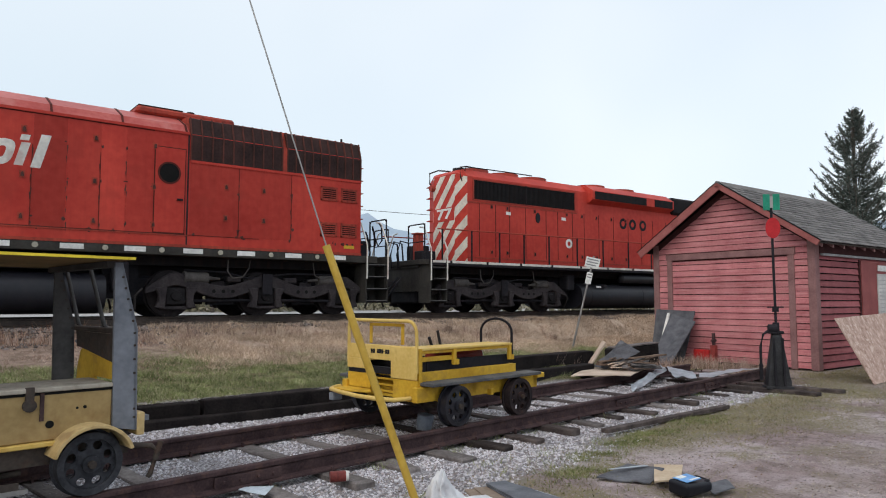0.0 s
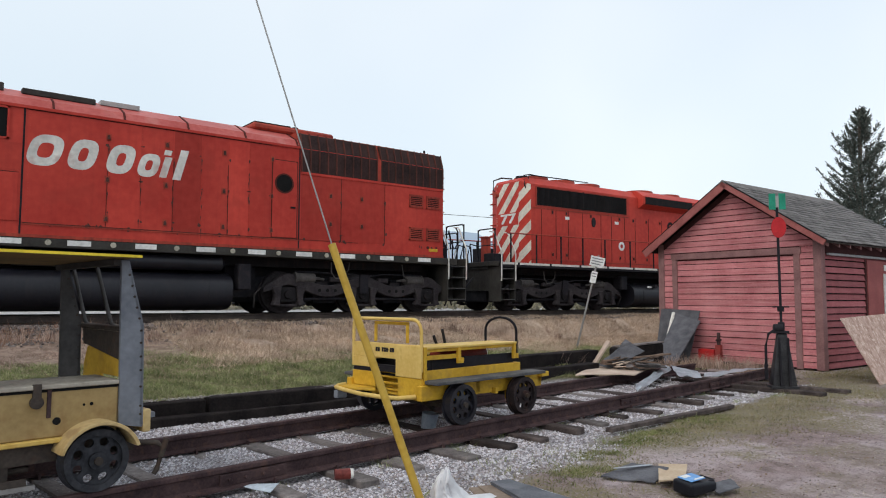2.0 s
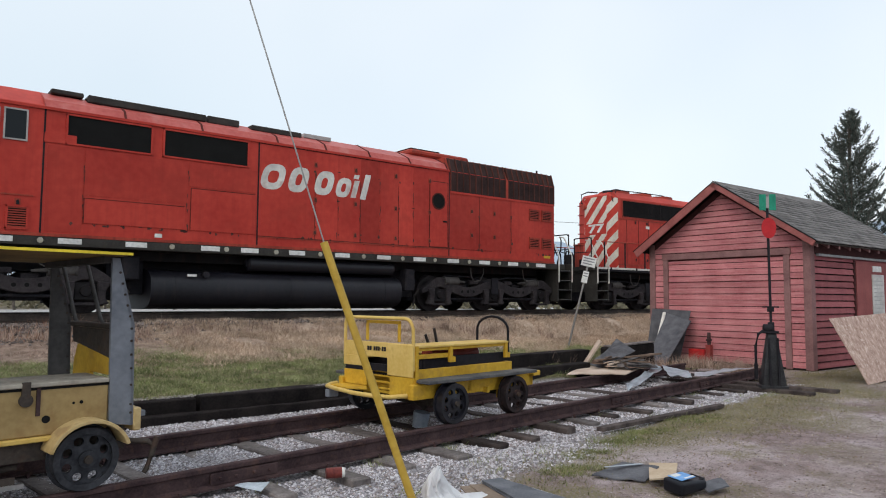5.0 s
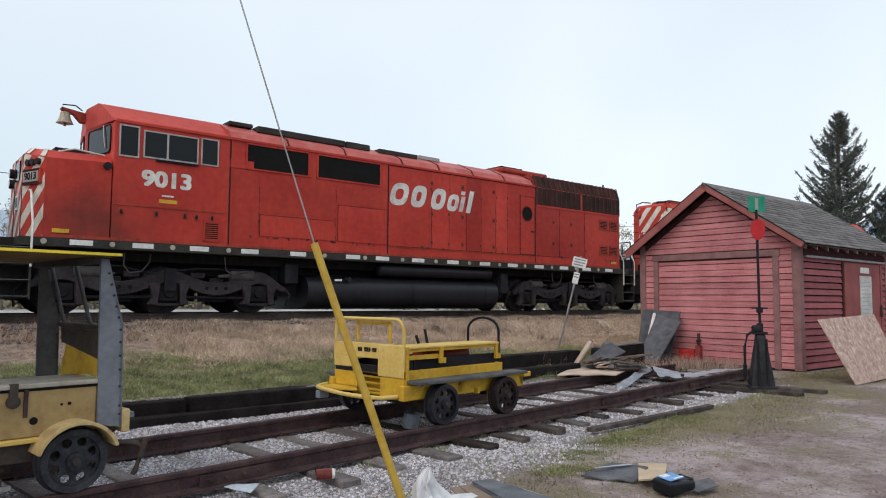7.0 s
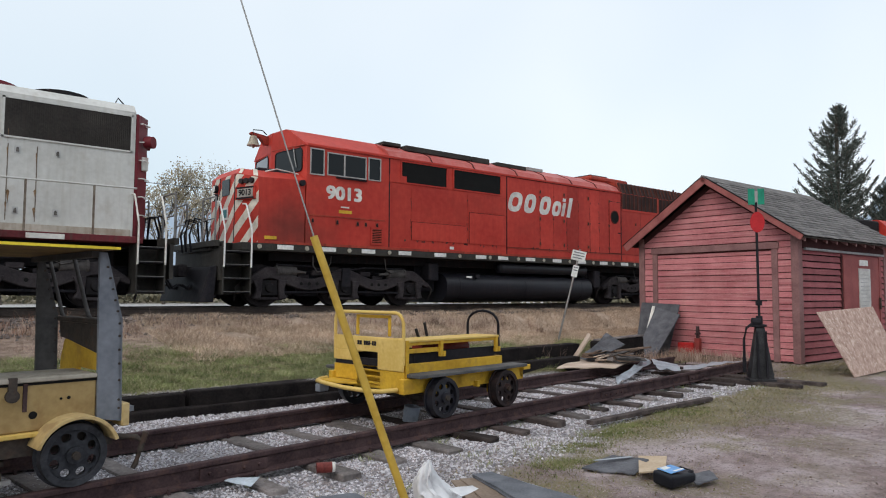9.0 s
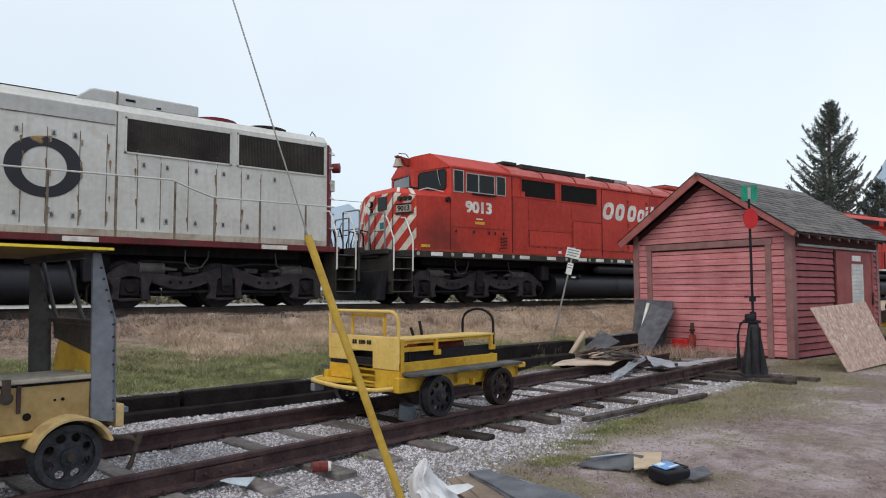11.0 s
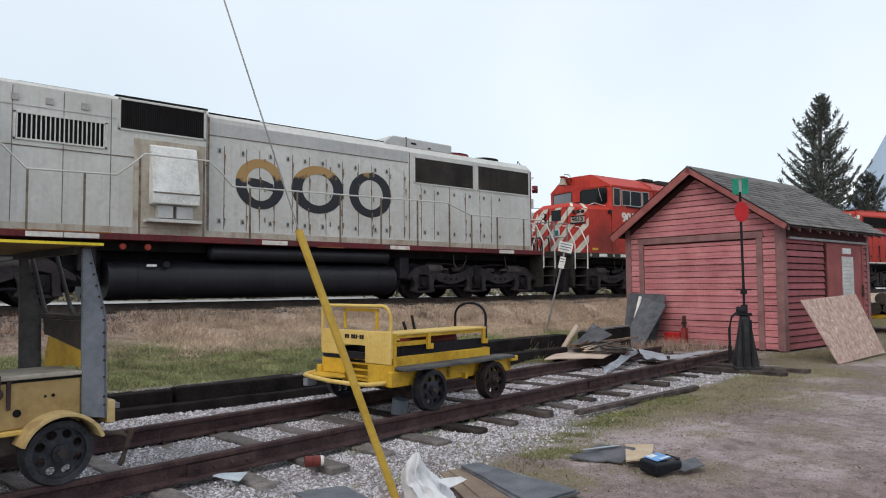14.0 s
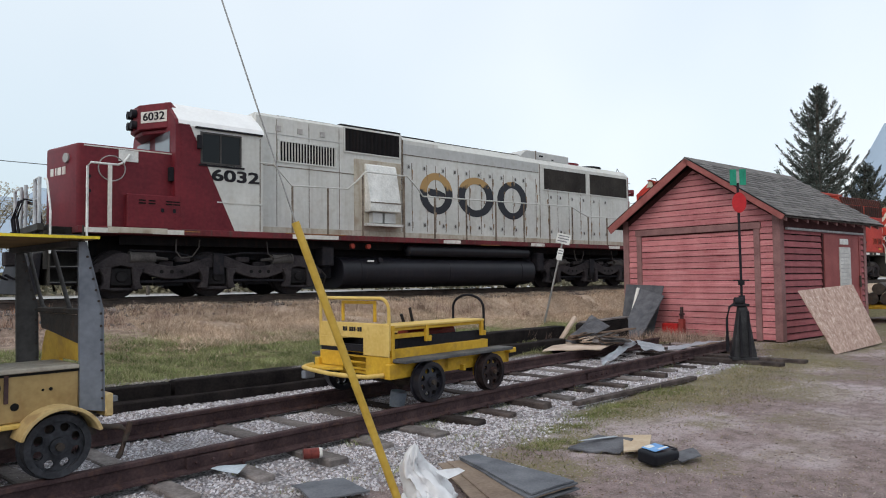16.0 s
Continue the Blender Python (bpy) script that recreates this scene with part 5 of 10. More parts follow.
    for a, b, c, d_ in ((3.94, 3.962, 1.79, 3.63), (4.578, 4.6, 1.79, 3.63), (3.94, 4.6, 3.62, 3.64), (3.94, 4.6, 1.78, 1.80)):
        part("door_gap", boxes((a, b, -W - 0.012, -W + 0.001, c, d_)), SEAM, door)
    bm = bmesh.new()
    disc(bm, 4.25, -W - 0.026, -W - 0.018, 3.08, 0.21, 28)
    part("porthole", bm, RECESS_SHADE, door, "round dark window")
    bm = bmesh.new()
    disc(bm, 4.25, -W - 0.032, -W - 0.018, 3.08, 0.24, 28, 0.205)
    part("porthole_rim", bm, SEAM, door)
    part("door_handle", boxes((4.42, 4.54, -W - 0.05, -W - 0.02, 2.5, 2.54)), BLACK, door)
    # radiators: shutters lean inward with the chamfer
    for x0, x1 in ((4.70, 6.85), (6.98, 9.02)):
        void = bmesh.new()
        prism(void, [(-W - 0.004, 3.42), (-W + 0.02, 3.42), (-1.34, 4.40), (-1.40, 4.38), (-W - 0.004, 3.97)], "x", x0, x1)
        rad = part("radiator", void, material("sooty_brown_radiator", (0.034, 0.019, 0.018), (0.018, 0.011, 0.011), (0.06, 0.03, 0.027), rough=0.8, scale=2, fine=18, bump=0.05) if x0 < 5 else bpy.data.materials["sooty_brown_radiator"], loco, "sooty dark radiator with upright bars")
        bm = bmesh.new()
        n = 9
        for i in range(n + 1):
            x = x0 + (x1 - x0) * i / n
            prism(bm, [(-W - 0.03, 3.42), (-W - 0.002, 3.42), (-1.42, 4.40), (-1.445, 4.395), (-W - 0.03, 3.98)], "x", x - 0.014, x + 0.014)
        part("radiator_bar", bm, RADIATOR_BAR, rad)
    part("radiator_post", mirror_boxes((6.85, 6.98, -W - 0.02, -W + 0.002, 3.42, 3.98)), RED_DIRTY, loco)
    for x0 in (7.88, 8.45):
        for z0 in (1.94, 2.83):
            slats(loco, "rear_louvre", x0, x0 + 0.46, z0, z0 + 0.35, -W - 0.004, 6, RED_DIRTY, RED_DIRTY, horizontal=True)
    # roof equipment
    bm = boxes((3.7, 5.9, -0.95, 0.95, 4.45, 4.62))
    soften(bm, 0.05)
    part("brake_hatch", bm, RED_DIRTY, loco, "sooty raised roof hatch")
    part("hatch_grille", boxes((3.75, 4.7, -0.9, 0.9, 4.622, 4.65)), GRILLE, loco)
    for x in (6.85, 8.05):
        fan(loco, x, 0.62, 4.43, RED_DIRTY)
    bm = boxes((-5.3, -4.7, -1.0, 1.0, 4.45, 4.55), (-4.65, -2.2, -1.16, 1.16, 4.34, 4.50), (-2.15, -1.40, -1.12, 1.12, 4.34, 4.51), (-1.10, 0.22, -1.12, 1.12, 4.34, 4.47))
    soften(bm, 0.02)
    part("roof_filter_box", bm, SILL, loco, "dark roof filter housing")
    part("roof_patch", boxes((0.33, 1.10, -1.02, 1.02, 4.40, 4.50)), ALU, loco, "bright metal roof patch")
    bm = bmesh.new()
    cyl(bm, (5.0, -0.5, 4.6), (5.0, -0.5, 4.74), 0.09, seg=12)
    cyl(bm, (5.2, 0.1, 4.6), (5.2, 0.1, 4.76), 0.08, seg=12)
    tube(bm, [(8.7, -1.1, 4.42), (8.7, -1.1, 4.55)], 0.03)
    part("roof_vent", bm, BLACK, loco)
    # grab irons on the rear corner
    for i in range(7):
        bm = bmesh.new()
        z = 1.8 + 0.33 * i
        tube(bm, [(9.06, -1.42, z), (9.16, -1.44, z), (9.16, -1.2, z), (9.06, -1.2, z)], 0.013, 6)
        part("grab_iron", bm, RED_DIRTY, loco)
    # cab
    plan = [(-7.92, -W), (-8.15, 0), (-7.92, W), (-5.465, W), (-5.465, -W)]
    bm = bmesh.new()
    prism(bm, plan, "z", 1.5, 3.99)
    cab = part("cab", bm, RED_NOSE, loco, "red crew cab with side windows")
    # roof: sloping sides up to a flat crown, the front following the cab
    section = [(-W, 3.99), (-1.47, 4.06), (-0.78, 4.48), (-0.70, 4.50), (0.70, 4.50), (0.78, 4.48), (1.47, 4.06), (W, 3.99)]
    bm = bmesh.new()
    front = [bm.verts.new((-8.15 + 0.23 * abs(y) / W - 0.03, y, z)) for y, z in section]
    mid = [bm.verts.new((-8.15, 0, 4.50)), bm.verts.new((-8.15, 0, 3.99))]
    back = [bm.verts.new((-5.465, y, z)) for y, z in section]
    for i in range(7):
        bm.faces.new((front[i], front[i + 1], back[i + 1], back[i]))
    bm.faces.new(front[:4] + mid)
    bm.faces.new([mid[1], mid[0]] + front[4:])
    bm.faces.new((mid[0], front[3], front[4]))
    bm.faces.new(back[::-1])
    bm.faces.new((front[0], mid[1], front[7], back[7], back[0]))
    part("cab_roof", bm, RED, loco, "sloping red cab roof")
    bm = bmesh.new()
    tube(bm, [(-8.13, -0.05, 4.02), (-8.02, -0.9, 4.02), (-7.95, -1.46, 3.99)], 0.022)
    part("rain_strip", bm, RED_DIRTY, cab, "", 60)
    for x0, x1, z0, z1, bars in ((-7.84, -7.44, 3.26, 3.93, ()), (-7.36, -6.20, 3.29, 3.88, (-6.86,)), (-6.14, -5.74, 3.29, 3.90, ())):
        window(loco, x0, x1, z0, z1, -W - 0.001, ALU, 0.03, bars)
    part("window_sill", boxes((-7.1, -6.2, -W - 0.06, -W + 0.002, 3.24, 3.275)), BLACK, cab)
    # windscreens on the angled and the front faces
    def on_front(y, z, off=0.006):
        return Vector((-8.15 + 0.23 * abs(y) / W - off, y, z))

    # the far pane is tinted paler, as if sky showed through it
    for y0, y1, tone in ((-1.36, -0.22, PANE), (0.22, 1.36, PANE_LIGHT)):
        lo_y, hi_y = (y0, y1)
        ring = [(lo_y, 3.42), (lo_y + 0.06, 3.36), (hi_y - 0.06, 3.36), (hi_y, 3.42), (hi_y, 3.88), (hi_y - 0.06, 3.94), (lo_y + 0.06, 3.94), (lo_y, 3.88)]
        bm = bmesh.new()
        va = [bm.verts.new(on_front(y, z, 0.016)) for y, z in ring]
        vb = [bm.verts.new(on_front(y, z, -0.004)) for y, z in ring]
        bm.faces.new(va)
        bm.faces.new(vb[::-1])
        for i in range(8):
            bm.faces.new((va[i], vb[i], vb[(i + 1) % 8], va[(i + 1) % 8]))
        ws = part("windscreen", bm, tone, cab, "dark front windscreen")
        bm = bmesh.new()
        tube(bm, [on_front(y, z, 0.018) for y, z in ring + ring[:1]], 0.014, 6)
        part("windscreen_seal", bm, BLACK, ws, "", 60)
    bm = bmesh.new()
    tube(bm, [on_front(-1.02, 3.97, 0.03), on_front(-1.08, 3.72, 0.04), on_front(-1.16, 3.46, 0.035)], 0.012)
    part("wiper", bm, STEEL, cab, "", 60)
    # nose
    nose_plan = [(-9.14, -1.5), (-9.40, -0.78), (-9.40, 0.78), (-9.14, 1.5), (-7.95, 1.52), (-7.95, -1.52)]
    bm = bmesh.new()
    lo = [bm.verts.new((x, y, 1.5)) for x, y in nose_plan]
    hi = [bm.verts.new((x, y, z)) for (x, y), z in zip(nose_plan, (3.06, 3.21, 3.21, 3.06, 3.10, 3.10))]
    rd = [bm.verts.new(q) for q in ((-9.02, -1.18, 3.27), (-9.27, -0.62, 3.36), (-9.27, 0.62, 3.36), (-9.02, 1.18, 3.27), (-7.95, 1.25, 3.27), (-7.95, -1.25, 3.27))]
    for a, b in ((lo, hi), (hi, rd)):
        for i in range(6):
            bm.faces.new((a[i], a[(i + 1) % 6], b[(i + 1) % 6], b[i]))
    bm.faces.new(rd)
    bm.faces.new(lo[::-1])
    nose = part("nose", bm, RED_NOSE, loco, "blunt red nose with cream stripes")
    fw = math.hypot(0.26, 0.72)
    stripes(nose, (-9.14, -1.5, 1.52), (-0.26, 0.72, 0), fw, 1.6, STRIPE, -1.05, 0.60, 0.46, 0.36, top=[(0, 0), (fw, 0), (fw, 1.68), (0, 1.53)])
    stripes(nose, (-9.40, -0.78, 1.52), (0, 1, 0), 1.56, 1.68, STRIPE, -0.92, 0.60, 0.46, -0.44)
    stripes(nose, (-9.40, 0.78, 1.52), (0.26, 0.72, 0), fw, 1.6, STRIPE, -0.92, 0.60, 0.46, 0.1, top=[(0, 0), (fw, 0), (fw, 1.53), (0, 1.68)])
    # stripes run on over the rounded top edge
    for c in (((-9.335, -0.96, 3.175), (-9.37, -0.86, 3.195), (-9.235, -0.70, 3.35), (-9.195, -0.79, 3.338)), ((-9.145, -1.485, 3.066), (-9.20, -1.335, 3.10), (-9.085, -1.04, 3.30), (-9.03, -1.16, 3.275))):
        flat_glass("painted_stripe", nose, [Vector(q) + Vector((-0.010, -0.006, 0.012)) for q in c], 0.004, STRIPE)["label"] = "cream diagonal warning stripe"
    for y in (-0.725, 0.2125):
        part("nose_door_gap", boxes((-9.414, -9.405, y - 0.014, y + 0.014, 1.56, 3.2)), BLACK, nose)
    bm = boxes((-9.425, -9.404, -0.42, 0.06, 2.72, 3.12))
    soften(bm, 0.009)
    part("nose_door_window", bm, PANE, nose, "small dark window in the nose door")
    bm = bmesh.new()
    for y, z in ((0.42, 2.95), (0.42, 2.73)):
        cyl(bm, (-9.39, y, z), (-9.49, y, z), 0.1, seg=16)
    part("headlight_housing", bm, BLACK, nose)
    for y, z in ((0.42, 2.95), (0.42, 2.73)):
        bm = bmesh.new()
        cyl(bm, (-9.492, y, z), (-9.50, y, z), 0.082, seg=16)
        part("headlight", bm, LENS, nose, "unlit round headlight")
    # number box on the near facet
    q = math.degrees(math.atan2(0.72, -0.26))
    bm = bmesh.new()
    mt = pose(-9.262, -1.14, 2.70, 0, 0, q)
    box(bm, -0.30, 0.32, -0.02, 0.07, -0.155, 0.155, mt)
    soften(bm, 0.01)
    nbx = part("number_box", bm, RED, nose, "red box with pale number glass")
    bm = bmesh.new()
    box(bm, -0.25, 0.27, 0.07, 0.076, -0.10, 0.10, mt)
    part("number_glass", bm, material("grimy_number_glass", (0.36, 0.34, 0.31), rough=0.4, scale=5, fine=30, bump=0.02), nbx)
    bm = bmesh.new()
    for zz in (-0.125, 0.125):
        box(bm, -0.28, 0.30, 0.07, 0.078, zz - 0.02, zz + 0.02, mt)
    part("number_frame", bm, BLACK, nbx)
    lettering("number", "9013", 0.2, BLACK, nbx, mt @ pose(0.01, 0.080, 0, 90, 0, 180), "", 0.002, 1.05, 0.006)
    bm = bmesh.new()
    for i in range(3):
        cyl(bm, mt @ Vector((-0.17 + i * 0.17, 0.0, 0.29)), mt @ Vector((-0.17 + i * 0.17, 0.08, 0.29)), 0.065, seg=14)
    part("class_light", bm, TRUCK, nose)
    part("badge_plate", boxes((-9.422, -9.404, -0.34, -0.02, 2.12, 2.42)), WHITE, nose, "small white square badge")
    part("badge_mark", boxes((-9.427, -9.423, -0.29, -0.07, 2.17, 2.37)), material("badge_teal", (0.05, 0.2, 0.22), bump=0), nose)
    bm = boxes((-8.9, -8.3, -0.9, -0.2, 3.28, 3.40))
    soften(bm, 0.02)
    part("nose_hatch", bm, BLACK, nose)
    bm = bmesh.new()
    tube(bm, [(-8.9, -1.3, 3.24), (-8.6, -1.3, 3.33), (-8.05, -1.35, 3.26)], 0.016)
    part("nose_grab", bm, WORN_WHITE, nose, "", 60)
    bm = bmesh.new()
    cyl(bm, (-8.04, -1.60, 3.02), (-8.04, -1.50, 3.02), 0.075, seg=14)
    part("marker_lamp", bm, BLACK, loco)
    # bell on its bracket at the roof front
    bm = bmesh.new()
    prism(bm, [(-8.62, 4.50), (-8.60, 4.53), (-8.10, 4.46), (-8.10, 4.24), (-8.22, 4.24), (-8.36, 4.40), (-8.60, 4.47)], "y", 0.22, 0.38)
    soften(bm, 0.01)
    part("bell_bracket", bm, RED_DIRTY, loco)
    bm = bmesh.new()
    tube(bm, [(-8.60, 0.14, 4.46), (-8.60, 0.14, 4.56), (-8.35, 0.14, 4.58), (-8.2, 0.2, 4.5)], 0.014)
    part("bell_yoke", bm, BLACK, loco, "", 60)
    bm = bmesh.new()
    bell_at = Vector((-8.52, 0.30, 0))
    for za, zb, ra, rb in ((4.47, 4.43, 0.03, 0.075), (4.43, 4.30, 0.09, 0.115), (4.30, 4.22, 0.115, 0.15), (4.22, 4.18, 0.15, 0.175), (4.18, 4.12, 0.03, 0.03)):
        cyl(bm, bell_at + Vector((0, 0, za)), bell_at + Vector((0, 0, zb)), ra, rb, 18)
    part("bell", bm, material("tarnished_tan_bell", (0.36, 0.31, 0.24), rough=0.45, metal=0.2, scale=8, fine=40, bump=0.05, spots=0.3, spot_colour=(0.15, 0.1, 0.07)), loco, "tarnished tan bell", 50)
    # cab side details
    lettering("road_number", "9013", 0.46, WORN_WHITE, loco, pose(-6.84, -W - 0.005, 2.845, 90, 0, 0), "worn white road number", 0.003, 1.15, 0.022)
    part("data_plate", boxes((-7.0, -6.62, -W - 0.006, -W + 0.002, 2.36, 2.44)), YELLOW, loco, "small yellow plate")
    part("data_line", boxes((-6.95, -6.7, -W - 0.006, -W + 0.002, 2.5, 2.535)), WORN_WHITE, loco)
    part("nose_plate", boxes((-8.98, -8.68, -1.525, -1.50, 1.60, 1.68)), YELLOW, loco)
    part("rear_plate", boxes((8.55, 8.85, -W - 0.006, -W + 0.002, 1.66, 1.74)), YELLOW, loco)
    part("edge_bead", boxes((-7.9, -5.6, -W - 0.014, -W + 0.002, 2.245, 2.275)), RED_DIRTY, cab)
    latches(cab, (-7.75, -7.05, -6.45, -6.2, -5.85), (2.12,), -W, BLACK)
    slats(loco, "battery_louvre", -6.04, -5.66, 1.60, 2.06, -W, 9, RED_DIRTY, RED, horizontal=True)
    # slanted plain shapes stand in for the maker's lettering
    def slanted(poly_of, x0, x1, z0, z1, slant=0.26):
        return [(x0 + (x1 - x0) * u + slant * (z1 - z0) * (w - 0.5), z0 + (z1 - z0) * w) for u, w in poly_of]

    def logo_ring(x0, x1, z0, z1, t, seg=32):
        """A slanted, squarish ring of paint."""
        def lap(m):
            out = []
            for i in range(seg):
                c, d = math.cos(2 * math.pi * i / seg), math.sin(2 * math.pi * i / seg)
                out.append((0.5 + (0.5 - m / (x1 - x0)) * math.copysign(abs(c) ** 0.72, c), 0.5 + (0.5 - m / (z1 - z0)) * math.copysign(abs(d) ** 0.72, d)))
            return slanted(out, x0, x1, z0, z1)
        bm = bmesh.new()
        loops = [[bm.verts.new((x, y, z)) for x, z in lap(m)] for m, y in ((0, -W - 0.0065), (0, -W + 0.001), (t, -W + 0.001), (t, -W - 0.0065))]
        for p, q in zip(loops, loops[1:] + loops[:1]):
            for i in range(seg):
                bm.faces.new((p[i], p[(i + 1) % seg], q[(i + 1) % seg], q[i]))
        part("logo_shape", bm, WORN_WHITE, loco, "worn white slanted logo shape")

    def logo_bar(x0, x1, z0, z1):
        bm = bmesh.new()
        prism(bm, slanted(((0, 0), (1, 0), (1, 1), (0, 1)), x0, x1, z0, z1), "y", -W - 0.0065, -W + 0.001)
        part("logo_shape", bm, WORN_WHITE, loco, "worn white slanted logo shape")

    for x0, x1, z1, t in ((-1.00, -0.42, 3.51, 0.16), (-0.30, 0.20, 3.51, 0.17), (0.40, 0.90, 3.50, 0.17), (0.99, 1.40, 3.39, 0.14)):
        logo_ring(x0, x1, 2.89, z1, t)
    logo_bar(1.46, 1.61, 2.91, 3.36)
    logo_bar(1.50, 1.65, 3.40, 3.51)
    logo_bar(1.76, 1.93, 2.89, 3.55)
    part("small_tag", boxes((-3.35, -3.2, -W - 0.006, -W + 0.001, 1.6, 1.68)), WHITE, loco)
    # ends and running gear
    end_platform(loco, -9.4, -10.1, 1.5, GREY_RAIL, plow=True)
    end_steps(loco, -9.3, -9.98, 1.5, WHITE)
    end_platform(loco, 9.05, 9.95, 1.5, BLACK)
    end_steps(loco, 9.2, 9.88, 1.5, WORN_WHITE)
    for y, q in ((-0.95, 0.0), (-0.6, 0.12), (0.7, 0.05)):
        bm = bmesh.new()
        tube(bm, [(9.99, y, 2.45 - q), (10.10, y + 0.05, 2.35 - q), (10.16, y + 0.12, 2.0 - q), (10.12, y + 0.25, 1.85), (10.05, y + 0.32, 2.1), (9.99, y + 0.34, 2.4 - q)], 0.022)
        part("hanging_hose", bm, BLACK, loco, "black looped air hose", 60)
    bm = boxes((9.3, 9.7, -0.9, -0.3, 1.5, 1.95))
    soften(bm, 0.02)
    part("platform_box", bm, BLACK, loco)
    coupler(loco, -10.42, -1)
    coupler(loco, 10.42, 1)
    truck(loco, -6.63)
    truck(loco, 6.63)
    fuel_tank(loco, -3.35, 3.12)
    return loco


LATCH = material("grimy_grey_latch", (0.10, 0.09, 0.082), (0.04, 0.036, 0.034), (0.20, 0.185, 0.17), rough=0.7, scale=14, fine=60, bump=0.1)
DUSTY = material("dusty_brown_grille", (0.040, 0.035, 0.033), (0.022, 0.02, 0.019), (0.066, 0.058, 0.053), rough=0.8, scale=1.5, fine=20, bump=0.05, streak=0.3)


def hood(bm, x0, x1, w, z0, z1, ch=0.16):
    prism(bm, [(-w, z0), (-w, z1 - ch), (-w + ch, z1), (w - ch, z1), (w, z1 - ch), (w, z0)], "x", x0, x1)


def white_locomotive():
    loco = thing("white_locomotive", "weathered white and maroon diesel hood locomotive", "locomotive", pose(XS, YC, ZR), group="locomotives of the train")
    HW, CW = 0.97, 1.50
    sill = underframe(loco, -9.85, 9.75, 1.35, 1.49, MAROON_GRIMY, 1.54)
    for x in (-9.43, -8.08, -4.15, -4.79, 0.05, 3.78, 7.95):
        part("reflector", boxes((x - 0.33, x + 0.33, -1.547, -1.539, 1.36, 1.46)), WORN_WHITE, sill, "dirty white reflector strip")
    part("rust_chip", boxes((-5.3, -3.6, -1.546, -1.539, 1.475, 1.495), (-8.2, -7.4, -1.546, -1.539, 1.43, 1.45), (1.2, 2.0, -1.546, -1.539, 1.34, 1.36)), material("rust_chip", (0.28, 0.12, 0.04), bump=0), sill)
    # long hood
    bm = bmesh.new()
    hood(bm, 0.02, 4.52, HW, 1.49, 4.47, 0.22)
    body = part("long_hood", bm, WHITE_DIRTY, loco, "weathered white engine hood with doors")
    bm = bmesh.new()
    hood(bm, 4.52, 9.68, HW + 0.02, 1.49, 4.41, 0.18)
    rear = part("radiator_hood", bm, WHITE_DIRTY, loco, "weathered white radiator hood")
    bm = bmesh.new()
    prism(bm, [(9.682, -HW - 0.015), (9.74, -HW - 0.015), (10.04, -HW + 0.36), (10.04, HW - 0.36), (9.74, HW + 0.015), (9.682, HW + 0.015)], "z", 1.49, 4.20)
    soften(bm, 0.015)
    part("hood_end", bm, MAROON, loco, "maroon chamfered hood end")
    bm = bmesh.new()
    cyl(bm, (9.93, -0.86, 3.62), (10.06, -0.99, 3.62), 0.13, seg=16)
    part("marker_lamp", bm, MAROON, loco, "round maroon marker lamp", 40)
    bm = boxes((9.86, 10.0, -0.86, -0.70, 3.0, 3.3))
    soften(bm, 0.01)
    part("number_board", bm, WORN_WHITE, loco)
    bm = bmesh.new()
    hood(bm, -5.86, -1.42, HW + 0.14, 1.49, 4.46, 0.08)
    part("blower_hood", bm, WHITE_DIRTY, loco, "grey white hood behind the cab")
    bm = bmesh.new()
    hood(bm, -1.42, 0.02, HW, 1.49, 4.44, 0.1)
    part("filter_hood", bm, WHITE_DIRTY, loco)
    part("hood_seam", boxes((-1.44, -1.40, -HW - 0.155, -HW - 0.10, 1.5, 4.3)), SEAM_W, loco)
    # toe strip along the hood
    part("walkway_box", mirror_boxes((-1.38, 9.6, -HW - 0.14, -HW + 0.0, 1.49, 1.66), (-5.84, -1.385, -HW - 0.17, -HW + 0.0, 1.49, 1.66)), TOE, loco, "rust-stained cream toe box")
    # doors, hinges and latches
    seams(loco, (-5.32, -4.42, -3.52, -1.46), -HW - 0.142, 1.68, 4.34, SEAM_W, 0.006)
    part("hood_bead", mirror_boxes((-5.82, -1.44, -HW - 0.150, -HW - 0.139, 3.16, 3.18)), SEAM_W, loco)
    part("hood_bead", mirror_boxes((-5.82, -3.42, -HW - 0.150, -HW - 0.139, 3.96, 3.98)), WHITE_GREY, loco)
    seams(body, (-0.98, -0.42, -0.08, 0.31, 0.81, 1.29, 1.79, 2.29, 2.8, 3.24, 3.84, 4.36), -HW, 1.72, 3.70, SEAM_W, 0.008)
    seams(rear, (4.98, 5.47, 6.08, 6.73, 7.34, 7.84), -HW - 0.02, 1.72, 3.22, SEAM_W, 0.008)
    seams(rear, (4.54,), -HW - 0.02, 1.7, 4.22, SEAM_W, 0.014)
    latches(body, (-1.1, -0.52, 0.2, 0.68, 1.16, 1.68, 2.18, 2.7, 3.35, 3.74), (3.58, 1.92), -HW, LATCH)
    latches(rear, (5.1, 5.6, 6.25, 6.9, 7.5, 8.2), (3.12, 1.92), -HW - 0.02, LATCH)
    part("upper_hood_panel", mirror_boxes((-1.40, 4.5, -HW - 0.008, -HW + 0.003, 3.93, 4.23)), WHITE_GREY, body, "greyer upper hood band")
    bm = bmesh.new()
    r_ = random.Random(5)
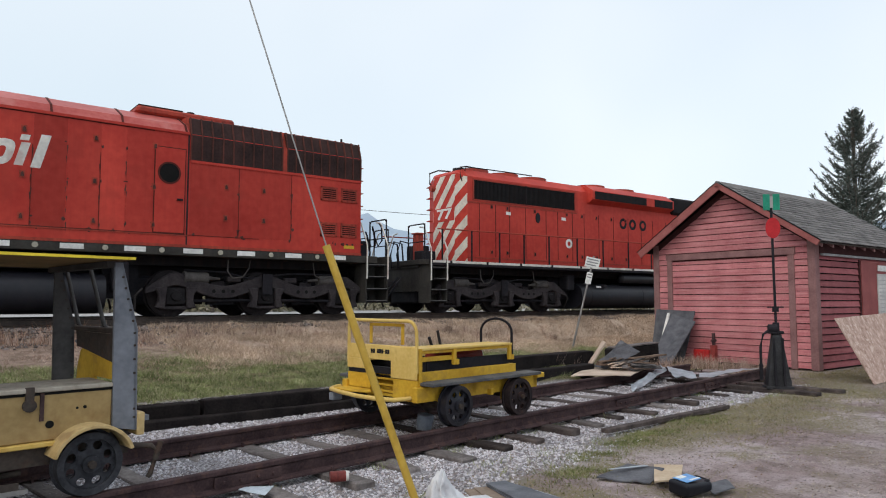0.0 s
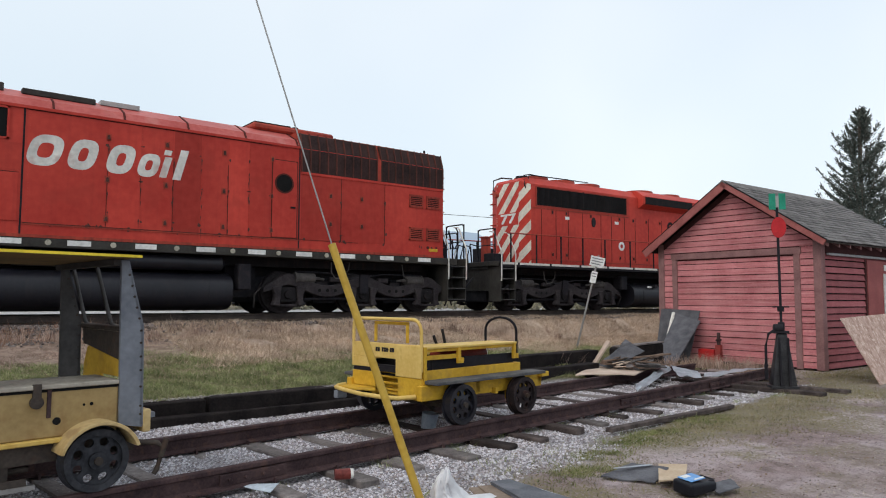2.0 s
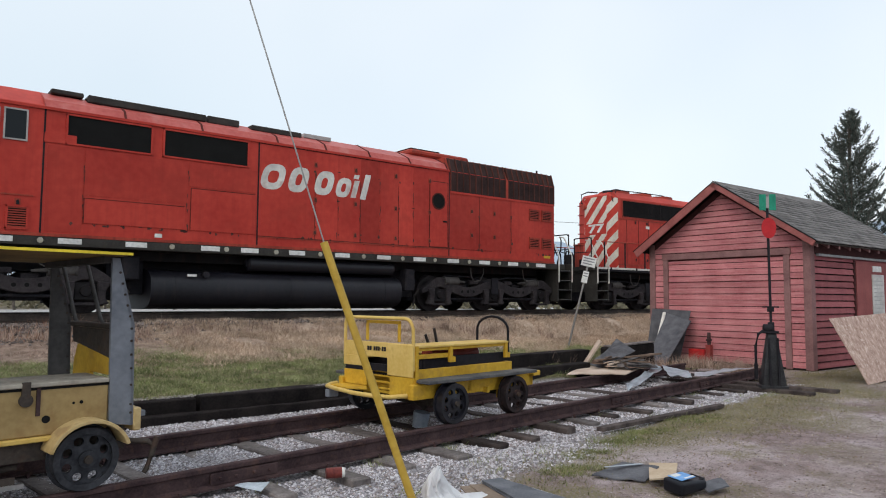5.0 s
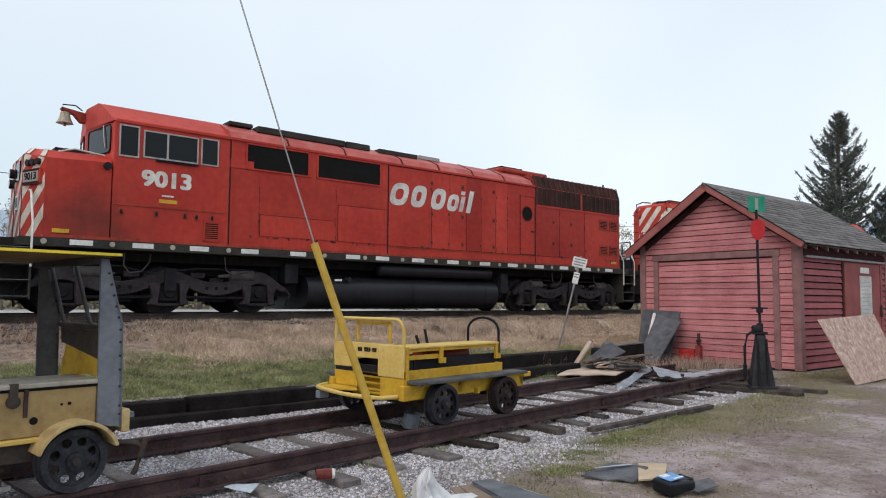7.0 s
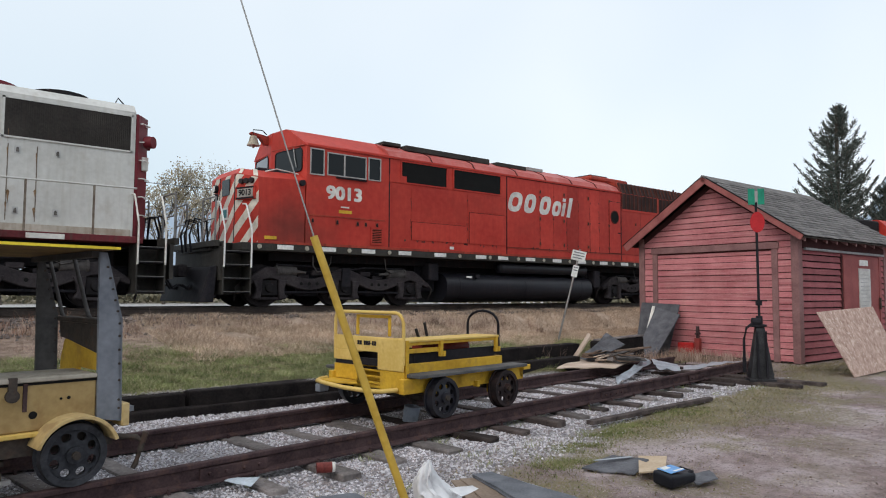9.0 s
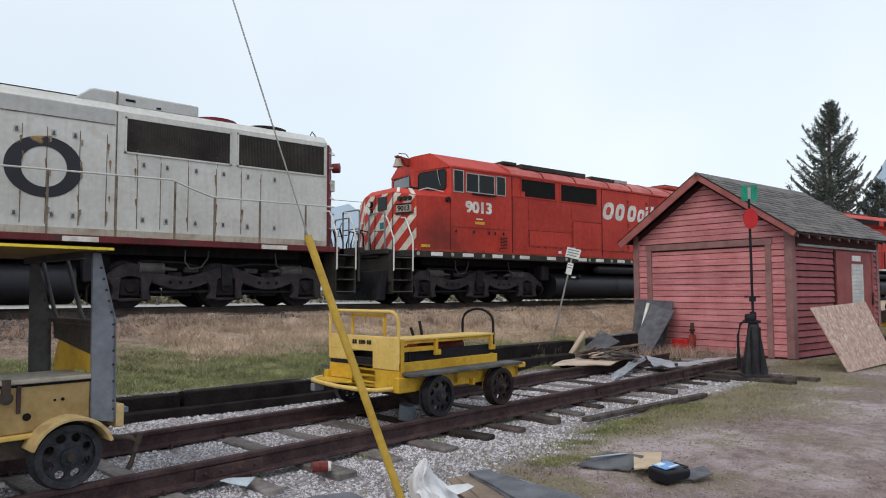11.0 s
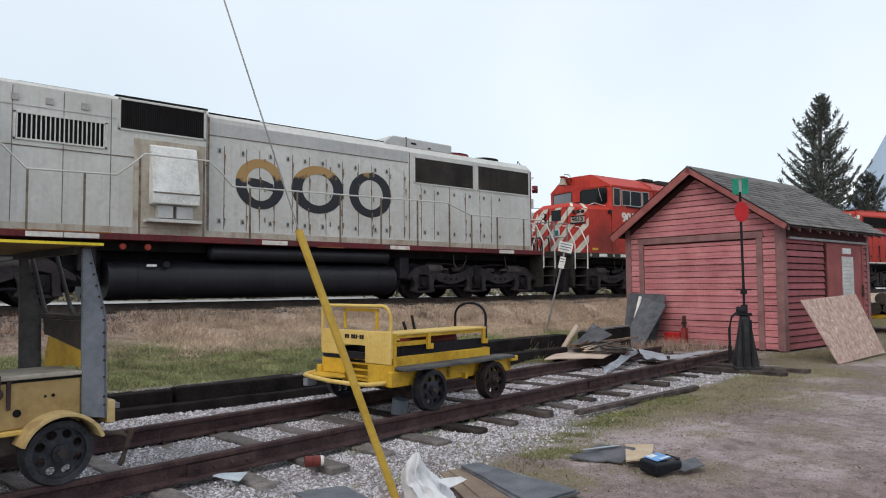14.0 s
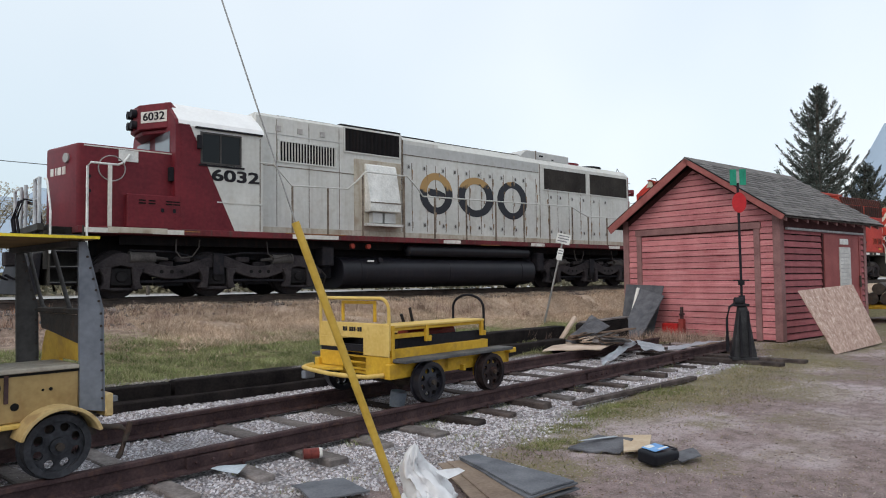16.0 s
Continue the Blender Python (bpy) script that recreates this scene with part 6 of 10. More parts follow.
    for x in (-0.98, -0.42, -0.08, 0.31, 0.81, 1.29, 1.79, 2.29, 2.8, 3.24, 3.84, 4.40, 4.95, 5.47, 6.08, 6.73, 7.34, 7.84):
        for z in (3.42, 3.05, 2.3, 1.98):
            if r_.random() < 0.30:
                continue
            w_, h_ = r_.uniform(0.010, 0.030), r_.uniform(0.10, 0.30)
            zz, xx = z + r_.uniform(-0.06, 0.06), x + r_.uniform(-0.03, 0.03)
            yy = -HW - (0.0135 if x < 4.8 else 0.0335)
            prism(bm, [(xx - w_, zz + 0.02), (xx, zz + 0.05), (xx + w_, zz + 0.015), (xx + w_ * 0.35, zz - h_ * 0.5), (xx + w_ * 0.1, zz - h_), (xx - w_ * 0.3, zz - h_ * 0.45)], "y", yy, yy + 0.012)
    tagged(part("rust_staining", bm, material("orange_brown_rust_run", (0.23, 0.125, 0.065), (0.10, 0.055, 0.033), (0.38, 0.25, 0.15), rough=0.9, scale=9, fine=40, bump=0.2), body, "rust runs below door hinges"), kind="stuff")
    part("hood_bead", mirror_boxes((-1.4, 4.5, -HW - 0.016, -HW + 0.003, 3.915, 3.93)), SEAM_W, body)
    for x in (0.06, 0.83, 1.92, 2.32, 3.3, 3.88):
        for z in (2.0, 2.75, 3.45):
            part("hinge", boxes((x - 0.018, x + 0.018, -HW - 0.016, -HW + 0.002, z - 0.06, z + 0.06)), material("hinge_rust", (0.27, 0.20, 0.14), (0.13, 0.085, 0.055), (0.40, 0.33, 0.26), scale=14, bump=0.1) if z == 2.0 and x == 0.06 else bpy.data.materials["hinge_rust"], body)
    # grilles
    slats(loco, "radiator", 4.70, 7.08, 3.34, 4.13, -HW - 0.024, 60, DUSTY, WHITE_DIRTY, DUSTY)
    slats(loco, "radiator", 7.22, 9.62, 3.34, 4.15, -HW - 0.024, 60, DUSTY, WHITE_DIRTY, DUSTY)
    slats(loco, "inertial_grille", -3.38, -1.5, 3.74, 4.42, -HW - 0.145, 40, GRILLE, WHITE_DIRTY)
    slats(loco, "blower_grille", -5.3, -3.6, 3.28, 3.84, -HW - 0.145, 20, WHITE_DIRTY, WHITE_DIRTY)
    for x in (-5.35, -4.75, -4.1):
        part("vent_plate", boxes((x, x + 0.14, -HW - 0.165, -HW - 0.14, 4.05, 4.18)), ALU, loco)
    # sloped air duct box
    bm = bmesh.new()
    box(bm, -3.06, -1.50, -HW - 0.175, -HW - 0.10, 1.66, 3.60)
    soften(bm, 0.01)
    part("duct_surround", bm, TOE, loco, "rust-stained cream duct surround")
    bm = bmesh.new()
    prism(bm, [(-HW - 0.15, 2.16), (-HW - 0.45, 2.18), (-HW - 0.46, 2.42), (-HW - 0.24, 3.46), (-HW - 0.15, 3.50)], "x", -2.74, -1.72)
    soften(bm, 0.015)
    duct = part("air_duct", bm, WHITE, loco, "bright white sloping air duct")
    part("duct_fold", boxes((-2.735, -1.725, -HW - 0.468, -HW - 0.455, 2.40, 2.43)), SEAM_W, duct)
    part("duct_mouth", boxes((-2.60, -2.28, -HW - 0.35, -HW - 0.17, 1.88, 2.15)), WHITE_GREY, duct)
    part("duct_mouth", boxes((-2.20, -1.84, -HW - 0.35, -HW - 0.17, 1.88, 2.15)), WHITE_GREY, duct)
    part("duct_base", boxes((-2.85, -1.62, -HW - 0.45, -HW - 0.09, 1.78, 1.85)), WHITE_DIRTY, duct)
    # roof equipment
    bm = bmesh.new()
    prism(bm, [(3.70, 4.40), (4.05, 4.68), (4.15, 4.70), (6.36, 4.68), (6.36, 4.40)], "y", -0.80, 0.80)
    soften(bm, 0.03)
    hatch = part("exhaust_hatch", bm, WHITE_GREY, loco, "raised grey roof hatch")
    part("hatch_seam", boxes((4.56, 4.60, -0.806, 0.806, 4.40, 4.705)), SEAM_W, hatch)
    part("hatch_latch", boxes((4.75, 4.95, -0.815, -0.795, 4.52, 4.57)), BLACK, hatch)
    part("hatch_latch", boxes((5.4, 5.5, -0.815, -0.795, 4.45, 4.49)), BLACK, hatch)
    part("roof_edge_line", mirror_boxes((0.02, 4.5, -0.76, -0.72, 4.47, 4.487)), GRILLE, loco)
    fan(loco, 7.02, 0.58, 4.42, MAROON)
    fan(loco, 8.38, 0.58, 4.42, GRILLE)
    part("roof_grille", boxes((-3.4, -1.4, -1.0, 1.0, 4.462, 4.52), (-1.36, -0.02, -0.85, 0.85, 4.442, 4.485), (-5.2, -3.5, -0.9, 0.9, 4.462, 4.50)), GRILLE, loco)
    bm = bmesh.new()
    for x in (1.6, 1.85, 2.1):
        cyl(bm, (x, -0.6, 4.37), (x, -0.6, 4.45), 0.05, seg=8)
    tube(bm, [(9.3, -0.75, 4.40), (9.36, -0.75, 4.54), (9.5, -0.75, 4.40)], 0.015)
    part("roof_lifting_eye", bm, BLACK, loco)
    for i in range(6):
        bm = bmesh.new()
        z = 2.0 + 0.4 * i
        tube(bm, [(9.78, -0.93, z), (9.84, -1.0, z), (10.04, -0.76, z), (9.98, -0.69, z)], 0.013, 6)
        part("grab_iron", bm, WHITE, loco)
    bm = bmesh.new()
    cyl(bm, (10.04, -0.2, 3.75), (10.2, -0.2, 3.75), 0.17, seg=16)
    part("rear_headlight", bm, MAROON, loco)
    # short nose, maroon
    bm = bmesh.new()
    prism(bm, [(-9.81, -1.27), (-10.12, 0), (-9.81, 1.27), (-7.78, 1.27), (-7.78, -1.27)], "z", 1.49, 3.21)
    bmesh.ops.recalc_face_normals(bm, faces=bm.faces)
    es = [e for e in bm.edges if (e.verts[0].co.z > 3 and e.verts[1].co.z > 3 or abs(e.verts[0].co.x + 9.81) < 0.01 and abs(e.verts[1].co.x + 9.81) < 0.01) and e.calc_face_angle(0) > 0.3]
    bmesh.ops.bevel(bm, geom=es, offset=0.07, segments=3, profile=0.6, affect="EDGES", clamp_overlap=True)
    nose = part("short_nose", bm, MAROON, loco, "maroon short nose", 40)
    part("nose_edge", boxes((-9.70, -7.85, -1.278, -1.255, 3.15, 3.175)), WORN_WHITE, nose, "pale worn nose edge")
    bm = boxes((-8.92, -7.80, -1.495, -1.26, 1.49, 2.20))
    soften(bm, 0.015)
    shelf = part("battery_box", bm, MAROON, loco, "maroon side box below the nose")
    # black strips paint the shade in the slots
    for x in (-8.62, -8.42, -8.06, -7.9):
        for z in (2.0, 2.06):
            part("box_slot", boxes((x - 0.07, x + 0.07, -1.507, -1.498, z, z + 0.028)), RECESS_SHADE, shelf)
    for x in (-8.2, -7.95):
        part("box_latch", boxes((x - 0.03, x + 0.03, -1.518, -1.499, 1.84, 1.92)), BLACK, shelf)
    part("rusty_sill_edge", boxes((-9.30, -8.11, -1.552, -1.539, 1.37, 1.485)), TOE, loco, "rust-stained cream sill strip")
    for z in (2.3, 2.0):
        part("nose_latch", boxes((-9.62, -9.56, -1.285, -1.26, z + 0.2, z + 0.26)), BLACK, nose)
    bm = bmesh.new()
    cyl(bm, (-9.955, -0.86, 2.93), (-9.89, -0.84, 2.93), 0.10, seg=18)
    part("ditch_lamp", bm, LENS_DULL, nose, "round lamp in the nose")
    for w_, q in ((0.13, -0.80), (0.15, -0.62), (0.05, -0.42), (0.13, -0.30)):
        pts_ = [Vector((-10.12 + 0.31 * abs(y) / 1.27 - 0.006, y, z)) for y, z in ((q, 2.60), (q + w_, 2.60), (q + w_, 2.76), (q, 2.76))]
        flat_glass("logo_bar", nose, pts_, 0.004, WORN_WHITE)
    part("nose_notice", boxes((-9.03, -8.64, -1.288, -1.268, 2.90, 3.14)), WHITE, nose, "white notice plate")
    bm = bmesh.new()
    tube(bm, arc((-9.21, -1.46, 2.70), 0.26, 0, 360, 24), 0.013)
    part("hose_loop", bm, STEEL, loco, "", 60)
    # cab
    bm = bmesh.new()
    prism(bm, [(-7.80, 1.49), (-7.80, 3.80), (-5.88, 3.80), (-5.88, 1.49)], "y", -CW, CW)
    cab = part("cab", bm, WHITE_DIRTY, loco, "white crew cab with diagonal maroon front")
    bm = bmesh.new()
    prism(bm, [(-CW, 3.80), (-CW + 0.05, 3.92), (-0.85, 4.40), (0.85, 4.40), (CW - 0.05, 3.92), (CW, 3.80)], "x", -7.86, -5.84)
    part("cab_roof", bm, material("bright_white_roof_paint", (0.84, 0.84, 0.84), (0.76, 0.76, 0.76), (0.88, 0.88, 0.88), rough=0.5, scale=2, fine=14, bump=0.02), loco, "bright white sloping cab roof")
    # diagonal maroon paint on the cab side and the cab front
    bm = bmesh.new()
    prism(bm, [(-7.81, 1.49), (-6.58, 1.49), (-7.61, 3.8), (-7.81, 3.8)], "y", -CW - 0.006, -CW + 0.001)
    part("maroon_panel", bm, MAROON, cab)
    bm = bmesh.new()
    prism(bm, [(-CW - 0.004, 3.80), (-CW + 0.045, 3.92), (-0.85, 4.405), (0.85, 4.405), (CW - 0.045, 3.92), (CW, 3.80)], "x", -7.93, -7.861)
    box(bm, -7.93, -7.801, -CW, CW, 1.49, 3.80)
    part("cab_front", bm, MAROON, cab)
    flat_glass("maroon_roof_edge", cab, ((-7.862, -1.50, 3.80), (-7.61, -1.50, 3.80), (-7.80, -0.85, 4.405), (-7.862, -0.85, 4.405)), 0.012, MAROON)
    bm = bmesh.new()
    prism(bm, [(-7.86, -1.06), (-7.90, -1.05), (-8.35, -0.30), (-8.35, 0.30), (-7.90, 1.05), (-7.86, 1.06)], "z", 3.80, 4.38)
    prism(bm, [(-7.86, -0.98), (-8.26, -0.28), (-8.26, 0.28), (-7.86, 0.98)], "z", 3.70, 3.80)
    soften(bm, 0.025)
    hb = part("headlight_box", bm, MAROON, loco, "maroon number and headlight box")
    face = pose(-8.125, -0.675, 4.08, 0, 0, -59.04)
    bm = bmesh.new()
    box(bm, -0.36, 0.36, -0.011, 0.002, -0.13, 0.13, face)
    soften(bm, 0.004)
    part("number_glass", bm, WORN_WHITE, hb, "white number glass")
    lettering("number", "6032", 0.25, BLACK, hb, face @ pose(0, -0.014, 0, 90, 0, 0), "", 0.003, 1.22, 0.006)
    bm = bmesh.new()
    for z in (3.95, 4.21):
        for y in (-0.13, 0.13):
            cyl(bm, (-8.345, y, z), (-8.47, y, z), 0.095, seg=14)
    part("headlight_tube", bm, BLACK, hb, "unlit black headlight tube")
    for y0, y1 in ((-1.15, -0.2), (0.2, 1.15)):
        flat_glass("windscreen", loco, ((-7.936, y0, 3.2), (-7.936, y1, 3.2), (-7.936, y1, 3.70), (-7.936, y0, 3.70)), 0.006, PANE_LIGHT)["label"] = "front windscreen with sky light painted in"
    window(loco, -7.38, -6.42, 2.98, 3.70, -CW - 0.001, GREY_GRIME_SHADE, 0.04, (-6.92,))
    part("window_mirror", boxes((-7.46, -7.38, -CW - 0.1, -CW, 3.3, 3.6)), BLACK, cab)
    part("rain_gutter", boxes((-7.5, -5.9, -CW - 0.05, -CW + 0.002, 3.76, 3.80)), BLACK, cab)
    part("sill_dirt", boxes((-7.42, -6.35, -CW - 0.03, -CW + 0.002, 2.93, 2.97)), BLACK, cab)
    lettering("road_number", "6032", 0.36, BLACK, loco, pose(-6.55, -CW - 0.005, 2.735, 90, 0, 0), "black road number", 0.003, 1.62, 0.016)
    part("edge_bead", boxes((-7.0, -5.9, -CW - 0.014, -CW + 0.002, 2.12, 2.15)), WHITE_DIRTY, cab)
    part("dark_box", boxes((-8.02, -7.84, -1.42, -1.28, 2.55, 2.85)), BLACK, loco)
    seams(cab, (-5.95,), -CW, 1.5, 3.7, SEAM_W, 0.01)
    # plain shapes stand in for the company's lettering: three rings and a bar, the tops burnt orange
    ink = material("worn_black_and_orange_paint", (0.03, 0.032, 0.04), bump=0.02, rough=0.6)
    n, l = ink.node_tree.nodes, ink.node_tree.links
    tc, sp, ns = n.new("ShaderNodeTexCoord"), n.new("ShaderNodeSeparateXYZ"), n.new("ShaderNodeTexNoise")
    ns.inputs["Scale"].default_value, ns.inputs["Detail"].default_value = 3.0, 5
    l.new(tc.outputs["Object"], sp.inputs[0])
    l.new(tc.outputs["Object"], ns.inputs["Vector"])
    ad, mr, mx = n.new("ShaderNodeMath"), n.new("ShaderNodeMapRange"), n.new("ShaderNodeMix")
    ad.operation = "MULTIPLY_ADD"
    ad.inputs[1].default_value = -0.13
    l.new(sp.outputs[0], ad.inputs[0])
    l.new(sp.outputs[2], ad.inputs[2])
    ad2 = n.new("ShaderNodeMath")
    ad2.operation = "MULTIPLY_ADD"
    ad2.inputs[1].default_value = 0.8
    l.new(ns.outputs[0], ad2.inputs[0])
    l.new(ad.outputs[0], ad2.inputs[2])
    mr.inputs["From Min"].default_value, mr.inputs["From Max"].default_value = 3.38, 3.46
    l.new(ad2.outputs[0], mr.inputs["Value"])
    mx.data_type = "RGBA"
    mx.inputs[6].default_value, mx.inputs[7].default_value = (0.032, 0.034, 0.042, 1), (0.40, 0.25, 0.105, 1)
    l.new(mr.outputs[0], mx.inputs[0])
    l.new(mx.outputs[2], n["Principled BSDF"].inputs["Base Color"])

    def oval(cx, cz, rx, rz, tx, tz, seg=40):
        bm = bmesh.new()
        y0, y1 = -HW - 0.0115, -HW - 0.005
        lp = []
        for y, a, b in ((y0, rx, rz), (y1, rx, rz), (y1, rx - tx, rz - tz), (y0, rx - tx, rz - tz)):
            lp.append([bm.verts.new((cx + a * math.cos(2 * math.pi * i / seg), y, cz + b * math.sin(2 * math.pi * i / seg))) for i in range(seg)])
        for a, b in zip(lp, lp[1:] + lp[:1]):
            for i in range(seg):
                j = (i + 1) % seg
                bm.faces.new((a[i], a[j], b[j], b[i]))
        part("logo_ring", bm, ink, loco, "worn black logo ring")
    oval(1.55, 2.875, 0.77, 0.62, 0.31, 0.21)
    oval(3.20, 2.875, 0.70, 0.62, 0.29, 0.21)
    oval(-0.06, 2.875, 0.64, 0.62, 0.27, 0.21)
    bm = bmesh.new()
    prism(bm, [(-0.40, 2.86), (-0.36, 3.02), (0.02, 2.98), (0.28, 2.90), (0.30, 2.72), (0.0, 2.76), (-0.28, 2.80)], "y", -HW - 0.0115, -HW - 0.005)
    part("logo_bar", bm, ink, loco, "worn black logo bar")
    # walkway rails
    rail_pts = [(-5.95, 3.14), (-5.6, 3.14), (-5.12, 2.66), (-3.5, 2.70), (-3.2, 2.95), (-2.95, 3.2), (-1.55, 3.2), (-1.25, 2.95), (-1.0, 2.68), (5.55, 2.78), (6.0, 2.62), (6.45, 2.48), (9.6, 2.5)]
    walkway_rail(loco, rail_pts, (-5.1, -4.1, -3.04, -1.67, -0.57, 0.66, 1.9, 3.18, 4.43, 5.62, 6.5, 7.59, 8.79), 1.50, WHITE_DIRTY, 1.40, SEAM_W)
    # nose side rails and posts
    bm = bmesh.new()
    tube(bm, [(-9.70, -1.56, 0.92), (-9.69, -1.54, 1.5), (-9.68, -1.50, 2.70), (-9.62, -1.50, 2.78), (-9.10, -1.48, 2.78), (-8.98, -1.44, 2.84), (-8.82, -1.3, 3.05)], 0.026)
    part("nose_handrail", bm, WHITE, loco, "white bent handrail", 60)
    part("nose_post", boxes((-9.29, -9.22, -1.52, -1.46, 1.49, 2.77)), WORN_WHITE, loco)
    end_platform(loco, -9.8, -10.50, 1.49, POST_GREY, plow=True, r=0.034, posts=(-1.36, -0.92, 0.05, 0.55, 1.30), high=0.93)
    end_steps(loco, -9.74, -10.37, 1.49, WHITE, inner=False)
    end_platform(loco, 9.74, 10.45, 1.49, GREY_RAIL)
    end_steps(loco, 9.62, 10.22, 1.49, WORN_WHITE)
    coupler(loco, -10.8, -1)
    coupler(loco, 10.75, 1)
    truck(loco, -6.885)
    truck(loco, 6.885)
    fuel_tank(loco, -3.6, 3.75, 0.10, 0.98)
    bm = bmesh.new()
    for x in (-3.35, -2.85):
        cyl(bm, (x, -1.5, 1.22), (x, -1.42, 1.22), 0.065, seg=12)
    part("filler_cap", bm, RED_DIRTY, loco, "small red filler cap")
    return loco


def red_locomotive():
    loco = thing("red_locomotive", "red diesel hood locomotive with cream striped end", "locomotive", pose(XC, YC, ZR), group="locomotives of the train")
    HW = 0.97
    sill = underframe(loco, -9.6, 9.6, 1.34, 1.49, BLACK, 1.54)
    part("sill_stripe", mirror_boxes((-9.5, 9.5, -1.547, -1.539, 1.42, 1.487)), WORN_WHITE, sill, "thin dirty white sill stripe")
    for i in range(14):
        x = -8.9 + i * 1.35
        part("sill_mark", boxes((x, x + 0.08, -1.552, -1.546, 1.36, 1.49)), BLACK, sill)
    bm = bmesh.new()
    hood(bm, -7.80, 5.2, HW, 1.49, 4.36, 0.24)
    body = part("long_hood", bm, RED, loco, "red engine hood with doors")
    bm = bmesh.new()
    hood(bm, 5.2, 9.3, HW, 1.49, 3.0, 0.1)
    part("short_nose", bm, RED, loco)
    bm = bmesh.new()
    hood(bm, 5.21, 7.5, 1.5, 1.5, 4.45, 0.5)
    part("cab", bm, RED, loco, "red crew cab")
    window(loco, 5.7, 6.9, 3.2, 3.85, -1.501, ALU, 0.04, (6.3,))
    slats(loco, "radiator", -7.60, -3.08, 3.40, 4.06, -HW - 0.004, 80, GRILLE, RED_DIRTY)
    part("radiator_post", boxes((-5.42, -5.36, -HW - 0.03, -HW, 3.42, 4.05)), GRILLE, loco)
    # flared dynamic brake housing
    bm = bmesh.new()
    prism(bm, [(-HW - 0.002, 3.72), (-HW - 0.26, 3.86), (-HW - 0.26, 4.16), (-HW + 0.1, 4.40), (HW - 0.1, 4.40), (HW + 0.26, 4.16), (HW + 0.26, 3.86), (HW + 0.002, 3.72)], "x", -2.45, 2.2)
    br = part("brake_housing", bm, RED, loco, "flared red brake housing")
    for x0, x1 in ((-2.35, 0.5), (1.0, 2.1)):
        part("brake_grille", boxes((x0, x1, -HW - 0.275, -HW - 0.255, 3.87, 4.14)), GRILLE, br)
    bm = boxes((2.3, 5.1, -1.1, 1.1, 3.7, 4.36))
    soften(bm, 0.08)
    part("filter_housing", bm, GRILLE, loco, "dark filter housing")
    for x in (-6.9, -5.6, -4.3):
        fan(loco, x, 0.6, 4.36, RED_DIRTY)
    for x in (-1.3, 0.4):
        fan(loco, x, 0.62, 4.40, RED_DIRTY)
    bm = bmesh.new()
    cyl(bm, (-7.6, -0.3, 4.36), (-7.6, -0.3, 4.46), 0.2, seg=16)
    tube(bm, [(-7.8, -0.85, 4.3), (-7.75, -0.85, 4.42), (-6.2, -0.85, 4.44), (-5.0, -0.85, 4.44)], 0.018)
    part("roof_pipe", bm, BLACK, loco)
    seams(body, (-7.34, -6.68, -6.1, -5.4, -4.48, -3.93, -3.22, -2.63, -1.87, -1.08, -0.26, 0.5, 1.2, 2.0), -HW, 1.7, 3.36, SEAM, 0.012)
    latches(body, (-6.85, -6.2, -5.0, -3.5, -2.75, -2.0, -1.2, -0.4), (3.25, 1.85), -HW, BLACK)
    part("hood_bead", mirror_boxes((-7.8, 5.2, -HW - 0.012, -HW + 0.003, 1.64, 1.67)), RED_DIRTY, body)
    part("hood_bead", mirror_boxes((-7.8, -3.0, -HW - 0.014, -HW + 0.003, 3.32, 3.36)), RED_DIRTY, body)
    part("white_tag", boxes((-6.25, -6.05, -HW - 0.008, -HW + 0.002, 3.05, 3.15), (-3.75, -3.55, -HW - 0.008, -HW + 0.002, 3.05, 3.15)), WHITE, body)
    bm = bmesh.new()
    disc(bm, -3.4, -HW - 0.008, -HW + 0.002, 2.28, 0.16, 22, 0.075)
    part("white_ring_mark", bm, WHITE, body, "small white ring mark")
    bm = bmesh.new()
    prism(bm, [(-4.86 + 0.10 * math.cos(q * 0.393), 3.05 + 0.17 * math.sin(q * 0.393)) for q in range(16)], "y", -HW - 0.02, -HW + 0.002)
    part("sight_glass", bm, BLACK, body)
    for x, w_ in ((-0.75, 0.42), (-0.2, 0.4), (0.42, 0.36)):
        bm = bmesh.new()
        disc(bm, x + w_ / 2, -HW - 0.008, -HW + 0.002, 3.15, 0.2, 20, 0.1)
        part("logo_ring", bm, BLACK, body, "worn black logo ring")
    # striped end
    bm = bmesh.new()
    foot = [(-7.805, -HW), (-7.98, -0.58), (-7.98, 0.52), (-7.805, HW)]
    lo_ = [bm.verts.new((x, y, 1.49)) for x, y in foot]
    hi_ = [bm.verts.new((x, y, 4.12 if abs(y) > 0.9 else 4.25)) for x, y in foot]
    tp_ = [bm.verts.new((-7.805, -0.73, 4.36)), bm.verts.new((-7.86, -0.5, 4.355)), bm.verts.new((-7.86, 0.46, 4.355)), bm.verts.new((-7.805, 0.73, 4.36))]
    for p, q in ((lo_, hi_), (hi_, tp_)):
        for i in range(3):
            bm.faces.new((p[i], p[i + 1], q[i + 1], q[i]))
    bm.faces.new(tp_)
    bm.faces.new(lo_[::-1])
    bm.faces.new((lo_[0], hi_[0], tp_[0], tp_[3], hi_[3], lo_[3]))
    end = part("hood_end", bm, RED, loco, "tapered hood end with cream stripes")
    wide = math.hypot(0.175, 0.39)
    stripes(end, (-7.982, 0.52, 1.52), (0, -1, 0), 1.10, 2.70, STRIPE, 1.15, 0.66, 0.48, -0.02)
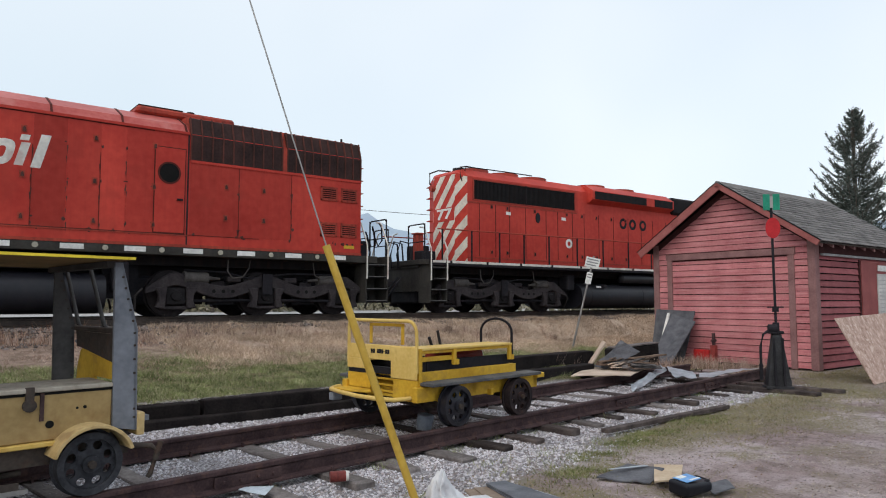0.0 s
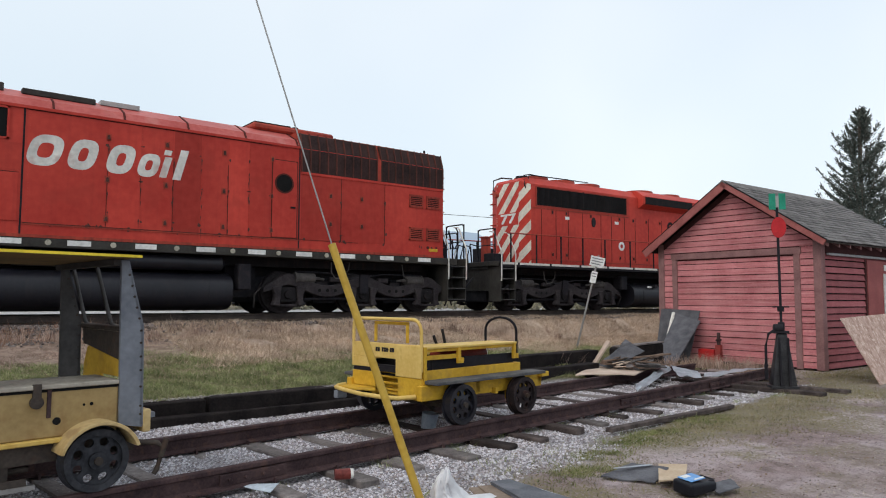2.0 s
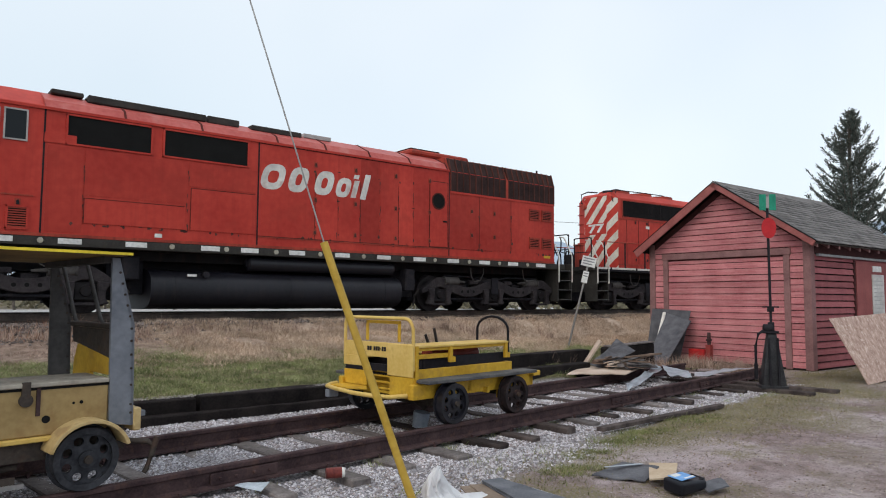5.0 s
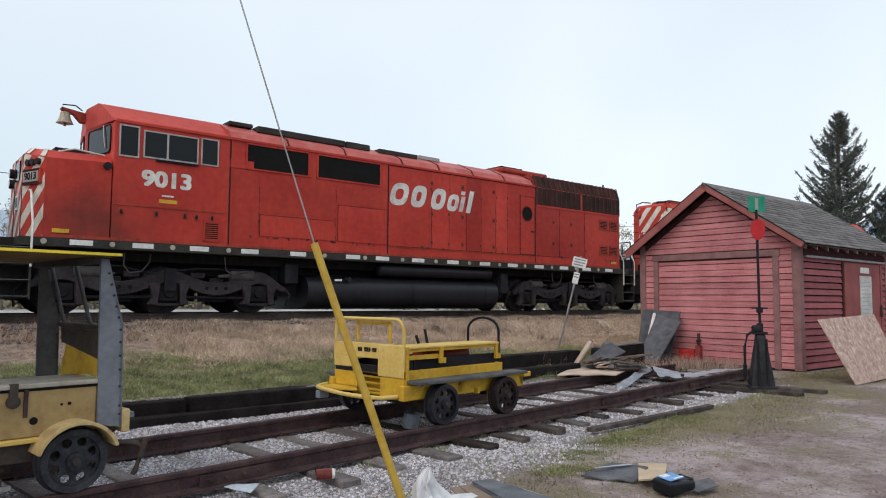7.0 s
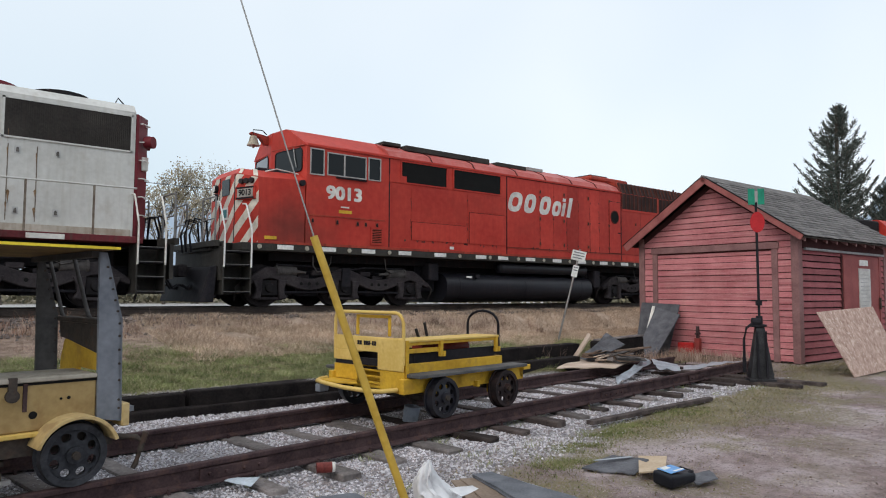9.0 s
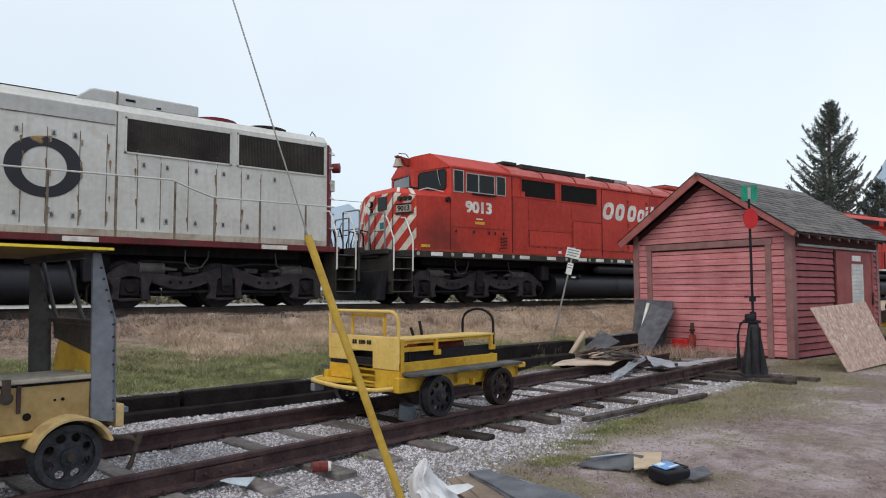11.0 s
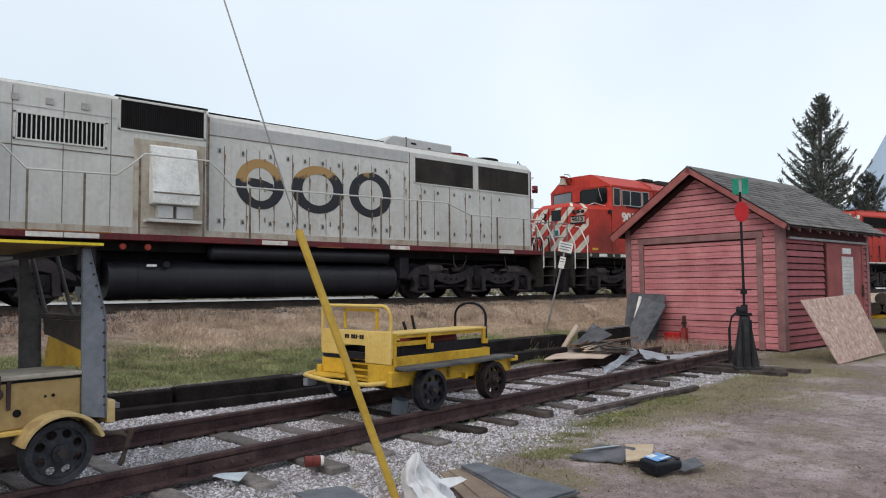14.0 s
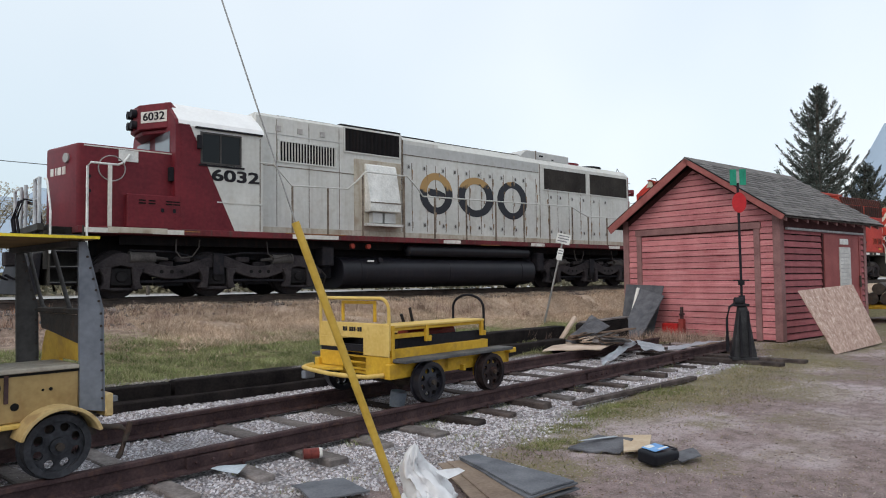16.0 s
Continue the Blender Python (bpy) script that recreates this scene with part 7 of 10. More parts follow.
    stripes(end, (-7.982, -0.58, 1.52), (0.175, -0.39, 0), wide, 2.65, STRIPE, 1.0, 0.66, 0.48, 0.02, top=[(0, 0), (wide, 0), (wide, 2.58), (0, 2.70)])
    part("number_patch", boxes((-7.996, -7.982, -0.56, 0.50, 2.80, 3.22)), RED, end)
    lettering("end_number", "77", 0.44, WHITE, end, pose(-8.002, -0.06, 3.01, 90, 0, -90), "white number on the hood end", 0.003, 1.75, 0.018)
    for i in range(7):
        bm = bmesh.new()
        z = 1.8 + 0.36 * i
        tube(bm, [(-7.92, 0.62, z), (-8.06, 0.66, z), (-8.0, 0.86, z), (-7.84, 0.82, z)], 0.016, 6)
        part("grab_iron", bm, RED_DIRTY, loco)
    bm = bmesh.new()
    tube(bm, [(-7.96, 0.54, 3.95), (-8.10, 0.56, 4.05), (-8.10, 0.56, 4.38), (-7.80, 0.5, 4.50), (-7.4, 0.4, 4.50)], 0.025)
    part("roof_grab", bm, DARK_CAST, loco, "", 60)
    bm = bmesh.new()
    tube(bm, [(-7.86, -0.80, 3.96), (-7.95, -0.82, 4.10), (-7.93, -0.78, 4.40), (-7.6, -0.7, 4.47), (-7.2, -0.7, 4.46)], 0.022)
    part("roof_grab", bm, DARK_CAST, loco, "", 60)
    bm = bmesh.new()
    cyl(bm, (-7.94, 0.50, 3.90), (-8.10, 0.52, 3.90), 0.11, seg=16)
    part("end_headlight", bm, RED_DIRTY, loco)
    pts = [(-9.3, 2.38), (-3.6, 2.42), (9.3, 2.42)]
    walkway_rail(loco, pts, (-9.14, -8.07, -6.99, -5.98, -4.89, -3.58, -2.29, -0.94, 0.36, 1.7, 3.0, 4.4), 1.50, RED_DIRTY, 1.40, BLACK)
    end_platform(loco, -7.85, -9.65, 1.49, BLACK)
    end_steps(loco, -9.0, -9.6, 1.49, WORN_WHITE)
    bm = boxes((-9.2, -8.98, -0.35, -0.12, 1.49, 2.32), (-9.24, -8.94, -0.4, -0.08, 2.32, 2.36))
    soften(bm, 0.01)
    part("brake_pillar", bm, RED_DIRTY, loco, "dirty red brake pillar")
    bm = boxes((-8.75, -8.3, 0.3, 0.9, 1.49, 2.05), (-9.5, -9.0, -1.0, -0.62, 1.49, 1.78))
    soften(bm, 0.02)
    part("platform_box", bm, BLACK, loco)
    end_platform(loco, 9.3, 9.9, 1.49, WORN_WHITE)
    coupler(loco, -10.42, -1)
    coupler(loco, 10.42, 1)
    truck(loco, -6.63)
    truck(loco, 6.63)
    fuel_tank(loco, -3.3, 3.2)
    return loco


LOCOS = [(cowl_locomotive(), XA), (white_locomotive(), XS), (red_locomotive(), XC)]

# ---- rail cars on the siding: x along the near rail, y across it ----
SIDING_POSE = pose(0, 5.234, 0, 0, 0, math.degrees(PSI))


def spoked_wheel(parent, x, y, z, r, mat, d, name="wheel", label="small dark pressed steel wheel"):
    """A light rail wheel with windows in its disc. d: the outer side."""
    bm = bmesh.new()
    disc(bm, x, y - 0.045, y + 0.045, z, r, 36, r * 0.80)
    disc(bm, x, y - d * 0.045, y - d * 0.065, z, r + 0.018, 36, r * 0.80)
    disc(bm, x, y - 0.05 + d * 0.01, y + 0.05 + d * 0.01, z, r * 0.27, 20)
    w = part(name, bm, mat, parent, label, 35)
    # pressed web with eight oval holes
    bm = bmesh.new()
    lo, hi, half, n = r * 0.22, r * 0.83, math.pi / 8, 24
    rc = r * 0.60
    for i in range(8):
        mid = 2 * math.pi * (i + 0.5) / 8
        hole, rim = [], []
        for q in range(n):
            a = 2 * math.pi * q / n
            hole.append((rc + r * 0.135 * math.cos(a), r * 0.155 * math.sin(a)))
            u, v = (hi - lo) / 2 * max(-1, min(1, 1.3 * math.cos(a))) + (hi + lo) / 2, half * max(-1, min(1, 1.3 * math.sin(a)))
            rim.append((u * math.cos(v), u * math.sin(v)))
        rows = []
        for off in (0.014, -0.014):
            for loop in (rim, hole):
                rows.append([bm.verts.new((x + p * math.cos(mid) - q_ * math.sin(mid), y + off + d * 0.03 * (0.8 - math.hypot(p, q_) / r), z + p * math.sin(mid) + q_ * math.cos(mid))) for p, q_ in loop])
        for a0, b0 in ((0, 1), (1, 3), (3, 2)):
            for q in range(n):
                bm.faces.new((rows[a0][q], rows[a0][(q + 1) % n], rows[b0][(q + 1) % n], rows[b0][q]))
    bmesh.ops.remove_doubles(bm, verts=bm.verts, dist=0.0004)
    part("wheel_disc", bm, mat, w, "", 40)
    bm = bmesh.new()
    cyl(bm, (x, y + d * 0.055, z), (x, y + d * 0.085, z), r * 0.13, seg=12)
    part("hub_cap", bm, DARK_STEEL, w)
    return w


WHEEL_RUSTY = material("rust_spotted_wheel", (0.026, 0.022, 0.024), (0.014, 0.012, 0.014), (0.05, 0.036, 0.035), rough=0.6, scale=6, fine=40, bump=0.2, spots=0.35, spot_colour=(0.085, 0.04, 0.03), spec=0.08)
WHEEL_DUSTY = material("dusty_grey_cast_wheel", (0.034, 0.035, 0.042), (0.018, 0.019, 0.023), (0.062, 0.063, 0.072), rough=0.65, scale=7, fine=40, bump=0.15, spots=0.3, spot_colour=(0.02, 0.02, 0.022), spec=0.1)


FENDER = material("grimy_cream_yellow_paint", (0.56, 0.40, 0.17), (0.40, 0.27, 0.11), (0.64, 0.49, 0.25), rough=0.55, scale=3, fine=22, bump=0.06, streak=0.4, streak_colour=(0.30, 0.19, 0.09), spots=0.55, spot_colour=(0.26, 0.15, 0.07), spot_scale=6)


def motor_car():
    """The covered track car: tan engine box, grey posts, thin roof."""
    car = thing("track_motor_car", "faded tan track motor car with a thin roof", "rail car", SIDING_POSE)
    K0, K1 = 0.05, 1.43
    A0, A1 = -1.35, 1.29
    bm = boxes((A0, A1, K0, 0.53, 0.56, 0.885), (A0, A1, 0.535, K1, 0.56, 0.79))
    soften(bm, 0.012)
    body = part("engine_box", bm, TAN, car, "faded tan sheet metal box")
    bm = boxes((A0 - 0.02, A1 - 0.005, K0 - 0.02, 0.52, 0.892, 0.922))
    soften(bm, 0.006)
    part("lid", bm, material("grey_brown_plywood", (0.34, 0.31, 0.255), (0.22, 0.20, 0.165), (0.44, 0.40, 0.34), rough=0.8, scale=3, fine=30, bump=0.15, streak=0.3), car, "worn grey plywood lid")
    bm = boxes((A0, A1 - 0.01, 0.53, K1, 0.80, 0.83))
    soften(bm, 0.006)
    part("far_deck", bm, GREY_GRIME_SHADE, car, "grimy lower deck")
    # black strip paints the shadow under the lid
    part("lid_shadow_gap", boxes((A0, A1, K0 - 0.004, K0 + 0.002, 0.872, 0.892)), RECESS_SHADE, body)
    bm = bmesh.new()
    cyl(bm, (0.755, K0 - 0.03, 0.81), (0.755, K0 + 0.005, 0.81), 0.042, seg=16)
    box(bm, 0.73, 0.78, K0 - 0.028, K0 + 0.002, 0.81, 0.93)
    part("hasp", bm, DARK_STEEL, body, "rusty hasp", 40)
    part("rust_run", boxes((0.82, 0.845, K0 - 0.012, K0 + 0.002, 0.70, 0.885)), RUST, body)
    # black discs paint the shade of small holes in the side
    bm = bmesh.new()
    cyl(bm, (0.885, K0 - 0.004, 0.672), (0.885, K0 + 0.01, 0.672), 0.026, seg=16)
    cyl(bm, (1.055, K0 - 0.004, 0.765), (1.055, K0 + 0.01, 0.765), 0.009, seg=10)
    cyl(bm, (1.105, K0 - 0.004, 0.767), (1.105, K0 + 0.01, 0.767), 0.012, seg=10)
    part("side_hole", bm, RECESS_SHADE, body)
    # chassis rail, running board and lower clutter
    bm = boxes((A0, 0.95, K0 - 0.035, K0 + 0.05, 0.53, 0.562), (A0, 0.95, K1 - 0.05, K1 + 0.035, 0.53, 0.562))
    soften(bm, 0.006)
    part("running_board", bm, YELLOW_PALE, car)
    part("chassis_beam", boxes((A0, 1.42, 0.08, 0.16, 0.40, 0.555), (A0, 1.42, 1.36, 1.44, 0.40, 0.555), (A0, -1.2, 0.08, 1.44, 0.40, 0.555), (1.30, 1.42, 0.16, 1.36, 0.40, 0.555)), DARK_STEEL, car, "dark rusty chassis frame")
    bm = bmesh.new()
    for k in (0.25, 0.5):
        tube(bm, [(-1.0, k, 0.42), (0.2, k - 0.05, 0.33), (0.75, k - 0.1, 0.36)], 0.02)
    box(bm, -0.6, 0.7, -0.02, 0.0, 0.28, 0.33)
    box(bm, 0.3, 0.62, 0.1, 0.6, 0.22, 0.42)
    part("brake_rod", bm, DARK_STEEL, car)
    part("brake_hanger", boxes((0.1, 0.75, -0.03, 0.01, 0.255, 0.285)), STEEL, car)
    # fender: a rolled arch over the front wheel
    for k0, k1 in ((-0.13, 0.12), (1.38, 1.64)):
        bm = bmesh.new()
        outer = [(1.127 + 0.275 * math.cos(radians(a)), 0.385 + 0.275 * math.sin(radians(a))) for a in range(18, 163, 9)]
        inner = [(1.127 + 0.25 * math.cos(radians(a)), 0.385 + 0.25 * math.sin(radians(a))) for a in range(162, 17, -9)]
        prism(bm, outer + inner, "y", k0, k1)
        soften(bm, 0.004)
        part("fender", bm, FENDER, car, "rounded grimy cream yellow wheel fender")
    for a in (1.127, -0.55):
        for k, d in ((0.0, -1), (1.507, 1)):
            spoked_wheel(car, a, k, 0.385, 0.213, WHEEL_DUSTY, d)
        bm = bmesh.new()
        cyl(bm, (a, 0.0, 0.385), (a, 1.507, 0.385), 0.025, seg=12)
        part("axle", bm, DARK_STEEL, car)
    # tapering riveted corner posts
    for k, y0, y1 in ((K0, K0 - 0.02, K0 + 0.01), (K1, K1 - 0.01, K1 + 0.02)):
        bm = bmesh.new()
        prism(bm, [(1.29, 0.60), (1.455, 0.565), (1.44, 1.30), (1.317, 1.785), (1.27, 1.785)], "y", y0, y1)
        prism(bm, [(1.44, 0.57), (1.46, 0.57), (1.445, 1.30), (1.323, 1.785), (1.305, 1.785), (1.425, 1.29)], "y", y0, y1 + 0.09 if k < 1 else y1)
        # the far post gets a darker grey for the shade under the roof
        post = part("corner_post", bm, GREY_PAINT if k < 1 else GREY_GRIME_SHADE, car, "blue grey riveted corner post" if k < 1 else "grimy grey corner post with shade in its colour")
        bm = bmesh.new()
        for z in (0.66, 0.72, 0.86, 0.98, 1.08, 1.18, 1.27, 1.36, 1.44, 1.52, 1.60, 1.68):
            x = float(np.interp(z, [0.57, 1.30, 1.785], [1.443, 1.427, 1.305])) - 0.004
            cyl(bm, (x, y0 - 0.007, z), (x, y0 + 0.002, z), 0.009, seg=8)
        part("rivet", bm, DARK_STEEL, post)
    for k in (0.0, 0.58):
        bm = bmesh.new()
        tube(bm, [(1.35, 0.22 + k, 1.288), (1.35, 0.36 + k, 1.29), (1.35, 0.43 + k, 1.315), (1.35, 0.475 + k, 1.365), (1.35, 0.79 + k, 1.77)], 0.016)
        part("windscreen_strut", bm, GREY_GRIME_SHADE, car, "leaning grey windscreen strut", 60)
    # roof sheet with yellow edge
    bm = boxes((A0 - 0.1, 1.34, K0 - 0.17, K1 + 0.17, 1.797, 1.817))
    soften(bm, 0.006)
    roof = part("roof", bm, material("weathered_ochre_board", (0.18, 0.10, 0.036), (0.11, 0.062, 0.025), (0.25, 0.15, 0.056), rough=0.7, scale=3, fine=25, bump=0.1, streak=0.3), car, "thin ochre roof board with yellow edge")
    part("roof_edge", boxes((A0 - 0.1, 1.352, K0 - 0.182, K0 - 0.171, 1.800, 1.819)), material("bright_yellow_edge", (0.80, 0.62, 0.05), rough=0.5, bump=0.03), roof, "bright yellow edge trim")
    part("roof_batten", boxes((1.22, 1.29, K0, K1, 1.75, 1.794)), GREY_GRIME_SHADE, roof)
    part("roof_batten", boxes((0.2, 0.26, K0, K1, 1.75, 1.794)), GREY_GRIME_SHADE, roof)
    # bulkhead, seat back and lamp gear under the roof
    bm = bmesh.new()
    prism(bm, [(0.06, 0.925), (0.06, 1.04), (0.5, 1.085), (0.82, 1.13), (0.88, 1.12), (0.95, 0.98), (0.97, 0.835), (0.56, 0.835), (0.56, 0.925)], "x", 1.33, 1.355)
    soften(bm, 0.004)
    part("bulkhead", bm, YELLOW, car, "yellow bulkhead panel")
    bm = bmesh.new()
    prism(bm, [(0.06, 1.04), (0.06, 1.26), (0.98, 1.262), (0.95, 1.14), (0.82, 1.13)], "x", 1.322, 1.332)
    part("bulkhead_upper", bm, DARK_STEEL, car, "dark grimy upper bulkhead")
    bm = boxes((1.30, 1.38, 0.08, 0.98, 1.265, 1.305))
    soften(bm, 0.008)
    part("dashboard", bm, DARK_STEEL, car)
    bm = bmesh.new()
    tube(bm, [(1.37, 0.10, 1.185), (1.37, 1.10, 1.172)], 0.016)
    part("cross_pipe", bm, GREY_PAINT, car, "", 60)
    # end block, brake shoe lever
    bm = boxes((1.46, 1.515, K0 - 0.03, 1.47, 0.525, 0.69))
    soften(bm, 0.008)
    part("end_beam", bm, FENDER, car, "grimy pale yellow end beam")
    part("end_tongue", boxes((1.53, 1.66, 0.30, 0.41, 0.58, 0.62)), GREY_PAINT, car)
    bm = bmesh.new()
    tube(bm, [(1.42, 0.05, 0.46), (1.56, 0.0, 0.44), (1.60, -0.02, 0.40), (1.55, -0.02, 0.25), (1.53, -0.02, 0.22)], 0.02)
    tube(bm, [(1.62, -0.02, 0.47), (1.58, -0.02, 0.34)], 0.022)
    part("sweep_lever", bm, DARK_STEEL, car, "dark bent rail sweep lever", 60)
    return car


motor_car()


def push_car():
    """The yellow open track car."""
    car = thing("yellow_track_car", "bright yellow open track car with seat boards", "rail car", SIDING_POSE)
    SEATPAINT = YELLOW_PALE
    # frame
    bm = boxes((4.36, 6.42, 0.12, 0.20, 0.44, 0.60), (4.36, 6.42, 1.32, 1.40, 0.46, 0.60), (4.50, 4.57, 0.20, 1.32, 0.44, 0.51), (6.34, 6.42, 0.12, 1.40, 0.46, 0.60), (5.2, 5.28, 0.12, 1.4, 0.46, 0.6))
    soften(bm, 0.008)
    part("frame", bm, YELLOW, car, "yellow steel frame")
    for a in (4.83, 5.89):
        for k, d in ((0.0, -1), (1.507, 1)):
            spoked_wheel(car, a, k, 0.385, 0.213, WHEEL_RUSTY if a > 5 else WHEEL, d)
        bm = bmesh.new()
        cyl(bm, (a, 0.0, 0.385), (a, 1.507, 0.385), 0.028, seg=12)
        part("axle", bm, DARK_STEEL, car)
        for k in (0.16, 1.36):
            bm = boxes((a - 0.09, a + 0.09, k - 0.05, k + 0.05, 0.33, 0.47))
            soften(bm, 0.01)
            part("axle_bearing", bm, YELLOW, car)
    # side running boards
    for k0, k1 in ((-0.04, 0.20), (1.32, 1.56)):
        bm = boxes((4.44, 6.30, k0, k1, 0.612, 0.648))
        soften(bm, 0.006)
        part("running_board", bm, material("grey_worn_board", (0.085, 0.085, 0.09), (0.055, 0.055, 0.06), (0.14, 0.135, 0.13), rough=0.8, scale=3, fine=30, bump=0.2) if k0 < 0 else bpy.data.materials["grey_worn_board"], car, "worn grey running board")
    bm = boxes((6.34, 6.48, 0.05, 0.16, 0.56, 0.62), (5.475, 5.52, 0.06, 0.14, 0.43, 0.50))
    soften(bm, 0.006)
    part("bracket", bm, YELLOW, car)
    # body: lower yellow tray, dark well, seat board on top
    bm = boxes((4.42, 6.1, 0.20, 0.24, 0.60, 0.745), (4.42, 6.1, 1.28, 1.32, 0.60, 0.745), (6.06, 6.1, 0.24, 1.28, 0.60, 0.745))
    soften(bm, 0.005)
    part("tray_side", bm, YELLOW, car)
    part("well_side", boxes((4.5, 6.02, 0.25, 0.29, 0.745, 0.86), (4.5, 6.02, 1.23, 1.27, 0.745, 0.86), (4.5, 6.02, 0.29, 1.23, 0.64, 0.66)), BLACK, car, "black well under the seat")
    bm = boxes((4.44, 6.0, 0.17, 0.37, 0.975, 1.0), (4.44, 6.0, 0.374, 0.56, 0.973, 0.998))
    soften(bm, 0.005)
    part("seat_board", bm, SEATPAINT, car, "sun-bleached yellow seat boards")
    bm = boxes((4.44, 6.0, 0.96, 1.34, 0.835, 0.86))
    soften(bm, 0.005)
    part("far_seat_board", bm, SEATPAINT, car)
    bm = boxes((4.46, 5.98, 0.19, 0.22, 0.94, 0.974), (4.46, 4.98, 0.20, 0.235, 0.855, 0.905), (4.46, 5.98, 1.29, 1.33, 0.80, 0.834))
    soften(bm, 0.004)
    part("seat_rail", bm, YELLOW, car)
    for a in (4.97, 5.94):
        bm = boxes((a, a + 0.045, 0.17, 0.21, 0.80, 0.985), (a + 0.045, a + 0.085, 0.165, 0.2, 0.80, 0.86))
        soften(bm, 0.004)
        part("seat_post", bm, YELLOW, car)
    for a in (4.5, 5.94):
        part("seat_post", boxes((a, a + 0.045, 1.24, 1.285, 0.745, 0.834)), YELLOW, car)
    bm = bmesh.new()
    cyl(bm, (5.05, 0.62, 0.84), (5.85, 0.62, 0.84), 0.10, seg=20)
    part("fuel_can", bm, material("dull_dark_red_tin", (0.22, 0.035, 0.025), rough=0.45, scale=5, fine=30, bump=0.05), car, "dull red cylindrical tank", 40)
    bm = bmesh.new()
    cyl(bm, (5.851, 0.62, 0.84), (5.88, 0.62, 0.84), 0.085, seg=20)
    part("can_end", bm, WORN_WHITE, car)
    # front headboard with cut-out, corner panels
    bm = boxes((4.40, 4.425, 0.165, 1.355, 0.855, 1.02), (4.40, 4.425, 1.0, 1.355, 0.74, 0.854))
    soften(bm, 0.004)
    hb = part("headboard", bm, SEATPAINT, car, "pale yellow headboard with stencil marks")
    bm = boxes((4.388, 4.3995, 0.155, 0.57, 0.672, 1.012))
    soften(bm, 0.004)
    part("corner_panel", bm, SEATPAINT, car)
    part("corner_post", boxes((4.426, 4.47, 0.155, 0.19, 0.60, 1.0)), YELLOW, car)
    bm = boxes((4.398, 4.43, 0.165, 0.54, 0.44, 0.668), (4.402, 4.425, 0.94, 1.345, 0.525, 0.69))
    soften(bm, 0.004)
    part("lower_panel", bm, YELLOW, car)
    part("toe_board", boxes((4.46, 4.9, 0.3, 1.25, 0.46, 0.485)), YELLOW, car)
    for a, z in ((4.44, 0.50), (4.455, 0.565), (4.47, 0.63)):
        bm = boxes((a, a + 0.028, 0.50, 0.98, z, z + 0.022))
        soften(bm, 0.004)
        part("front_rung", bm, YELLOW, car)
    part("well_end", boxes((4.62, 4.64, 0.24, 1.28, 0.672, 0.90)), BLACK, car)
    part("kick_plate", boxes((4.60, 4.62, 0.24, 1.28, 0.485, 0.67)), YELLOW, car, "grimy yellow kick plate")
    part("head_gap", boxes((4.408, 4.422, 0.98, 1.33, 0.694, 0.736)), BLACK, car)
    part("cross_bar", boxes((4.43, 4.47, 0.3, 1.3, 0.70, 0.775)), BLACK, car)
    for i, (a, b) in enumerate(((0.89, 0.92), (0.85, 0.88), (0.785, 0.81), (0.745, 0.775), (0.71, 0.735), (0.685, 0.70), (0.645, 0.67), (0.605, 0.635))):
        part("stencil_mark", boxes((4.394, 4.3995, a, b, 0.925, 0.972) if i != 5 else (4.394, 4.3995, a, b, 0.943, 0.953)), BLACK, hb)
    # rounded hand hoop over the headboard, with an inner frame
    bm = bmesh.new()
    hoop = [(4.41, 1.34, 0.8), (4.41, 1.34, 1.2)] + [(4.41, 1.26 + 0.08 * math.cos(radians(a)), 1.21 + 0.08 * math.sin(radians(a))) for a in (20, 45, 70, 90)] + [(4.41, 0.31, 1.29)] + [(4.41, 0.31 + 0.13 * math.cos(radians(a)), 1.16 + 0.13 * math.sin(radians(a))) for a in (110, 130, 150, 170)] + [(4.41, 0.178, 1.1), (4.41, 0.178, 0.74)]
    tube(bm, hoop, 0.019, 10)
    part("hand_hoop", bm, SEATPAINT, car, "pale yellow tubular hand hoop", 60)
    bm = boxes((4.45, 4.475, 0.44, 0.475, 1.03, 1.26), (4.45, 4.475, 0.98, 1.015, 1.03, 1.26), (4.45, 4.475, 0.44, 1.015, 1.225, 1.26))
    soften(bm, 0.004)
    part("inner_frame", bm, YELLOW, car)
    # bent front bumper
    bm = bmesh.new()
    tube(bm, [(4.34, 1.40, 0.52), (4.24, 1.40, 0.51), (4.16, 1.34, 0.505), (4.10, 1.10, 0.50), (4.07, 0.75, 0.49), (4.10, 0.45, 0.485), (4.18, 0.28, 0.48), (4.38, 0.24, 0.48)], 0.024, 10)
    part("front_bumper", bm, SEATPAINT, car, "bent pale yellow bumper bar", 60)
    bm = bmesh.new()
    prism(bm, [(4.16, 1.02), (4.20, 1.34), (4.40, 1.36), (4.40, 0.93), (4.28, 0.78)], "z", 0.50, 0.522)
    soften(bm, 0.004)
    part("front_step", bm, YELLOW, car)
    bm = boxes((4.14, 4.28, 1.28, 1.36, 0.38, 0.47))
    soften(bm, 0.01)
    part("sweep", bm, GREY_PAINT, car)
    # rear black hoop and levers
    bm = bmesh.new()
    tube(bm, [(6.01, 0.69, 0.80), (6.01, 0.69, 1.12)] + [(6.01, 0.44 + 0.25 * math.cos(radians(a)), 1.13 + 0.16 * math.sin(radians(a))) for a in (10, 30, 50, 70, 90, 110, 130, 150, 170)] + [(6.01, 0.19, 1.12), (6.01, 0.19, 0.80)], 0.016, 8)
    part("rear_hoop", bm, BLACK, car, "black tubular hoop", 60)
    for a, z in ((4.98, 1.09), (5.12, 1.16)):
        bm = bmesh.new()
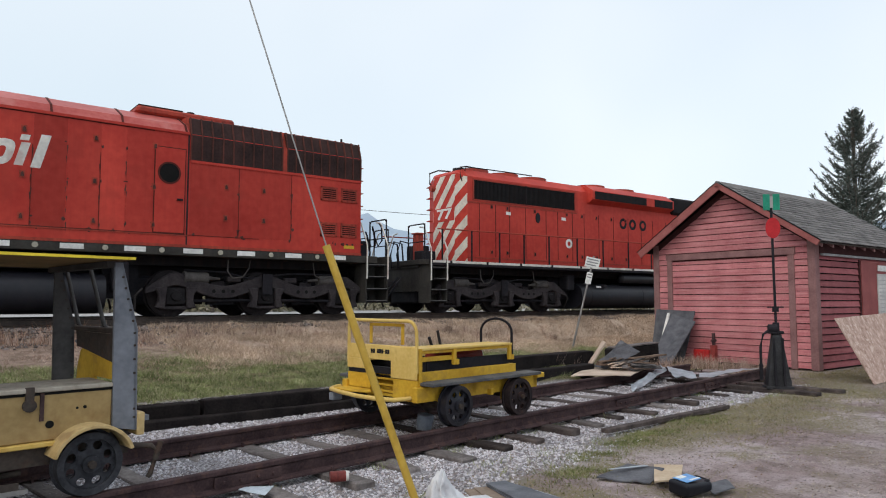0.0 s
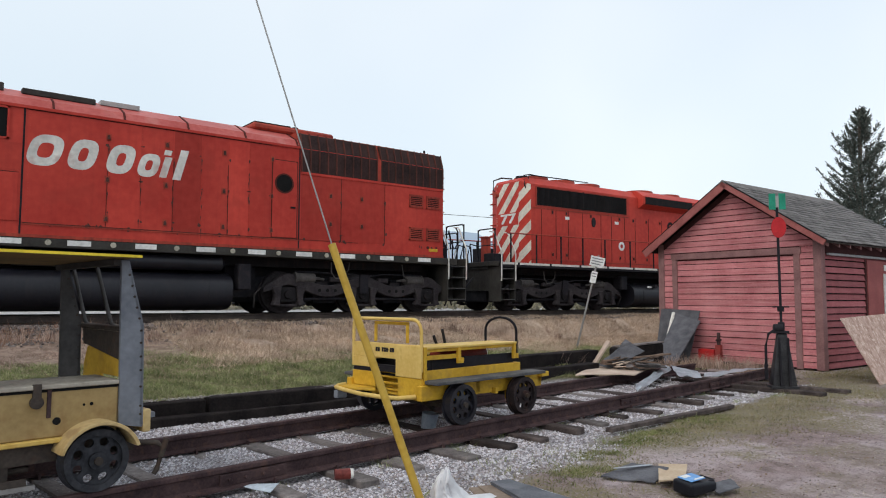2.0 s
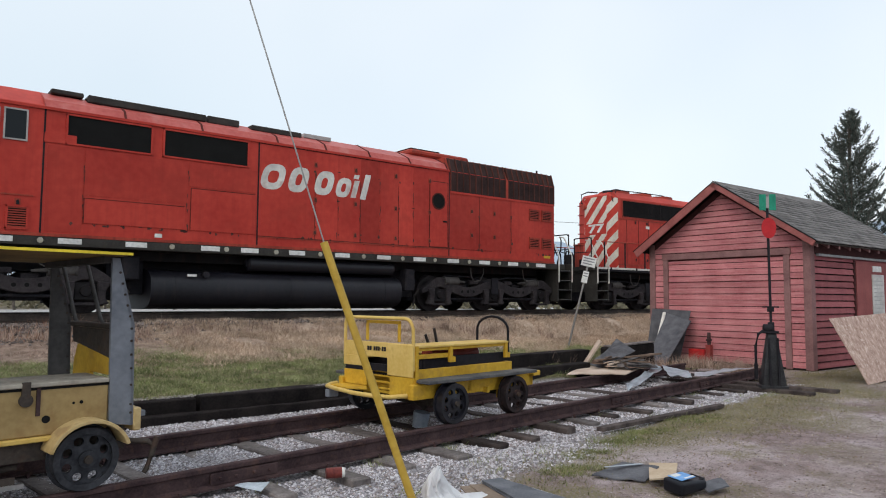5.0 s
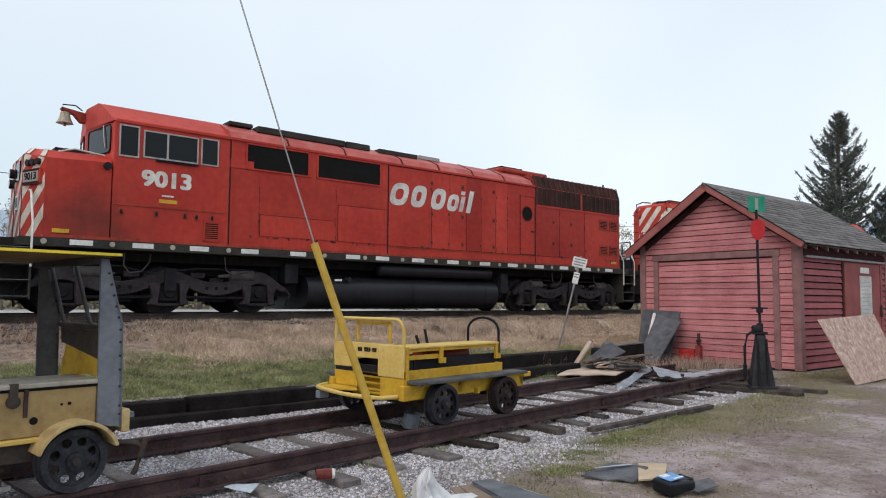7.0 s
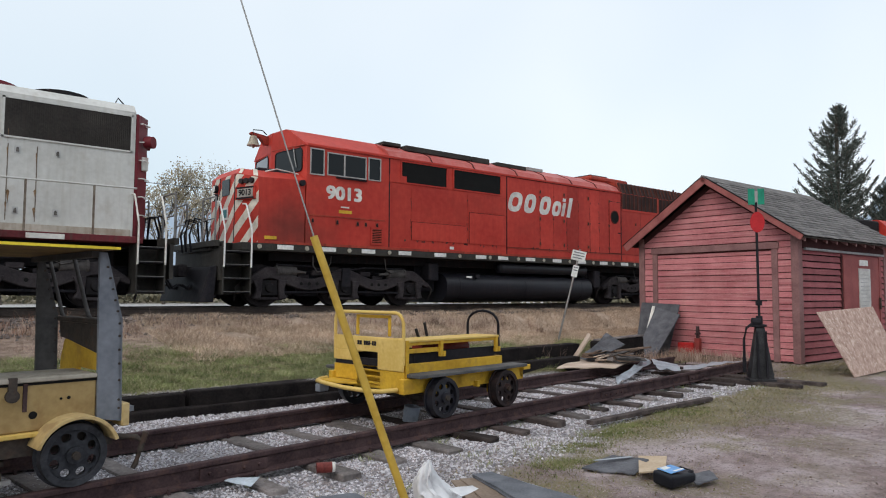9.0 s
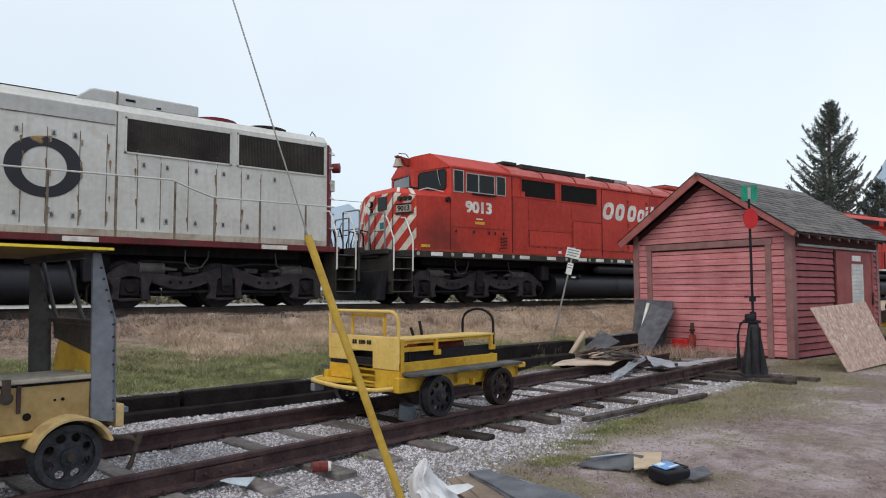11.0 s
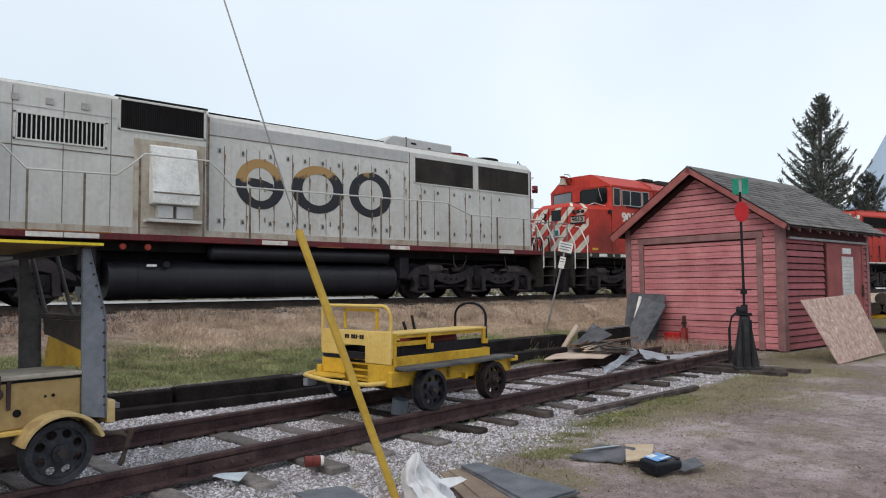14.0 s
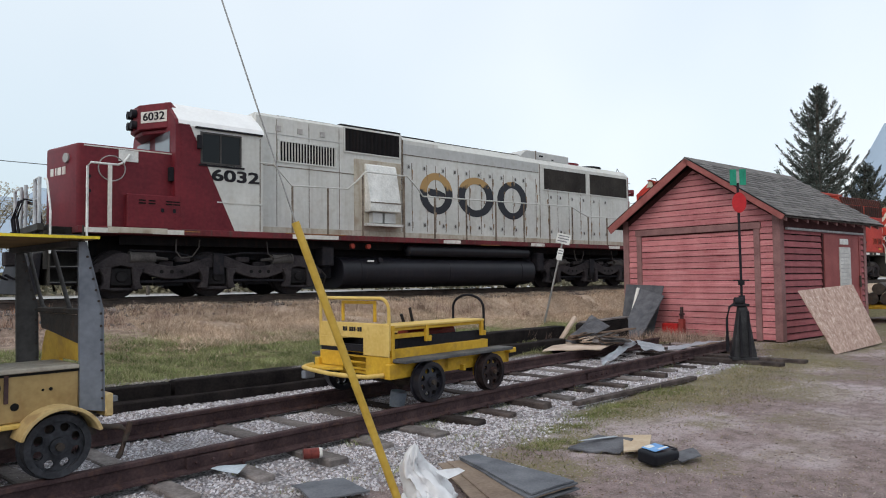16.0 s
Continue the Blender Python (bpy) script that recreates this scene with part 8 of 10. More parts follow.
        tube(bm, [(a + 0.05, 0.58, 0.98), (a, 0.58, z)], 0.018, 8)
        part("lever", bm, BLACK, car, "short black lever", 60)
    bm = bmesh.new()
    tube(bm, [(4.6, 0.9, 0.45), (4.95, 0.75, 0.35), (5.1, 0.7, 0.22)], 0.03)
    box(bm, 5.0, 5.4, 0.5, 1.1, 0.28, 0.46)
    part("drive_housing", bm, DARK_STEEL, car)
    return car


push_car()
bm = bmesh.new()
cyl(bm, (0, 0, 0), (0, 0, 0.22), 0.085, 0.10, 20)
soften(bm, 0.006)
lone("grey_bucket", bm, material("dull_grey_plastic", (0.31, 0.35, 0.42), rough=0.5, scale=6, fine=30, bump=0.05), "small dull grey bucket between the rails", "bucket", Matrix.Translation(side(5.10, 0.80, -0.045)) @ pose(0, 0, 0, 8, 5, 0), smooth_angle=40)


# ---- guy wire with its yellow guard ----
GUY_FOOT, GUY_TOP, GUY_SIGHT = (2.736, 3.572, -0.03), (2.193, 3.988, 1.865), (1.80, 4.29, 3.40)


def guy_wire():
    p0, p1 = Vector(GUY_FOOT), Vector(GUY_TOP)
    up = (p1 - p0).normalized()
    gw = thing("guy_wire", "steel guy wire with a yellow guard at its foot", "guy wire")
    bm = bmesh.new()
    q = up.to_track_quat("Z", "Y").to_matrix().to_4x4()
    m = Matrix.Translation(p0) @ q @ pose(0, 0, 0, 0, 0, 35)
    ln, n = (p1 - p0).length, 12
    outer = [(0.026 * math.cos(radians(-150 + 300 * i / n)), 0.026 * math.sin(radians(-150 + 300 * i / n))) for i in range(n + 1)]
    inner = [(0.022 * math.cos(radians(150 - 300 * i / n)), 0.022 * math.sin(radians(150 - 300 * i / n))) for i in range(n + 1)]
    prism(bm, outer + inner, "z", 0.0, ln, m)
    part("guard", bm, material("yellow_plastic_guard", (0.47, 0.305, 0.045), (0.38, 0.24, 0.035), (0.55, 0.37, 0.07), rough=0.55, scale=3, fine=24, bump=0.05, streak=0.4, streak_colour=(0.28, 0.17, 0.05), spots=0.3, spot_colour=(0.30, 0.19, 0.07), spot_scale=6), gw, "faded yellow plastic half-round guard", 40)
    bm = bmesh.new()
    tip = Vector(GUY_SIGHT)
    top = p1 + (tip - p1).normalized() * 9.0
    tube(bm, [p0, p1, top], 0.0052, 8)
    part("wire", bm, STEEL, gw, "twisted grey steel wire", 60)


guy_wire()


# ---- switch stand ----
def switch_stand():
    st = thing("switch_stand", "black switch stand with red and green targets", "switch stand", pose(11.89, 5.79, 0.02, 0, 0, -50))
    bm = bmesh.new()
    lo, hi = 0.195, 0.070
    a = [bm.verts.new((x * lo, y * lo * 0.75, 0.05)) for x, y in ((-1, -1), (1, -1), (1, 1), (-1, 1))]
    b = [bm.verts.new((x * hi, y * hi, 0.93)) for x, y in ((-1, -1), (1, -1), (1, 1), (-1, 1))]
    for i in range(4):
        bm.faces.new((a[i], a[(i + 1) % 4], b[(i + 1) % 4], b[i]))
    bm.faces.new(a[::-1])
    bm.faces.new(b)
    box(bm, -0.22, 0.22, -0.17, 0.17, 0.0, 0.055)
    soften(bm, 0.02, 2)
    part("base", bm, material("black_cast_iron", (0.022, 0.023, 0.026), (0.012, 0.012, 0.014), (0.05, 0.05, 0.055), rough=0.45, scale=5, fine=40, bump=0.2), st, "tapered black cast iron base", 40)
    for x in (-0.07, 0.07):
        bm = bmesh.new()
        prism(bm, [(-0.21, 0.06), (-0.165, 0.06), (-0.105, 0.86), (-0.125, 0.86)], "x", x - 0.016, x + 0.016)
        part("rib", bm, BLACK, st)
    bm = boxes((-0.15, 0.10, -0.11, 0.11, 0.93, 0.975))
    cyl(bm, (-0.14, -0.06, 1.02), (0.0, -0.06, 1.02), 0.07, seg=14)
    cyl(bm, (0, 0, 0.97), (0, 0, 1.12), 0.055, seg=14)
    soften(bm, 0.008)
    part("head", bm, BLACK, st)
    bm = bmesh.new()
    tube(bm, [(-0.15, -0.1, 0.98), (-0.24, -0.13, 0.92), (-0.29, -0.14, 0.72), (-0.29, -0.14, 0.22)], 0.022)
    box(bm, -0.315, -0.265, -0.165, -0.115, 0.16, 0.42)
    part("throw_lever", bm, BLACK, st, "hanging black throw lever", 50)
    bm = bmesh.new()
    tube(bm, [(0, 0, 1.1), (-0.012, 0, 3.3)], 0.022, 10)
    part("mast", bm, BLACK, st, "thin black mast", 60)
    bm = boxes((-0.13, 0.13, -0.02, 0.02, 1.37, 1.395), (-0.045, 0.045, -0.045, 0.045, 1.30, 1.38))
    part("mast_collar", bm, BLACK, st)
    red_t = material("bright_red_target", (0.46, 0.022, 0.028), rough=0.5, scale=4, fine=30, bump=0.03)
    green_t = material("green_target", (0.02, 0.25, 0.16), rough=0.45, scale=4, fine=30, bump=0.03)
    bm = bmesh.new()
    n = 28
    prism(bm, [(0.120 * math.cos(2 * math.pi * i / n), 2.75 + 0.180 * math.sin(2 * math.pi * i / n)) for i in range(n)], "y", -0.034, -0.026)
    part("red_target", bm, red_t, st, "red oval target plate")
    for x0, x1 in ((-0.145, -0.035), (0.015, 0.125)):
        part("green_target", boxes((x0, x1, -0.032, -0.024, 3.06, 3.34)), green_t, st, "green target plate")
    part("target_bracket", boxes((-0.05, 0.03, -0.03, 0.0, 3.1, 3.3)), STEEL, st)


switch_stand()
for a, k0, k1 in ((11.75, -1.55, 1.1), (12.35, -1.75, 1.3)):
    v0, v1 = side(a, k0), side(a + 0.1, k1)
    timber("head_block_tie", v0.x, v0.y, v1.x, v1.y, 0.22, -0.14, 0.03, "long dark tie under the switch stand", TIE_BROWN)


# ---- leaning sign ----
def leaning_sign():
    b = Vector((13.74, 11.98, 0.22))
    t = Vector((14.13, 11.53, 2.66))
    sg = thing("leaning_sign", "small white sign on a leaning grey post", "sign")
    bm = bmesh.new()
    tube(bm, [b, t], 0.028, 8)
    part("post", bm, STEEL, sg, "thin galvanised post", 60)
    up = (t - b).normalized()
    rt = Vector((0.655, -0.755, 0)).normalized()
    nrm = rt.cross(up).normalized()
    rt = up.cross(nrm).normalized()
    m = Matrix((rt.to_4d(), up.to_4d(), nrm.to_4d(), (0, 0, 0, 1))).transposed()
    for i in range(3):
        m[3][i] = 0
    if nrm.dot(Vector((-1, -1, 0))) < 0:
        nrm = -nrm
    for name, c, w, h in (("sign_plate", 2.34, 0.36, 0.26), ("lower_plate", 1.93, 0.15, 0.30)):
        mm = m.copy()
        o = b + up * c + nrm * 0.035
        mm.translation = o
        bm = bmesh.new()
        box(bm, -w / 2, w / 2, -h / 2, h / 2, -0.003, 0.003, mm)
        pl = part(name, bm, WHITE, sg, "white metal plate")
        for i in range(3 if h < w else 2):
            z = h / 2 - 0.05 - i * 0.07
            bm = bmesh.new()
            for side_z in (0.0035, -0.0045):
                box(bm, -w * 0.4, w * (0.4 - 0.12 * (i == 2)), z - 0.018, z + 0.008, side_z, side_z + 0.001, mm)
            part("text_bar", bm, material("grey_sign_ink", (0.2, 0.2, 0.22), bump=0) if "grey_sign_ink" not in bpy.data.materials else bpy.data.materials["grey_sign_ink"], pl)


leaning_sign()


# ---- chipboard sheet leaning by the shed's side ----
def slab(name, corners, thick, mat, label, category, cuts=0, wave=0.0, group=""):
    """A sheet from four corners (in order round it), given real thickness."""
    c = [Vector(q) for q in corners]
    n = max(1, cuts)
    nrm = (c[1] - c[0]).cross(c[3] - c[0]).normalized() * thick
    bm = bmesh.new()
    grid = {}
    for i in range(n + 1):
        for j in range(n + 1):
            u, w = i / n, j / n
            p = (c[0] * (1 - u) + c[1] * u) * (1 - w) + (c[3] * (1 - u) + c[2] * u) * w
            p = p + nrm.normalized() * wave * (noise.noise(p * 3.1) + 0.5 * noise.noise(p * 9.0))
            grid[i, j, 0], grid[i, j, 1] = bm.verts.new(p), bm.verts.new(p + nrm)
    for i in range(n):
        for j in range(n):
            for s in (0, 1):
                bm.faces.new([grid[q[0], q[1], s] for q in ((i, j), (i + 1, j), (i + 1, j + 1), (i, j + 1))])
    for i in range(n):
        for (a, b) in (((i, 0), (i + 1, 0)), ((i, n), (i + 1, n)), ((0, i), (0, i + 1)), ((n, i), (n, i + 1))):
            bm.faces.new((grid[a[0], a[1], 0], grid[b[0], b[1], 0], grid[b[0], b[1], 1], grid[a[0], a[1], 1]))
    return lone(name, bm, mat, label, category, group=group)


CHIP = material("strand_chipboard", (0.44, 0.30, 0.245), (0.27, 0.165, 0.13), (0.58, 0.43, 0.365), rough=0.85, scale=9, fine=34, bump=0.2, spots=0.7, spot_colour=(0.66, 0.54, 0.475), spot_scale=15)
slab("chipboard_sheet", ((13.91, 5.04, 0.0), (16.70, 5.12, 0.02), (16.62, 5.62, 1.26), (13.72, 5.59, 1.18)), 0.014, CHIP, "tan strand chipboard sheet leaning beside the shed", "board")
ROOFING = material("dark_grey_roofing", (0.092, 0.093, 0.106), (0.060, 0.061, 0.071), (0.15, 0.15, 0.165), rough=0.9, scale=5, fine=60, bump=0.4)
slab("roofing_sheet", ((15.45, 10.80, 0.0), (15.30, 9.75, 0.0), (15.66, 9.62, 1.25), (15.66, 10.72, 1.29)), 0.02, ROOFING, "dark grey sheet leaning against the shed front", "sheet", group="sheets against the shed")
slab("roofing_sheet", ((14.25, 9.98, 0.0), (13.95, 9.25, 0.02), (15.60, 9.58, 0.99), (15.60, 10.25, 1.17)), 0.02, ROOFING, "long grey sheet leaning on the shed front", "sheet", group="sheets against the shed")
slab("board_edge", ((14.6, 10.05, 0.0), (14.55, 9.95, 0.0), (15.58, 10.28, 1.19), (15.60, 10.36, 1.19)), 0.03, WORN_WHITE, "pale board standing behind the grey sheet", "board")
# red jack by the shed front
bm = boxes((15.40, 15.60, 9.14, 9.56, 0.0, 0.33))
soften(bm, 0.02)
lone("red_box", bm, material("bright_red_tin", (0.5, 0.03, 0.03), rough=0.5, scale=5, fine=30, bump=0.05), "small bright red metal box by the shed", "box")
jk = thing("track_jack", "old red lever jack by the shed front", "jack", pose(15.45, 9.03, 0))
part("jack_body", boxes((-0.06, 0.06, -0.06, 0.06, 0, 0.45)), material("old_red_iron", (0.28, 0.05, 0.045), rough=0.7, scale=6, fine=40, bump=0.2), jk)
part("jack_bar", boxes((-0.03, 0.03, -0.03, 0.03, 0.45, 0.74)), RUST, jk)
bm = bmesh.new()
cyl(bm, (-0.09, 0, 0.56), (0.09, 0, 0.56), 0.03, seg=10)
part("jack_pawl", bm, RUST, jk)

# ---- scrap heap over the far rail ----
PLANK = material("pale_plank", (0.50, 0.385, 0.30), (0.39, 0.285, 0.22), (0.60, 0.485, 0.40), rough=0.85, scale=3, fine=40, bump=0.25)
TIN = material("dull_galvanised_tin", (0.36, 0.395, 0.44), (0.24, 0.265, 0.30), (0.49, 0.53, 0.58), rough=0.4, metal=0.3, scale=4, fine=30, bump=0.1)


def loc_plank(a0, k0, a1, k1, z0, z1, w, th, mat, label, roll=0):
    p, q = side(a0, k0, z0), side(a1, k1, z1)
    d = q - p
    bm = bmesh.new()
    box(bm, 0, d.length, -w / 2, w / 2, -th / 2, th / 2)
    soften(bm, min(th, w) * 0.12)
    rot = d.to_track_quat("X", "Z").to_matrix().to_4x4() @ pose(0, 0, 0, roll, 0, 0)
    return lone("scrap_board", bm, mat, label, "board", Matrix.Translation(p) @ rot, group="boards of the scrap heap")


slab("plywood_sheet", (side(9.68, 1.84, 0.185), side(10.42, 1.10, 0.19), side(12.11, 1.60, 0.21), side(10.98, 2.34, 0.20)), 0.018, PLANK, "pale plywood sheet lying across the rail", "board", 4, 0.012)
loc_plank(10.95, 2.32, 11.12, 2.04, 0.21, 0.72, 0.12, 0.04, PLANK, "pale plank tilted up on the scrap heap", 30)
slab("bent_roofing", (side(10.98, 2.20, 0.24), side(10.98, 1.93, 0.23), side(11.25, 1.36, 0.56), side(11.35, 1.80, 0.74)), 0.012, ROOFING, "bent grey roofing felt on the scrap heap", "sheet", 8, 0.07)
BROWN = material("brown_weathered_board", (0.14, 0.09, 0.065), (0.085, 0.055, 0.042), (0.21, 0.145, 0.11), rough=0.9, scale=3, fine=40, bump=0.3)
heap = random.Random(11)
for i in range(26):
    a0, k0 = heap.uniform(10.75, 11.15), heap.uniform(1.3, 2.0)
    yaw, ln = heap.uniform(-0.7, 0.6), heap.uniform(0.4, 0.85)
    z0 = 0.23 + 0.010 * i * (1 - abs(k0 - 1.55))
    loc_plank(a0, k0, a0 + ln * math.cos(yaw), k0 + ln * math.sin(yaw) * 0.9, z0, z0 + heap.uniform(-0.05, 0.10), heap.uniform(0.05, 0.15), heap.uniform(0.015, 0.035), heap.choice((PLANK, TIE, BROWN, BROWN, TIE)), "weathered scrap board on the heap", heap.uniform(-25, 25))
loc_plank(12.3, 2.66, 13.9, 2.46, 0.245, 0.295, 0.26, 0.52, TIE_DARK, "heavy black timber behind the scrap heap")
loc_plank(12.35, 2.62, 13.9, 2.44, 0.525, 0.575, 0.22, 0.03, TIE, "grey board on the black timber")
slab("bent_tin", (side(9.72, 0.66, 0.03), side(9.98, 0.86, 0.08), side(12.1, 1.40, 0.24), side(12.0, 1.20, 0.19)), 0.004, TIN, "crumpled sheet of galvanised tin between the rails", "sheet", 10, 0.06)
slab("tin_strip", (side(12.1, 1.28, 0.24), side(10.75, 0.42, 0.19), side(11.1, 0.20, 0.18), side(12.0, 0.70, 0.19)), 0.004, TIN, "bent end of a long tin strip", "sheet", 10, 0.05)
slab("tin_strip", (side(11.1, 0.16, 0.19), side(11.75, 0.45, 0.185), side(13.4, 0.25, 0.20), side(13.35, -0.06, 0.20)), 0.004, TIN, "long strip of bent tin across the rail ends", "sheet", 10, 0.04)
loc_plank(6.44, -0.82, 9.3, -1.05, 0.012, 0.012, 0.10, 0.05, TIE_BROWN, "long dark board lying beside the tie ends")

# ---- litter in the foreground ----
bm = bmesh.new()
cyl(bm, (-0.075, 0, 0.045), (0.055, 0, 0.045), 0.045, seg=24)
can = thing("tin_can", "dented red drink can lying on gravel", "can", pose(2.99, 5.17, 0.0, 0, 0, -22))
part("can_body", bm, material("red_printed_tin", (0.16, 0.03, 0.026), (0.09, 0.022, 0.02), (0.26, 0.06, 0.05), rough=0.35, metal=0.3, scale=10, fine=50, bump=0.05), can, "red can body", 40)
bm = bmesh.new()
cyl(bm, (0.0555, 0, 0.045), (0.08, 0, 0.045), 0.044, 0.040, 24)
part("can_rim", bm, WORN_WHITE, can, "pale tin rim", 40)
slab("blue_litter", ((2.20, 5.36, 0.015), (2.33, 5.16, 0.01), (2.44, 5.24, 0.03), (2.33, 5.42, 0.03)), 0.004, material("pale_blue_paper", (0.42, 0.47, 0.52), rough=0.7, scale=8, fine=40, bump=0.1), "crumpled pale blue paper by the rail", "paper", 6, 0.035)
slab("white_scrap", ((0.95, 4.62, 0.02), (1.1, 4.55, 0.02), (1.14, 4.62, 0.05), (0.98, 4.7, 0.05)), 0.004, WHITE, "small white paper scrap", "paper", 4, 0.03)
# white rag or bag
RAG = material("white_plastic_bag", (0.74, 0.74, 0.76), (0.62, 0.62, 0.64), (0.80, 0.80, 0.82), rough=0.45, scale=4, fine=18, bump=0.2)
bm = bmesh.new()
n, rings = 64, 30
prev = None
for r in range(rings + 1):
    u = r / rings
    loop = []
    for i in range(n):
        a = 2 * math.pi * i / n
        rad = 0.235 * (1 - u) ** 0.8 + 0.022 * (1 - u * 0.5)
        q = Vector((math.cos(a) * 2.2, math.sin(a) * 2.2, u * 2.6))
        fold = 1 + 0.55 * noise.noise(q * 0.8) + 0.32 * (0.5 - abs(noise.noise(q * 2.3 + Vector((4, 1, 0))))) + 0.10 * (0.4 - abs(noise.noise(q * 5.1))) - 0.1
        z = 0.46 * u + 0.07 * noise.noise(Vector((math.cos(a) * 3, math.sin(a) * 3, u * 4 + 9)))
        loop.append(bm.verts.new((rad * fold * math.cos(a) - 0.09 * u + 0.05 * math.sin(u * 5), rad * fold * math.sin(a) * 0.75 + 0.08 * u - 0.04 * math.sin(u * 7), max(0.0, z) if r else 0.0)))
    if prev:
        for i in range(n):
            bm.faces.new((prev[i], prev[(i + 1) % n], loop[(i + 1) % n], loop[i]))
    prev = loop
bm.faces.new(prev)
lone("white_bag", bm, RAG, "crumpled white plastic bag on the ground", "bag", pose(2.955, 3.62, -0.01, 0, 0, 40) @ Matrix.Diagonal((0.86, 0.86, 0.9, 1)), smooth_angle=45)
slab("bag_handle", ((2.98, 3.56, 0.22), (3.04, 3.50, 0.17), (3.24, 3.54, 0.19), (3.19, 3.55, 0.215)), 0.004, RAG, "torn white plastic handle", "bag", 5, 0.03)
# stack of shingle sheets by the bag
STACK = material("brown_grey_shingle_back", (0.215, 0.155, 0.115), (0.14, 0.10, 0.078), (0.28, 0.215, 0.165), rough=0.85, scale=4, fine=40, bump=0.2)
BLUEFELT = material("blue_grey_shingle", (0.125, 0.13, 0.15), (0.085, 0.09, 0.105), (0.175, 0.18, 0.20), rough=0.85, scale=5, fine=60, bump=0.3)
for mat, dz, sx, cover in ((BLUEFELT, 0.0, 0.03, 0.0), (STACK, 0.012, -0.05, 0.0), (STACK, 0.024, 0.0, 0.10), (BLUEFELT, 0.038, 0.02, 0.38), (BLUEFELT, 0.052, -0.01, 0.46)):
    o = Vector((sx * 0.7, sx * -0.6, dz))
    near_a, near_b, far_b, far_a = Vector((3.62, 4.22, 0.01)), Vector((3.06, 3.10, 0.02)), Vector((3.80, 3.05, 0.05)), Vector((3.92, 4.12, 0.01))
    slab("shingle_sheet", (near_a.lerp(far_a, cover) + o, near_b.lerp(far_b, cover) + o, far_b + o, far_a + o), 0.010, mat, "brown roofing shingles lying in a flat stack" if mat is STACK else "blue grey roofing shingles lying in a flat stack", "shingles", 8, 0.010, "stack of shingles")
slab("loose_shingle", ((2.50, 4.62, 0.0), (2.42, 4.20, 0.0), (2.80, 4.05, 0.015), (2.85, 4.45, 0.01)), 0.012, BLUEFELT, "grey shingle lying on the gravel", "shingles", 6, 0.02)
slab("white_edge_strip", ((3.93, 4.08, 0.06), (3.92, 4.06, 0.06), (3.80, 3.16, 0.095), (3.82, 3.16, 0.095)), 0.004, TIN, "thin pale metal strip on the shingles", "strip")
# grey felt, cardboard and a blue-labelled black case on the earth
slab("dark_felt", ((4.76, 3.90, 0.0), (4.985, 3.52, 0.0), (5.30, 3.60, 0.03), (5.31, 3.99, 0.03)), 0.012, ROOFING, "curled dark roofing felt on the earth", "sheet", 8, 0.03)
slab("felt_strip", ((4.95, 3.93, 0.045), (4.96, 3.90, 0.045), (5.27, 3.74, 0.06), (5.27, 3.78, 0.06)), 0.003, TIN, "pale torn strip on the felt", "strip")
slab("cardboard", ((5.41, 3.78, 0.035), (4.874, 3.406, 0.048), (5.10, 3.312, 0.045), (5.63, 3.63, 0.028)), 0.012, material("pale_cardboard", (0.50, 0.38, 0.26), (0.42, 0.31, 0.21), (0.56, 0.45, 0.33), rough=0.85, scale=5, fine=40, bump=0.1), "flat piece of pale cardboard", "cardboard")
case = thing("black_case", "black plastic case with a blue label", "case", pose(5.03, 3.18, -0.005, 4, -3, -6))
bm = boxes((-0.155, 0.16, -0.09, 0.10, 0.0, 0.11))
bmesh.ops.translate(bm, verts=[v_ for v_ in bm.verts if v_.co.z > 0.05 and v_.co.x > 0], vec=(0.0, 0.0, -0.03))
soften(bm, 0.03, 3)
part("case_body", bm, material("black_moulded_plastic", (0.012, 0.013, 0.018), rough=0.4, scale=8, fine=60, bump=0.08), case, "black moulded case", 40)
bm = boxes((-0.12, 0.05, -0.06, 0.08, 0.112, 0.118))
soften(bm, 0.002)
lbl = part("label", bm, material("sky_blue_label", (0.08, 0.28, 0.62), (0.05, 0.2, 0.5), (0.2, 0.42, 0.72), rough=0.3, scale=14, fine=40, bump=0.02), case, "glossy blue label")
part("label_mark", boxes((-0.1, -0.02, 0.02, 0.07, 0.1185, 0.120), (-0.06, 0.05, -0.05, -0.03, 0.1185, 0.120)), WHITE, lbl)
bm = bmesh.new()
tube(bm, [(0.08, -0.05, 0.07), (0.12, -0.065, 0.085), (0.165, -0.045, 0.07), (0.165, 0.03, 0.07), (0.14, 0.055, 0.08), (0.09, 0.05, 0.075)], 0.014)
part("case_handle", bm, BLACK, case, "", 60)
slab("dark_felt", ((5.20, 3.16, 0.02), (5.10, 3.02, 0.01), (5.36, 2.99, 0.01), (5.47, 3.13, 0.03)), 0.010, ROOFING, "small dark felt scrap by the case", "sheet", 6, 0.02)

# ---- far equipment beyond the shed ----
tr = thing("flat_trailer", "low yellow trailer loaded with dark pipes", "trailer", pose(24.2, 7.4, 0, 0, 0, 15))
bm = boxes((-0.5, 2.6, -0.9, 0.9, 0.42, 0.55))
soften(bm, 0.02)
part("deck", bm, YELLOW, tr, "yellow trailer deck")
for x in (0.2, 1.7):
    for y in (-0.8, 0.8):
        bm = bmesh.new()
        cyl(bm, (x, y - 0.1, 0.28), (x, y + 0.1, 0.28), 0.29, seg=24)
        part("wheel", bm, BLACK, tr, "black rubber wheel", 40)
